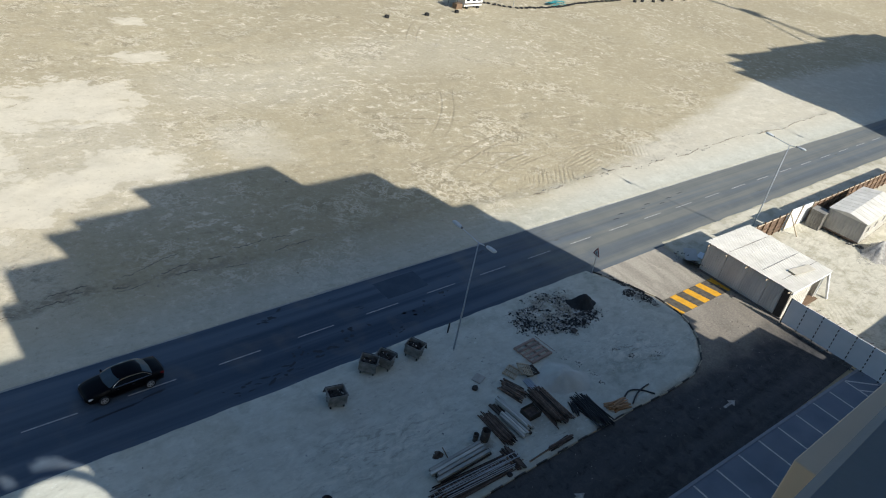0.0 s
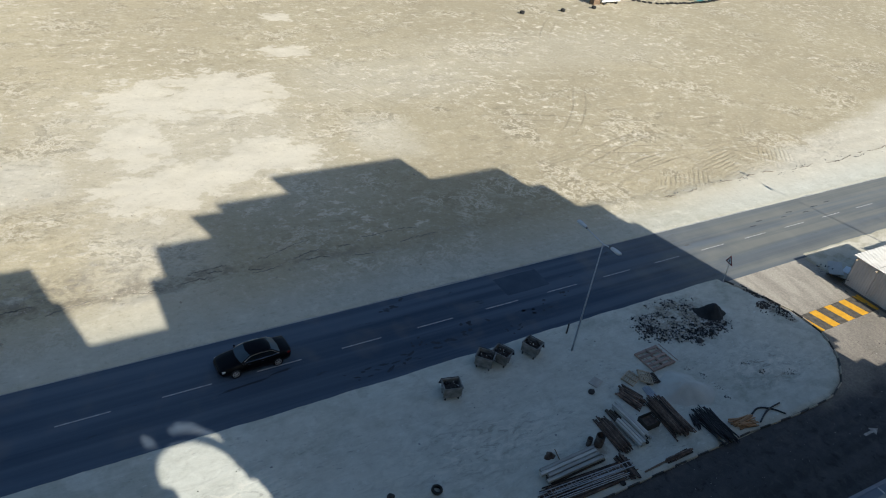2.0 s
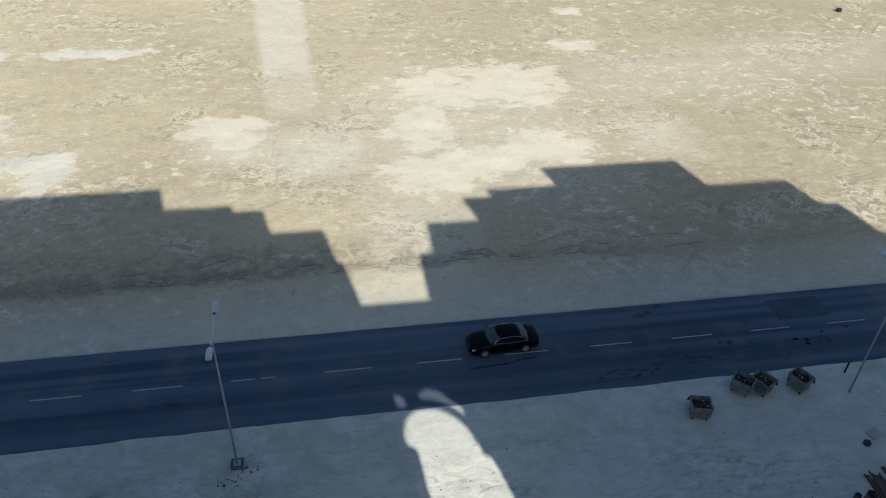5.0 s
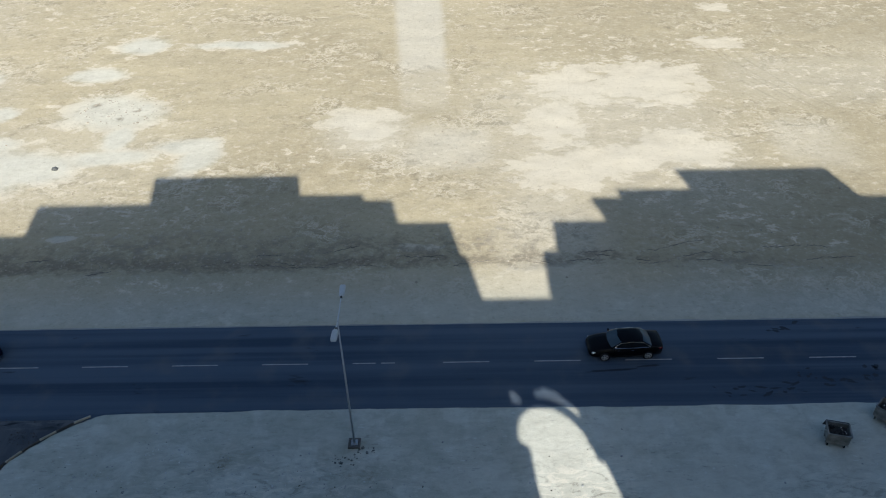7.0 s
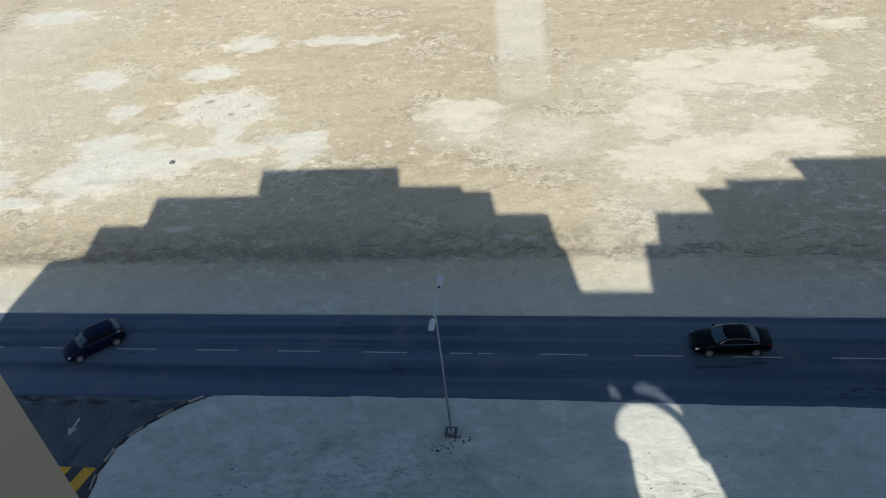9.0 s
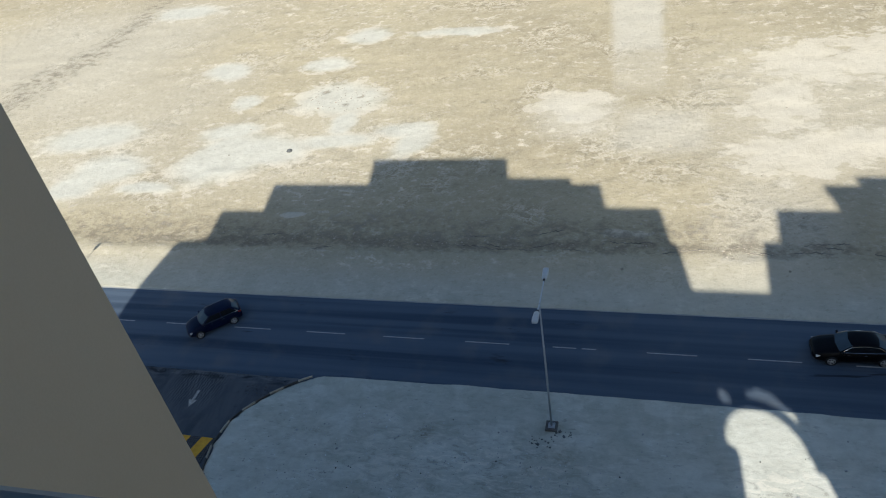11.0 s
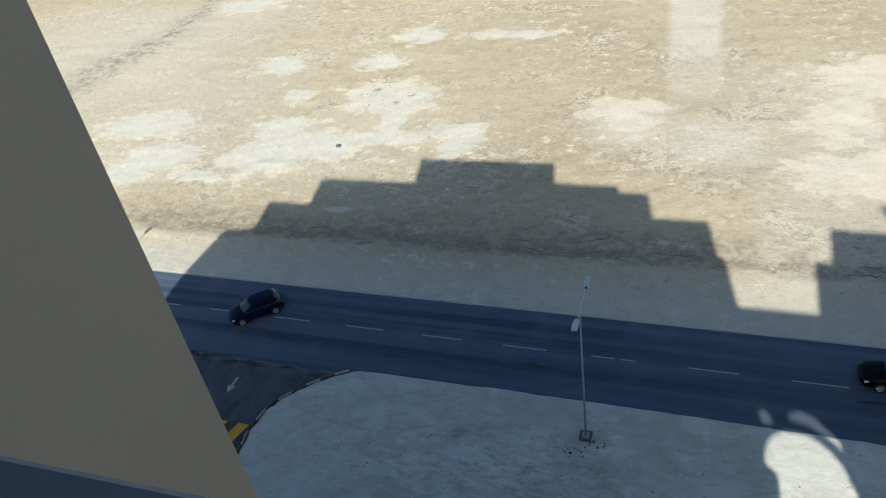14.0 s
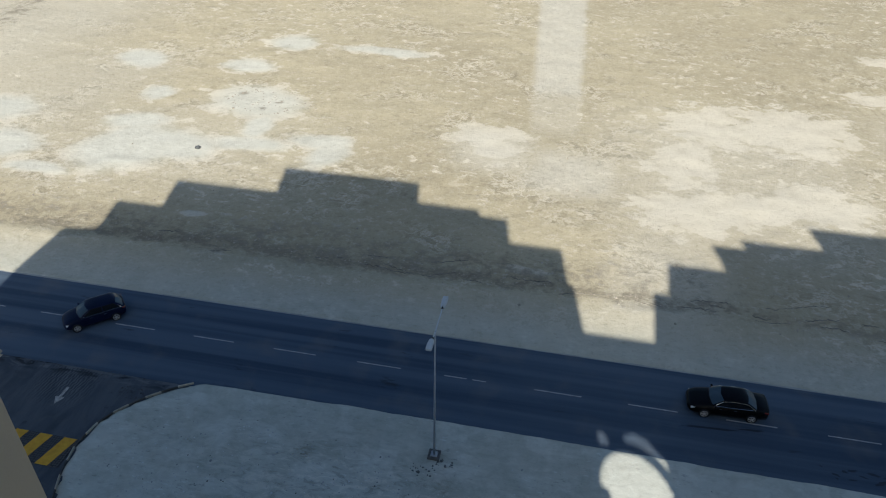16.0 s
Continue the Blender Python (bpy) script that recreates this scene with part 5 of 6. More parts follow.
def heap(name, label, x, y, rx, ry, h, mat, seed, turn=0.0, category="heap", sharp=0.12):
    """A mound on a round grid with an uneven surface."""
    bm = B()
    rows, k = 14, 36
    rs = random.Random(seed)
    ph = [rs.uniform(0, 6.28) for _ in range(4)]
    base = ground_z(x, y)
    rings = []
    for r in range(rows + 1):
        u = r / rows
        ring = []
        for i in range(k):
            a = 2 * math.pi * i / k
            wob = 1 + 0.16 * math.sin(2 * a + ph[0]) + 0.1 * math.sin(3 * a + ph[1]) + 0.06 * math.sin(7 * a + ph[2])
            px, py = rx * u * wob * math.cos(a), ry * u * wob * math.sin(a)
            z = h * (0.5 + 0.5 * math.cos(math.pi * min(1, u))) ** 1.2
            z += sharp * h * (noise.noise(Vector((px * 1.3 + seed, py * 1.3, seed))) + 0.5 * noise.noise(Vector((px * 3.5, py * 3.5 + seed, 2)))) * (1 - u ** 3)
            ring.append(bm.verts.new((px, py, z - 0.06 * u ** 4)))
            if r == 0:
                break
        rings.append(ring)
    for i in range(k):
        bm.faces.new((rings[0][0], rings[1][i], rings[1][(i + 1) % k]))
    for a, b in zip(rings[1:], rings[2:]):
        for i in range(k):
            bm.faces.new((a[i], b[i], b[(i + 1) % k], a[(i + 1) % k]))
    ob = tagged(part(name, bm, mat, smooth=True), label, category)
    ob.matrix_basis = pose(x, y, base + 0.01, 0, 0, turn)
    return ob


def chunks(name, label, spots, mat, seed, count, size, category="rubble", paved=None):
    """Many small broken lumps strewn over ellipses, one mesh."""
    rs = random.Random(seed)
    verts, faces = [], []
    for _ in range(count):
        cx, cy, rx, ry, lift = spots[rs.randrange(len(spots))]
        u, a = math.sqrt(rs.random()), rs.uniform(0, 6.2832)
        x, y = cx + rx * u * math.cos(a), cy + ry * u * math.sin(a)
        s = size * rs.uniform(0.4, 1.0) * (1.6 if rs.random() < 0.08 else 1.0)
        z = (ground_z(x, y) if paved is None else paved) + lift * (1 - u * u) + s * 0.15
        turn = Euler((rs.uniform(-0.6, 0.6), rs.uniform(-0.6, 0.6), rs.uniform(0, 6.28))).to_matrix()
        i0 = len(verts)
        for sx, sy, sz in ((1, 0.1, -0.3), (-0.2, 1, -0.4), (-1, -0.1, -0.3), (0.1, -1, -0.3), (0.5, 0.3, 0.5), (-0.4, 0.4, 0.6), (-0.3, -0.5, 0.45)):
            p = turn @ Vector((sx * s * rs.uniform(0.7, 1.2), sy * s * rs.uniform(0.6, 1.1), sz * s * rs.uniform(0.6, 1.1)))
            verts.append((x + p.x, y + p.y, z + p.z))
        for f in ((0, 1, 4), (1, 5, 4), (1, 2, 5), (2, 6, 5), (2, 3, 6), (3, 0, 6), (0, 4, 6), (4, 5, 6), (0, 3, 2, 1)):
            faces.append([i0 + j for j in f])
    me = bpy.data.meshes.new(name)
    me.from_pydata(verts, [], faces)
    me.materials.append(mat)
    return tagged(new(name, me), label, category, kind="stuff")


heap("sand_mound", "pale mound of building sand on the island", 37.6, 22.5, 2.6, 2.0, 0.75, SAND_HEAP, 5, 10, sharp=0.06)
heap("spoil_heap", "grey gravel spoil heap in the compound", 85.6, 18.4, 3.0, 2.0, 1.6, GRAVEL, 9, 30, sharp=0.16)
chunks("gravel", "loose grey gravel round the spoil heap", [(85.6, 18.4, 2.6, 1.8, 1.3), (84.5, 18.6, 3.2, 1.2, 0.0)], GRAVEL, 91, 420, 0.07, "gravel")
heap("dirt_mound", "small black heap of soil", 46.4, 28.1, 1.35, 1.3, 1.05, HEAP_BLACK, 7, 0, sharp=0.1)
rub = random.Random(77)
RUBBLE_SPOTS = []
for k in range(95):
    if k < 55:
        # a curved drift round the foot of the dark heap
        u = rub.random()
        RUBBLE_SPOTS.append((39.3 + 7.6 * u + rub.gauss(0, 0.25), 28.6 - 2.0 * math.sin(u * 2.4) + rub.gauss(0, 0.45), rub.uniform(0.15, 0.5), rub.uniform(0.1, 0.3), rub.uniform(0.0, 0.1)))
    else:
        u, a = math.sqrt(rub.random()), rub.uniform(0, 6.2832)
        RUBBLE_SPOTS.append((43.2 + 3.9 * u * math.cos(a), 28.7 + 2.2 * u * math.sin(a), rub.uniform(0.2, 0.7), rub.uniform(0.12, 0.4), rub.uniform(0.0, 0.06)))
RUBBLE_WIDE = [(x, y, rx * 2.2, ry * 2.4, lift * 0.4) for x, y, rx, ry, lift in RUBBLE_SPOTS]
chunks("rubble", "broken dark asphalt rubble strewn on the sand", RUBBLE_WIDE, GREY_CLOD, 3, 900, 0.1)
chunks("rubble", "broken dark clods of asphalt in the rubble", RUBBLE_WIDE + RUBBLE_SPOTS[:60], HEAP_BLACK, 13, 460, 0.13)
chunks("rubble", "larger slabs of broken asphalt in the rubble", RUBBLE_SPOTS[:55], SOIL_DARK, 63, 50, 0.2)
chunks("rubble", "grey crumbs of broken sand crust in the rubble", RUBBLE_WIDE, PEBBLE, 23, 900, 0.09)
chunks("rubble", "rusty scrap clods on the sand", [(46.9, 20.6, 0.6, 0.3, 0.0), (44.8, 21.5, 0.3, 0.2, 0.0), (51.6, 26.6, 0.8, 1.0, 0.02)], GREY_CLOD, 4, 60, 0.08)


# ---- wheeled waste containers ----
def waste_bin(x, y, turn, label):
    b = thing("waste_bin", label, "bin", pose(x, y, ground_z(x, y), 0, 0, turn), "waste bins beside the road")
    t = 0.03
    L, W, H0, H1 = 0.6, 0.46, 0.26, 1.1
    bm = B()

    def wall(pa, pb):
        # pa, pb: bottom and top corners, two each
        vs = [Vector(p) for p in pa + pb]
        c = Vector((0, 0, 0.7))
        inner = [v + Vector((c.x - v.x, c.y - v.y, 0)).normalized() * t for v in vs]
        o = [bm.verts.new(v) for v in vs]
        i = [bm.verts.new(v) for v in inner]
        bm.faces.new((o[0], o[1], o[2], o[3]))
        bm.faces.new((i[3], i[2], i[1], i[0]))
        bm.faces.new((o[3], o[2], i[2], i[3]))
        bm.faces.new((o[0], i[0], i[1], o[1]))
    k = 0.88
    lo = [(-L * k, -W * k, H0), (L * k, -W * k, H0), (L * k, W * k, H0), (-L * k, W * k, H0)]
    hi = [(-L, -W, H1), (L, -W, H1), (L, W, H1), (-L, W, H1)]
    for i in range(4):
        j = (i + 1) % 4
        wall([lo[i], lo[j]], [hi[j], hi[i]])
    box(bm, -L * k, L * k, -W * k, W * k, H0 - 0.03, H0)
    part("tub", bm, BIN_METAL, b, "dented dirty steel tub")
    bm = B()
    for x0, x1, y0, y1 in ((-L - 0.04, L + 0.04, -W - 0.05, -W), (-L - 0.04, L + 0.04, W, W + 0.05), (-L - 0.05, -L, -W, W), (L, L + 0.05, -W, W)):
        box(bm, x0, x1, y0, y1, H1 - 0.06, H1 + 0.02)
    part("rim", bm, BIN_METAL, b)
    lid = part("lid", box(B(), -L - 0.02, L + 0.02, 0, 0.04, -0.75, 0.0), BLACK_PLASTIC, b, "dark lid hanging open at the back", bevel=0.01)
    lid.matrix_basis = pose(0, W + 0.07, H1 + 0.02, 22, 0, 0)
    for sx in (-1, 1):
        part("trunnion", rod(B(), (sx * (L + 0.02), 0, 0.85), (sx * (L + 0.14), 0, 0.85), 0.04, 0.04, 8), STEEL, b)
        part("gusset", box(B(), sx * (L - 0.08), sx * (L + 0.02), -W * 0.9, -W * 0.8, 0.3, 1.04), BIN_METAL, b)
        for sy in (-1, 1):
            w = part("castor", rod(B(), (sx * L * 0.75 - 0.03, sy * W * 0.72, 0.11), (sx * L * 0.75 + 0.03, sy * W * 0.72, 0.11), 0.11, 0.11, 12), RUBBER, b)
            part("bracket", box(B(), sx * L * 0.75 - 0.045, sx * L * 0.75 + 0.045, sy * W * 0.72 - 0.03, sy * W * 0.72 + 0.03, 0.12, 0.27), STEEL, w)
    rs = random.Random(int(x * 10))
    bm = B()
    for _ in range(26):
        s = rs.uniform(0.07, 0.16)
        m = pose(rs.uniform(-0.4, 0.4), rs.uniform(-0.28, 0.28), rs.uniform(0.82, 1.0), rs.uniform(0, 90), rs.uniform(0, 90), rs.uniform(0, 90))
        box(bm, -s, s, -s * 0.7, s * 0.7, -s * 0.4, s * 0.4, m)
    box(bm, -L * 0.83, L * 0.83, -W * 0.82, W * 0.82, H0, 0.9)
    part("rubbish", bm, RUBBISH, b, "dark bags and scraps of rubbish")
    bm = B()
    for _ in range(4):
        s = rs.uniform(0.018, 0.036)
        box(bm, -s, s, -s, s, -s * 0.4, s * 0.4, pose(rs.uniform(-0.4, 0.4), rs.uniform(-0.25, 0.25), 1.05, rs.uniform(0, 50), rs.uniform(0, 50), rs.uniform(0, 90)))
    part("litter", bm, VAN_WHITE, b, "pale scraps of litter")
    return b


waste_bin(21.9, 28.5, -14, "grey steel wheeled waste bin half full of rubbish")
waste_bin(25.55, 30.05, -48, "grey steel wheeled waste bin full of rubbish beside another bin")
waste_bin(26.85, 29.9, -62, "grey steel wheeled waste bin pushed against another bin")
waste_bin(29.4, 29.8, -66, "grey steel wheeled waste bin with its lid hanging down")


# ---- building materials on the island ----
def bundle(name, label, category, x0, y0, x1, y1, wide, layers, piece, mat, seed, size, group="", loose=4.0, round_bar=False, up=0.0):
    """Long pieces laid side by side in layers between two ends on the ground."""
    rs = random.Random(seed)
    cx, cy = (x0 + x1) / 2, (y0 + y1) / 2
    length, ang = math.hypot(x1 - x0, y1 - y0), math.degrees(math.atan2(y1 - y0, x1 - x0))
    ob = thing(name, label, category, pose(cx, cy, max(ground_z(x0, y0), ground_z(x1, y1), ground_z(cx, cy)) + 0.02 + up, 0, 0, ang), group)
    w, h = size
    proto = None
    pitch = w * (1.12 if round_bar or layers > 1 else 1.3)
    n = max(1, int(wide / pitch))
    for lay in range(layers):
        m = n - (lay if layers > 2 else 0)
        for i in range(max(1, m)):
            yy = (i - (m - 1) / 2) * pitch + rs.uniform(-0.25, 0.25) * w
            z = lay * h * 0.98
            slip = 0.06 + 0.006 * loose
            p = pose(rs.uniform(-slip, slip) * length, yy, z, 0, rs.uniform(-0.6, 0.6) * (lay > 0), rs.uniform(-loose, loose) * 0.5)
            if proto is None:
                bm = B()
                if round_bar:
                    rod(bm, (-length / 2, 0, h / 2), (length / 2, 0, h / 2), h / 2, h / 2, 8)
                else:
                    box(bm, -length / 2, length / 2, -w / 2, w / 2, 0, h)
                proto = part(piece, bm, mat, ob)
                proto.matrix_basis = p
            else:
                girth = rs.uniform(0.72, 1.12) if loose > 3 else 1.0
                twin(proto, p @ Matrix.Diagonal((rs.uniform(0.7 if loose > 3 else 0.9, 1.02), girth, girth, 1)), ob)
    return ob


GROUP = "building materials stacked on the island"
bundle("timber_stack", "loose stack of rusty brown timber battens on sand", "timber", 33.1, 24.2, 33.6, 22.5, 1.3, 3, "batten", RUST, 1, (0.085, 0.085), GROUP, 16)
bundle("pipe_stack", "large stack of rusty scaffold tubes", "scaffold tubes", 34.65, 22.6, 34.4, 19.3, 1.65, 6, "tube", RUST, 2, (0.085, 0.085), GROUP, 6, True)
# dark layer added beneath so the gaps between the beams look shaded
bundle("plank_stack", "dark planks added under the pale beams to darken the gaps", "planks", 31.4, 23.0, 31.35, 20.0, 1.3, 1, "plank", WOOD_DARK, 31, (0.18, 0.12), GROUP, 2)
bundle("beam_stack", "long pale aluminium beams with dark gaps", "beams", 31.62, 23.15, 31.75, 20.05, 0.65, 2, "beam", ALU, 3, (0.15, 0.15), GROUP, 1, up=0.12)
bundle("beam_stack", "shorter pale aluminium beams beside longer ones", "beams", 30.98, 22.05, 31.05, 19.75, 0.75, 1, "beam", ALU, 13, (0.18, 0.18), GROUP, 1, up=0.12)
bundle("tube_stack", "stack of dark brown steel tubes beside pale beams", "scaffold tubes", 29.95, 22.65, 29.85, 19.75, 1.05, 4, "tube", RUST, 4, (0.085, 0.085), GROUP, 5, True)
bundle("prop_stack", "stack of black steel props", "props", 37.05, 20.45, 36.85, 17.7, 1.5, 4, "prop", BLACK_PLASTIC, 5, (0.08, 0.08), GROUP, 20, True)
bundle("prop_stack", "short black steel props lying beside a larger stack", "props", 36.15, 20.3, 35.8, 19.3, 0.5, 3, "prop", BLACK_PLASTIC, 15, (0.08, 0.08), GROUP, 24, True)
bundle("timber_stack", "small pile of orange sawn timber", "timber", 38.3, 18.5, 39.8, 18.3, 0.95, 4, "batten", WOOD_ORANGE, 6, (0.09, 0.08), GROUP, 30)
bundle("beam_stack", "long stack of wide pale aluminium beams beside the kerb", "beams", 23.6, 20.3, 27.95, 20.4, 1.3, 1, "beam", ALU, 7, (0.22, 0.2), GROUP, 0.8, up=0.3)
# the same added dark layer, for the shade between the wide beams
bundle("timber_stack", "dark sleepers added under the wide beams to darken the gaps", "timber", 23.7, 20.28, 27.9, 20.4, 1.25, 2, "sleeper", WOOD_DARK, 33, (0.2, 0.15), GROUP, 1)
bundle("tube_stack", "dark steel tubes under a ladder", "scaffold tubes", 22.8, 19.3, 29.1, 18.95, 1.05, 2, "tube", RUST, 8, (0.07, 0.07), GROUP, 2.5, True)
bundle("tube_stack", "pale tubes mixed among dark ones under a ladder", "scaffold tubes", 23.2, 18.95, 28.9, 18.7, 0.8, 1, "tube", STEEL, 28, (0.1, 0.055), GROUP, 2.5, True, up=0.15)
bundle("tube_stack", "loose pale steel tubes lying along the kerb", "scaffold tubes", 23.4, 18.5, 28.4, 18.45, 0.55, 2, "tube", RUST, 18, (0.07, 0.07), GROUP, 2.5, True)
bundle("plank_stack", "brown boards lying across the tube stack", "planks", 29.05, 19.7, 28.9, 17.95, 0.8, 3, "plank", RUST, 9, (0.14, 0.07), GROUP, 8)
bundle("timber_stack", "dark boards lying along the kerb", "timber", 31.7, 18.1, 33.9, 18.25, 0.5, 4, "batten", RUST, 10, (0.09, 0.06), GROUP, 12)
bundle("timber_stack", "two loose brown boards beside the kerb", "timber", 29.7, 18.15, 31.7, 18.15, 0.25, 1, "batten", WOOD_BROWN, 20, (0.1, 0.05), GROUP, 6)
bundle("tube_stack", "pale tubes laid against the pallets", "scaffold tubes", 35.05, 23.75, 34.95, 22.7, 0.75, 1, "tube", LAMP_GREY, 11, (0.1, 0.1), GROUP, 3, True)


def pallet(x, y, turn, label, sx=1.2, sy=1.0, up=0.0, tilt=0.0, mat=WOOD_PALE, n=7, bw=0.085, battens=0):
    p = thing("pallet", label, "pallet", pose(x, y, ground_z(x, y) + 0.01 + up, tilt, 0, turn), "pallets on the island")
    deck = part("deck_board", box(B(), -sx / 2, sx / 2, -bw / 2, bw / 2, 0.12, 0.142), mat, p)
    deck.matrix_basis = pose(0, -sy / 2 + bw / 2, 0)
    for k in range(1, n):
        twin(deck, pose(0.02 * math.sin(5 * k), -sy / 2 + bw / 2 + (sy - bw) * k / (n - 1), 0, 0, 0, 0.8 * math.sin(7 * k)), p)
    bearer = part("bearer", box(B(), -0.045, 0.045, -sy / 2, sy / 2, 0.022, 0.12), mat, p)
    bearer.matrix_basis = pose(-sx / 2 + 0.05, 0, 0)
    for k in (1, 2):
        twin(bearer, pose(-sx / 2 + 0.05 + (sx - 0.1) * k / 2, 0, 0), p)
    for k in range(battens):
        part("batten", box(B(), -sx * 0.3 + k * sx * 0.3, -sx * 0.3 + k * sx * 0.3 + 0.05, -sy / 2, sy / 2, 0.143, 0.165), mat, p)
    foot = part("foot_board", box(B(), -sx / 2, sx / 2, -0.05, 0.05, 0, 0.022), mat, p)
    foot.matrix_basis = pose(0, -sy / 2 + 0.05, 0)
    twin(foot, pose(0, sy / 2 - 0.05, 0), p)
    return p


pallet(37.85, 25.75, 3, "large reddish timber pallet lying on sand", 2.3, 2.0, mat=WOOD_RED, n=5, bw=0.23, battens=4)
pallet(35.6, 24.45, 62, "weathered pallet tipped on a dark one", 1.2, 1.0, 0.14, 12)
pallet(34.65, 24.85, 22, "broken weathered pallet lying on sand", 1.2, 1.0, 0.0, 6)
pallet(36.0, 24.25, -10, "dark old pallet lying under another", 1.1, 0.95, 0.0, 0, WOOD_DARK)


def crate(x, y, turn):
    c = thing("crate", "dark brown slatted timber crate", "crate", pose(x, y, ground_z(x, y) + 0.01, 0, 0, turn))
    slat = part("slat", box(B(), -0.6, 0.6, -0.01, 0.01, 0, 0.11), WOOD_DARK, c)
    slat.matrix_basis = pose(0, -0.45, 0.02)
    for s in (-0.45, 0.45):
        for z in (0.02, 0.16, 0.3, 0.44):
            twin(slat, pose(0, s, z), c)
    cross = part("end_slat", box(B(), -0.01, 0.01, -0.44, 0.44, 0, 0.11), WOOD_DARK, c)
    cross.matrix_basis = pose(-0.6, 0, 0.02)
    for s in (-0.6, 0.6):
        for z in (0.16, 0.3, 0.44):
            twin(cross, pose(s, 0, z), c)
    part("floor", box(B(), -0.59, 0.59, -0.43, 0.43, 0.0, 0.03), WOOD_DARK, c)
    part("offcut_load", box(B(), -0.5, 0.5, -0.36, 0.36, 0.03, 0.35), RUST, c, "rusty fittings inside")
    return c


crate(32.75, 21.05, 0)


def drum(x, y, r=0.29, h=0.88):
    d = thing("drum", "open rusty steel drum standing on sand", "drum", pose(x, y, ground_z(x, y)))
    bm = B()
    k = 24
    prof = [(r * 0.97, 0), (r, 0.02), (r, 0.28), (r + 0.012, 0.3), (r, 0.32), (r, 0.58), (r + 0.012, 0.6), (r, 0.62), (r, h - 0.02), (r * 1.02, h), (r * 0.95, h), (r * 0.94, 0.3)]
    loft(bm, [[(q * math.cos(2 * math.pi * i / k), q * math.sin(2 * math.pi * i / k), z) for i in range(k)] for q, z in prof])
    part("shell", bm, DRUM_STEEL, d, smooth=False)
    part("rubbish", rod(B(), (0, 0, 0.3), (0, 0, 0.5), r * 0.9, r * 0.88, 16), RUBBISH, d, "dark waste inside")
    return d


drum(28.45, 21.05)
drum(27.85, 21.3, 0.17, 0.45)


def tyre(r):
    bm = B()
    k = 16
    prof = [(r * 0.6, -0.09), (r * 0.85, -0.11), (r, -0.07), (r, 0.07), (r * 0.85, 0.11), (r * 0.6, 0.09)]
    rings = [[(q * math.cos(2 * math.pi * i / k), q * math.sin(2 * math.pi * i / k), z + 0.11) for q, z in prof] for i in range(k)]
    made = [[bm.verts.new(p) for p in ring] for ring in rings]
    for a, b in zip(made, made[1:] + made[:1]):
        for i in range(6):
            bm.faces.new((a[i], a[(i + 1) % 6], b[(i + 1) % 6], b[i]))
    return bm


def boulder(x, y, s, mat, seed, label, name="stone"):
    bm = B()
    bmesh.ops.create_icosphere(bm, subdivisions=2, radius=s)
    for v in bm.verts:
        n = noise.noise(v.co * (1.6 / s) + Vector((seed, 0, 0)))
        v.co = v.co * (1 + 0.35 * n)
        v.co.z *= 0.65
    o = tagged(part(name, bm, mat), label, "stone")
    o.matrix_basis = pose(x, y, ground_z(x, y) + s * 0.3, 0, 0, seed * 40)
    return o


def small_tyre(x, y, label):
    o = tagged(part("tyre", tyre(0.33), RUBBER), label, "tyre")
    o.matrix_basis = pose(x, y, ground_z(x, y) + 0.01, 4, 0, 20)


boulder(27.9, 18.1, 0.2, RUBBISH, 15, "small dark bundle lying beside the kerb", "rag_bundle")
small_tyre(17.34, 22.27, "small worn tyre lying on the island sand")
boulder(14.75, 22.98, 0.22, SOIL_DARK, 11, "dark lump lying on the island sand")


def ladder():
    l = thing("ladder", "long grey steel ladder lying on the tube stack", "ladder", pose(26.0, 19.1, ground_z(26, 19.1) + 0.22, 0, 0, -3.4))
    rail = part("stile", box(B(), -3.4, 3.4, -0.02, 0.02, 0, 0.06), STEEL, l)
    rail.matrix_basis = pose(0, -0.2, 0)
    twin(rail, pose(0, 0.2, 0), l)
    rung = part("rung", rod(B(), (0, -0.2, 0.04), (0, 0.2, 0.04), 0.016, 0.016, 6), STEEL, l)
    rung.matrix_basis = pose(-3.25, 0, 0)
    for k in range(1, 23):
        twin(rung, pose(-3.25 + 0.295 * k, 0, 0), l)
    support = part("bearer", box(B(), -0.05, 0.05, -0.4, 0.4, -0.21, 0.0), WOOD_BROWN, l)
    support.matrix_basis = pose(-2.6, 0, 0)
    twin(support, pose(2.6, 0, 0), l)
    return l


ladder()


def hose(points, label):
    """A bent black pipe on the ground."""
    cu = bpy.data.curves.new("hose", "CURVE")
    cu.dimensions, cu.bevel_depth, cu.bevel_resolution, cu.resolution_u = "3D", 0.06, 2, 10
    sp = cu.splines.new("BEZIER")
    sp.bezier_points.add(len(points) - 1)
    for b, (x, y) in zip(sp.bezier_points, points):
        b.co = (x, y, ground_z(x, y) + 0.07)
        b.handle_left_type = b.handle_right_type = "AUTO"
    cu.materials.append(BLACK_PLASTIC)
    return tagged(new("hose", cu), label, "hose")


hose([(40.4, 18.75), (41.3, 18.95), (42.1, 18.55), (42.8, 17.75)], "bent black plastic pipe lying on sand")
hose([(40.35, 17.95), (41.0, 18.25), (41.9, 18.55), (43.2, 18.65)], "bent black plastic pipe crossing another")


def litter_stick(x, y, turn, length, mat, label):
    o = tagged(part("pole_offcut", rod(B(), (-length / 2, 0, 0.03), (length / 2, 0, 0.03), 0.03, 0.03, 6), mat), label, "offcut")
    o.matrix_basis = pose(x, y, ground_z(x, y) + 0.01, 0, 0, turn)
    return o


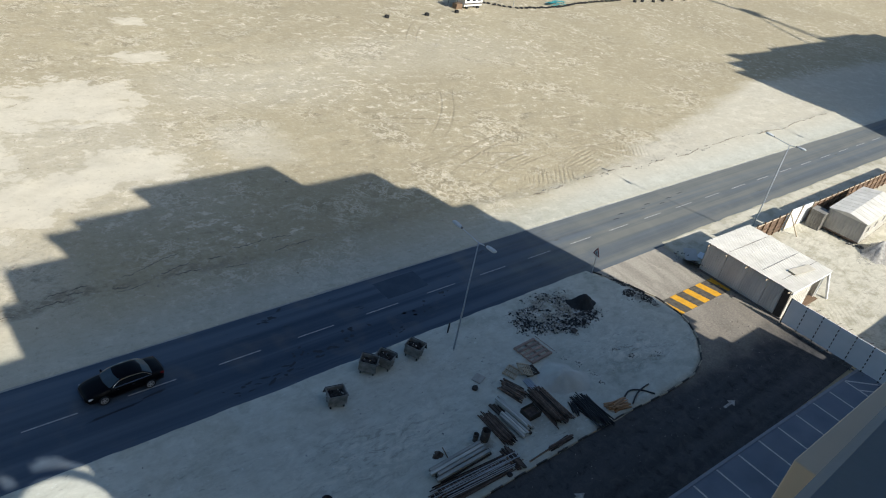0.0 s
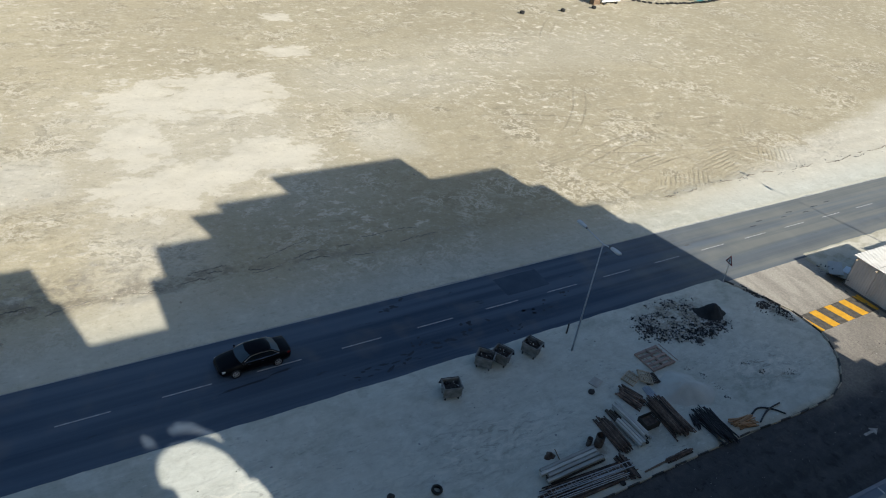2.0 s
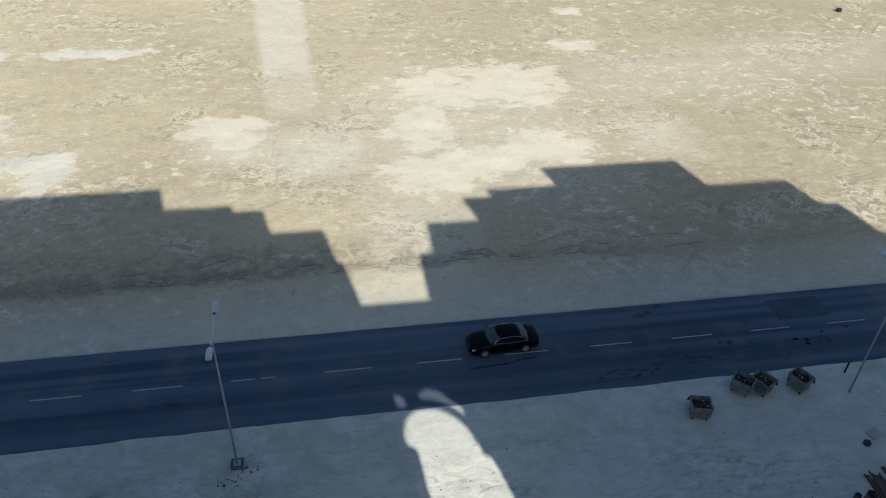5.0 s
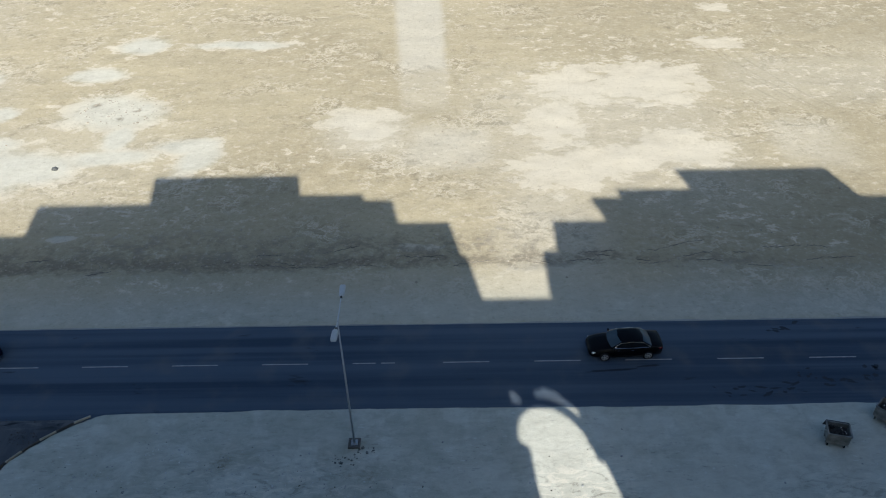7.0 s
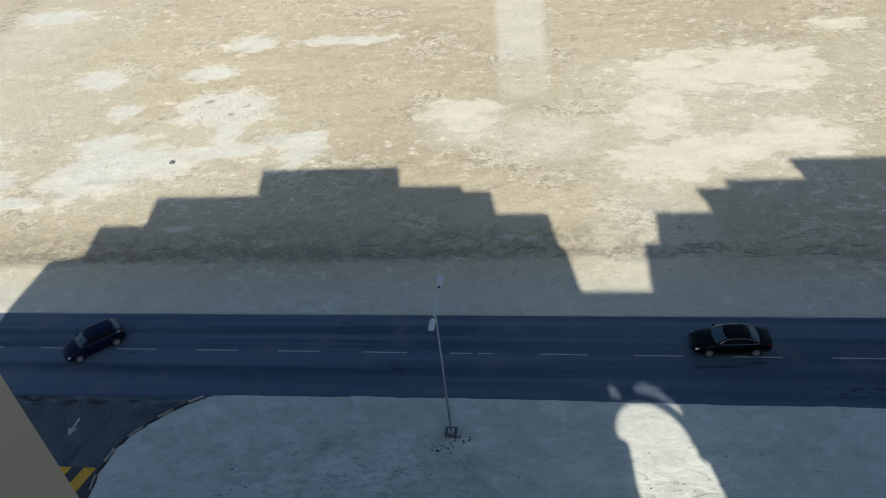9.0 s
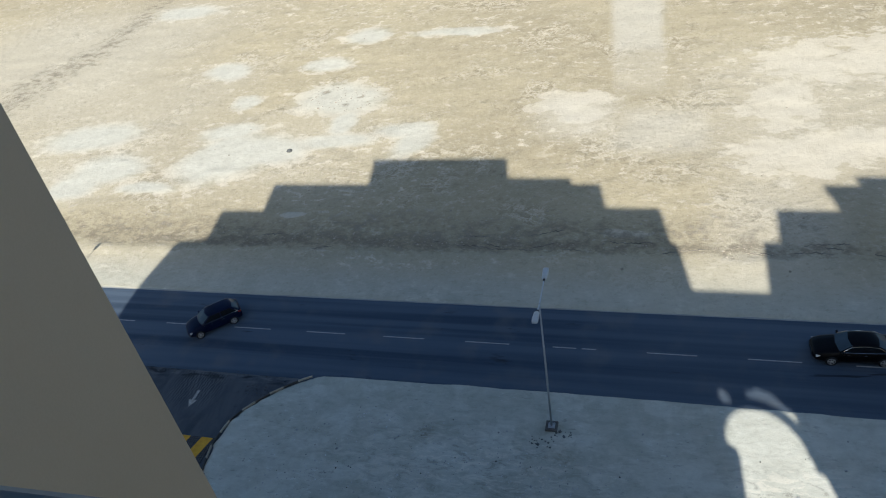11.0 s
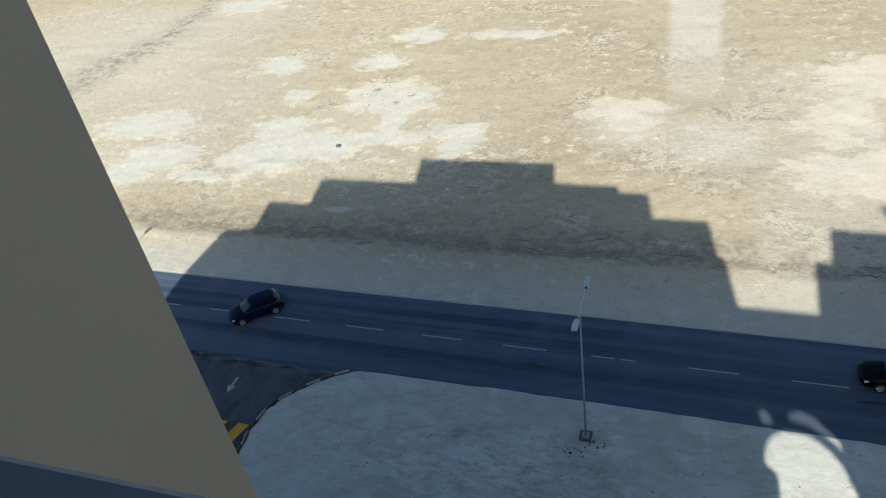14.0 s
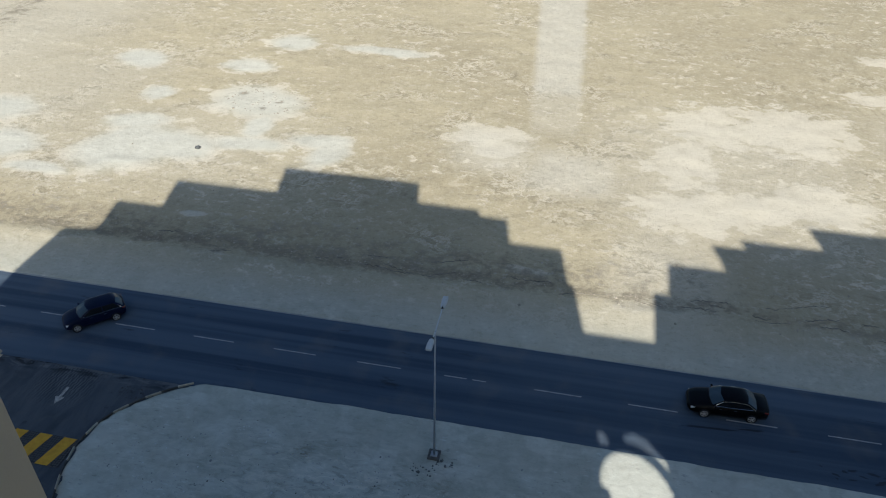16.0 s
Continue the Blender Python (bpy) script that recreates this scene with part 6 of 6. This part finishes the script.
litter_stick(25.45, 21.3, 74, 1.3, WOOD_BROWN, "loose batten lying on sand")
stub = tagged(part("pipe_stub", rod(B(), (0, 0, -0.1), (0.12, 0.1, 0.85), 0.06, 0.06, 8), BLACK_PLASTIC), "short black pipe stuck upright in sand", "pipe")
stub.matrix_basis = pose(33.4, 30.65, ground_z(33.4, 30.65))
heap("scrap_heap", "tangled wire and scrap heap", 25.0, 21.65, 0.45, 0.4, 0.3, RUST, 21, 0, "scrap", 0.6)
slab = tagged(part("concrete_slab", box(B(), -0.45, 0.45, -0.35, 0.35, 0, 0.06), CONCRETE, bevel=0.01), "flat concrete slab lying on sand", "slab")
slab.matrix_basis = pose(32.0, 25.55, ground_z(32, 25.5) + 0.01, 0, 0, 20)


boulder(31.1, 24.9, 0.26, SOIL_DARK, 3, "dark lump of broken asphalt on sand")
boulder(-37.9, 62.0, 0.3, GREY_CLOD, 5, "dark boulder on pale sand")
chunks("pebbles", "dark stones round the foot of a street lamp", [(-6.3, 27.6, 1.0, 0.5, 0), (-5.2, 28.3, 0.6, 0.3, 0)], GREY_CLOD, 58, 40, 0.09, "stones")
chunks("pebbles", "small stones strewn on the island sand", [(15, 24, 36, 6, 0), (-15, 24, 11, 6, 0), (-18, 25, 6, 4, 0), (-8, 24.5, 6, 2.5, 0)], PEBBLE, 8, 620, 0.075, "stones")
chunks("pebbles", "dark stones strewn on the shaded island sand", [(-15, 24.5, 10, 5, 0), (20, 25, 26, 5, 0)], SOIL_DARK, 48, 45, 0.075, "stones")
chunks("pebbles", "small stones strewn over the open field", [(0, 75, 90, 32, 0), (10, 50, 70, 8, 0), (-35, 75, 6, 4, 0)], STONE, 9, 420, 0.13, "stones")


def crest(label, x0, x1, y, rise, wide, mat, seed, gap=0.5, wander=0.5):
    """A broken lip of crust: short ragged ridges end to end with gaps, low and uneven, one mesh."""
    rs = random.Random(seed)
    verts, faces = [], []
    x = x0
    while x < x1:
        run, k = rs.uniform(0.5, 2.6), 0
        if rs.random() < gap:
            x += run * 0.8
            continue
        n = max(3, int(run / 0.16))
        i0 = len(verts)
        lift = rise * rs.uniform(0.4, 1.1)
        for k in range(n + 1):
            px = x + run * k / n
            cy = y + wander * math.sin(px * 0.23 + seed) + 0.5 * wander * math.sin(px * 0.71) + rs.gauss(0, 0.06)
            env = math.sin(math.pi * (k + 0.4) / (n + 0.8))
            h, w = lift * env * rs.uniform(0.5, 1.3), wide * rs.uniform(0.5, 1.2)
            z = ground_z(px, cy)
            verts += [(px, cy - w, z - 0.04), (px + rs.uniform(-0.04, 0.04), cy - w * 0.3, z + h), (px, cy + w * 0.3, z + h * rs.uniform(0.5, 0.9)), (px, cy + w, z - 0.04)]
        for k in range(n):
            a, b = i0 + 4 * k, i0 + 4 * k + 4
            faces += [(a, b, b + 1, a + 1), (a + 1, b + 1, b + 2, a + 2), (a + 2, b + 2, b + 3, a + 3)]
        x += run
    me = bpy.data.meshes.new("crest")
    me.from_pydata(verts, [], faces)
    me.materials.append(mat)
    return tagged(new("crest", me), label, "soil", kind="stuff")


crest("dark broken lip of soil on the crest of the sunny verge", 57, 130, 44.5, 0.13, 0.07, DRY_CLOD, 17, 0.35, 0.35)
crest("broken crust at the field's shaded edge", -34, 30, 46.7, 0.07, 0.1, DRY_CLOD, 27, 0.7, 0.7)
crest("dark broken crust at the field's shaded edge", -30, 32, 46.2, 0.07, 0.09, DRY_CLOD, 37, 0.72, 0.6)
crest("dark broken crust behind the verge", -24, 28, 47.6, 0.06, 0.08, DRY_CLOD, 47, 0.75, 0.8)
chunks("clods", "dark dry clods on the crest of the sunny verge", [(60 + 5.2 * k, 44.4 + 0.5 * math.sin(k * 1.7), 2.2, 0.25, 0.1) for k in range(13)], GREY_CLOD, 17, 70, 0.09, "soil")
chunks("tuft", "dark dry tufts along the island kerb", [(52.9, 27.4, 0.5, 1.6, 0.18), (52.7, 25.6, 0.55, 0.9, 0.18), (52.4, 29.2, 0.35, 1.2, 0.1), (51.8, 27.2, 0.7, 0.5, 0.05)], SOIL_DARK, 18, 430, 0.1, "tufts")
chunks("clods", "loose clods and stones on the shaded verge", [(8, 46.5, 14, 1.0, 0), (-12, 49, 22, 2.5, 0), (24, 45.2, 8, 0.5, 0), (-20, 47, 20, 1.2, 0)], STONE, 19, 260, 0.10, "stones")


chunks("debris", "dark rubbish and clods along the foot of the site wall", [(61.5, 7 + 1.3 * k, 0.22, 0.9, 0.03) for k in range(16)] + [(62.6, 28.4, 1.2, 1.3, 0.15), (85.2, 20.3, 0.4, 0.5, 0.1), (84.6, 21.6, 0.3, 1.0, 0.1), (84.7, 23.2, 0.3, 0.8, 0.1)], GREY_CLOD, 29, 700, 0.12, "debris")


chunks("clods", "dark clods along the edge of the sand mound", [(39.5, 24.0, 0.3, 0.2, 0), (40.1, 22.9, 0.25, 0.4, 0), (40.3, 21.7, 0.2, 0.4, 0), (40.1, 20.7, 0.25, 0.3, 0), (44.2, 22.7, 0.5, 0.15, 0)], GREY_CLOD, 31, 70, 0.06, "clods")


chunks("sand_lumps", "trodden lumps of pale sand in the sunlit patch", [(6.6, 25.5, 1.3, 2.2, 0), (7.6, 22.5, 1.4, 2.5, 0), (5.8, 23.5, 1.0, 1.5, 0)], SAND_HEAP, 37, 220, 0.05, "sand")


chunks("crumbs", "dark crumbs of soil strewn over the service road", [(36, 14.5, 20, 2.4, 0), (50, 13.5, 8, 2.2, 0), (56.5, 19.5, 2.0, 2.5, 0), (-30.5, 30.9, 5, 0.25, 0), (-26.0, 29.6, 1.0, 0.5, 0)], SOIL_DARK, 41, 340, 0.05, "soil", -0.012)
chunks("crumbs", "pale crumbs of sand strewn over the service road", [(36, 15.5, 20, 1.6, 0), (57, 21, 2.5, 6, 0)], CONCRETE, 43, 120, 0.045, "sand", -0.012)


def scrap_board(x, y, turn, tilt, w, h, mat, label):
    o = tagged(part("board", box(B(), -w / 2, w / 2, -0.02, 0.02, 0, h), mat), label, "board")
    o.matrix_basis = pose(x, y, ground_z(x, y) + 0.02, tilt, 0, turn)


scrap_board(63.2, 28.9, 40, 78, 2.4, 1.2, WALL_SHEET, "grey sheet lying in the shade of the shed")
scrap_board(62.6, 27.6, -60, 60, 1.8, 1.3, BLACK_PLASTIC, "dark panel leaning beside the shed")
scrap_board(64.6, 28.2, 15, 85, 1.4, 0.9, FENCE_WHITE, "pale sheet lying beside the shed")
scrap_board(62.3, 29.6, -35, 88, 3.2, 0.12, WOOD_BROWN, "long brown plank lying beside the shed")


# ---- warning sign ----
def warning_sign():
    s = thing("road_sign", "triangular road warning sign on a grey post", "road sign", pose(51.0, 30.9, ground_z(51, 30.9), 0, 4, 168))
    part("post", rod(B(), (0, 0, -0.2), (0, 0, 2.6), 0.035, 0.035, 8), STEEL, s)
    tri = [(0.0, 0.56), (-0.45, -0.27), (0.45, -0.27)]
    for name, k, d, mat in (("plate", 1.0, 0.0, RED_SIGN), ("face", 0.62, 0.012, VAN_WHITE), ("back", 0.98, -0.012, SIGN_BACK)):
        bm = B()
        prism(bm, [(x * k, y * k) for x, y in tri], -0.006, 0.006)
        p = part(name, bm, mat, s)
        p.matrix_basis = pose(0.05 + d, 0, 2.35, 90, 0, 90)
    part("symbol", box(B(), 0.068, 0.078, -0.05, 0.05, 2.26, 2.5), BLACK_PLASTIC, s, "dark symbol")
    return s


warning_sign()


# ---- far edge of the field ----
def tyre_row():
    proto = tagged(part("tyre", tyre(0.42), RUBBER), "old black tyre half buried in sand", "tyre", "row of old tyres")
    proto.matrix_basis = pose(106.6, 107.4, ground_z(106.6, 107.4) + 0.02)
    line = [(107, 107), (110.2, 104.2), (113.7, 102.7), (118.5, 102.6), (124.3, 102.8), (132.6, 104.0), (141, 104.6), (149.4, 105.1)]
    rs = random.Random(4)
    for (ax, ay), (bx, by) in zip(line, line[1:]):
        n = max(2, int(math.hypot(bx - ax, by - ay) / 1.0))
        for k in range(n):
            u = k / n
            x, y = ax + (bx - ax) * u + rs.uniform(-0.1, 0.1), ay + (by - ay) * u + rs.uniform(-0.15, 0.15)
            copy_thing(proto, pose(x, y, ground_z(x, y) + 0.05, rs.uniform(-8, 8), rs.uniform(-8, 8), rs.uniform(0, 90)))
    for x, y in ((152.4, 103.6), (155.5, 103.7), (159.5, 103.4), (163.5, 103.5), (168, 103.9), (173, 103.7), (79.0, 101.2), (88.0, 101.4), (95.5, 101.9)):
        for up in (0.0, 0.22):
            copy_thing(proto, pose(x, y, ground_z(x, y) + 0.05 + up, rs.uniform(-4, 4), 0, rs.uniform(0, 90)))


tyre_row()


def caravan():
    c = thing("food_truck", "small white trailer van with a dark awning and striped sides", "van", pose(101.2, 105.0, ground_z(101, 105), 0, 0, 3))
    prof = [(-1.1, 0.5), (-1.2, 0.8), (-1.2, 2.3), (-1.0, 2.6), (1.0, 2.6), (1.2, 2.3), (1.2, 0.8), (1.1, 0.5)]
    part("body", loft(B(), [[(x, y, z) for y, z in prof] for x in (-2.4, 2.4)]), VAN_WHITE, c)
    part("stripe", box(B(), -2.41, 2.41, -1.215, -1.195, 0.9, 1.15), CANVAS, c)
    for x in (-1.6, 0.0, 1.4):
        part("window", box(B(), x - 0.45, x + 0.45, -1.22, -1.18, 1.5, 2.1), CAR_GLASS, c, "dark window")
    for x in (-1.5, 1.5):
        part("wheel", rod(B(), (x, -1.1, 0.33), (x, -0.9, 0.33), 0.33, 0.33, 16), RUBBER, c)
        part("wheel", rod(B(), (x, 0.9, 0.33), (x, 1.1, 0.33), 0.33, 0.33, 16), RUBBER, c)
    part("awning", box(B(), -4.6, -2.45, -1.3, 1.2, 1.9, 2.0), CANVAS, c, "dark canvas awning")
    for x, y in ((-4.5, -1.2), (-4.5, 1.1)):
        part("awning_post", rod(B(), (x, y, 0), (x, y, 1.9), 0.05, 0.05, 6), RUST, c)
    part("counter", box(B(), -4.2, -2.6, -0.9, 0.2, 0.0, 1.0), WOOD_BROWN, c, "brown counter under the awning")
    return c


caravan()


def teal_frame(x, y, turn):
    f = thing("picnic_frame", "teal painted metal bench frame by the tyres", "bench", pose(x, y, ground_z(x, y), 0, 0, turn))
    for s in (-1, 1):
        part("bench", box(B(), -1.2, 1.2, s * 0.9 - 0.15, s * 0.9 + 0.15, 0.42, 0.48), TEAL, f)
        part("leg_frame", rod(B(), (s * 1.0, -0.95, 0.0), (s * 1.0, 0.4, 0.75), 0.05, 0.05, 6), TEAL, f)
        part("leg_frame", rod(B(), (s * 1.0, 0.95, 0.0), (s * 1.0, -0.4, 0.75), 0.05, 0.05, 6), TEAL, f)
    part("tabletop", box(B(), -1.2, 1.2, -0.4, 0.4, 0.72, 0.78), TEAL, f)
    return f


teal_frame(124.0, 103.9, 12)
teal_frame(126.6, 104.3, -20)
teal_frame(144.5, 105.8, 5)
flagpole = thing("flag_pole", "thin pale pole standing beside the tyres", "pole", pose(112.3, 103.9, ground_z(112, 104)))
part("pole", rod(B(), (0, 0, -0.2), (0, 0, 3.6), 0.04, 0.03, 6), STEEL, flagpole)

# ---- road markings, kerbs ----
dash = part("lane_mark", box(B(), 0, 3.05, -0.04, 0.04, 0.0, 0.005), WORN_LINE, road)
dash.matrix_basis = pose(-0.75, ROAD_MID, 0)
for k in range(-24, 48):
    if k == 0:
        continue
    if k == -1:
        twin(dash, pose(-0.75 - 6, ROAD_MID, 0) @ Matrix.Diagonal((0.5, 1, 1, 1)), road)
        twin(dash, pose(-0.75 - 4.1, ROAD_MID, 0) @ Matrix.Diagonal((0.3, 1, 1, 1)), road)
        continue
    twin(dash, pose(-0.75 + 6 * k, ROAD_MID, 0), road)
def stain(x, y, length, wide, turn, seed):
    rs = random.Random(seed)
    n = 18
    pts = []
    for i in range(n):
        a = 2 * math.pi * i / n
        k = rs.uniform(0.45, 1.0)
        pts.append((length / 2 * k * math.cos(a), wide / 2 * k * math.sin(a)))
    o = part("oil_stain", prism(B(), pts, 0.0, 0.003), OIL, road)
    o.matrix_basis = pose(x, y, 0.0, 0, 0, turn)


for k, (sx, sy, sl, sw, st) in enumerate([(10.2, 34.55, 5.0, 0.22, 3), (12.6, 34.9, 2.2, 0.25, 4), (21.5, 38.3, 2.6, 0.5, 2), (26.5, 34.1, 2.0, 0.7, 8), (24.2, 33.2, 2.6, 0.5, -6), (20.3, 32.9, 3.2, 0.5, 4), (22.6, 34.0, 1.2, 0.4, 30),
                                         (17.6, 32.6, 2.4, 0.35, -10), (33.5, 34.0, 2.0, 0.5, 5), (36.5, 35.0, 1.2, 0.4, -20), (29.8, 32.7, 1.5, 0.4, 10), (62, 36.8, 1.3, 0.2, -4), (63.5, 37.3, 1.2, 0.2, -6), (67, 37.0, 1.1, 0.16, -3), (68.5, 37.5, 1.4, 0.18, -5), (70.5, 36.9, 1.2, 0.16, 0), (72.5, 37.4, 1.5, 0.2, -4), (75, 37.6, 1.6, 0.2, -2)]):
    if k < 2 or k > 10:
        stain(sx, sy, sl, sw, st, 100 + k)
        continue
    dabs = random.Random(300 + k)
    for j in range(7):
        stain(sx + dabs.gauss(0, sl * 0.42), sy + dabs.gauss(0, sw * 0.6), sl * dabs.uniform(0.1, 0.36), sw * dabs.uniform(0.3, 0.8), st + dabs.uniform(-25, 25), 400 + 10 * k + j)
for px, py, pl, pw, pt in ((34.0, 37.4, 4.2, 2.2, 0.6), (32.8, 33.7, 3.3, 1.1, -1.0)):
    repair = part("repair_patch", prism(B(), [(-pl / 2, -pw / 2), (-0.1, -pw / 2 - 0.05), (pl / 2, -pw / 2), (pl / 2 + 0.06, pw / 2), (0.2, pw / 2 + 0.04), (-pl / 2, pw / 2)], 0.0, 0.003), REPAIR, road, "darker square of patched asphalt")
    repair.matrix_basis = pose(px, py, 0.0, 0, 0, pt)
edge = part("edge_seam", box(B(), -150, 200, ROAD_FAR - 0.12, ROAD_FAR + 0.14, 0.0, 0.004), EDGE_DUST, road)


def arrow(x, y, turn, size=1.0):
    bm = B()
    s = size
    prism(bm, [(-0.8 * s, -0.1 * s), (0.1 * s, -0.1 * s), (0.1 * s, -0.34 * s), (0.75 * s, 0), (0.1 * s, 0.34 * s), (0.1 * s, 0.1 * s), (-0.8 * s, 0.1 * s)], 0, 0.005)
    a = part("arrow_mark", bm, ARROW_PAINT, service, "worn white painted arrow")
    a.matrix_basis = pose(x, y, -0.012, 0, 0, turn)


arrow(47.5, 14.1, 0)
arrow(30.4, 14.6, 0)
arrow(-30.25, 28.4, -90, 0.95)


def hump(x0, x1, y0, y1, n, rise, offset, base):
    """Yellow and black striped speed hump with slanting stripes."""
    h = thing("speed_hump", "yellow and black striped speed hump across the side road", "speed hump", pose(x0, y0, -0.012))
    w, d = x1 - x0, y1 - y0
    part("hump_base", prism(B(), [(0, 0), (w, 0), (w, d), (0, d)], 0.0, rise), base, h)
    period, broad = (2.03, 0.92) if offset else (1.62, 0.82)
    shift = 0.42 if offset else -0.55
    for k in range(-1, n + 1):
        a = offset + k * period
        q = [(a + shift, 0), (a + broad + shift, 0), (a + broad, d), (a, d)]
        q = [(min(max(px, 0.02), w - 0.02), py) for px, py in q]
        if q[1][0] - q[0][0] < 0.06 and q[2][0] - q[3][0] < 0.06:
            continue
        part("stripe", prism(B(), q, rise + 0.001, rise + 0.006), YELLOW_LINE, h, "worn yellow stripe")


hump(53.9, 62.04, 22.85, 25.0, 4, 0.03, 1.2, HUMP_DARK)
hump(-36.0, -26.95, 23.3, 25.4, 5, 0.03, 0.0, STUDDED)

PARK = Matrix.Translation((40.6, 10.98, 0)) @ pose(0, 0, 0, 0, 0, -1.9) @ Matrix.Translation((-40.6, -10.98, 0))
parking.matrix_basis = PARK
bm = B()
box(bm, -0.07, 0.07, 0, 5.0, 0, 0.005)
bay = part("bay_line", bm, WHITE_LINE, parking)
bay.matrix_basis = pose(40.6, 5.95, 0.02)
for k in range(-13, 8):
    if k:
        twin(bay, pose(40.6 + 2.66 * k, 5.95, 0.02), parking)
for k in range(3):
    twin(bay, pose(59.3 - 0.05 * k, 10.95 - 1.2 * k, 0.021, 0, 0, -127) @ Matrix.Diagonal((1, 0.58, 1, 1)), parking)


def kerb_run(pts, label):
    k = thing("kerb", label, "kerb", kind="structure")
    pale = dark = None
    seg = 0.98
    dense = []
    for (ax, ay), (bx, by) in zip(pts, pts[1:]):
        n = max(1, int(math.hypot(bx - ax, by - ay) / 0.05))
        dense += [(ax + (bx - ax) * i / n, ay + (by - ay) * i / n) for i in range(n)]
    stride = int(1.0 / 0.05)
    for i, j in enumerate(range(0, len(dense) - stride, stride)):
        (ax, ay), (bx, by) = dense[j], dense[j + stride]
        m = pose((ax + bx) / 2, (ay + by) / 2, 0, random.uniform(-1, 1), random.uniform(-1, 1), math.degrees(math.atan2(by - ay, bx - ax)) + random.uniform(-1, 1))
        even = i % 2 == 0
        proto = pale if even else dark
        if proto is None:
            proto = part("kerb_stone", box(B(), -seg / 2, seg / 2, -0.045, 0.045, -0.2, 0.12), KERB_PALE if even else KERB_DARK, k, bevel=0.015)
            proto.matrix_basis = m
            if even:
                pale = proto
            else:
                dark = proto
        else:
            twin(proto, m, k)


kerb_run([(-21.0, 17.65), (10, 17.7), (26, 17.75), (38.8, 17.7), (44, 17.4)] + RIGHT_END, "black and cream painted kerb stones round the island end")
kerb_run(LEFT_END, "black and cream painted kerb stones on the island corner")
strip = tagged(part("kerb_strip", box(B(), -38.4, 62.2, 11.0, 11.22, -0.2, 0.05), PAVE_EDGE), "pale concrete edging of the parking strip", "kerb", kind="structure")
strip.matrix_basis = PARK
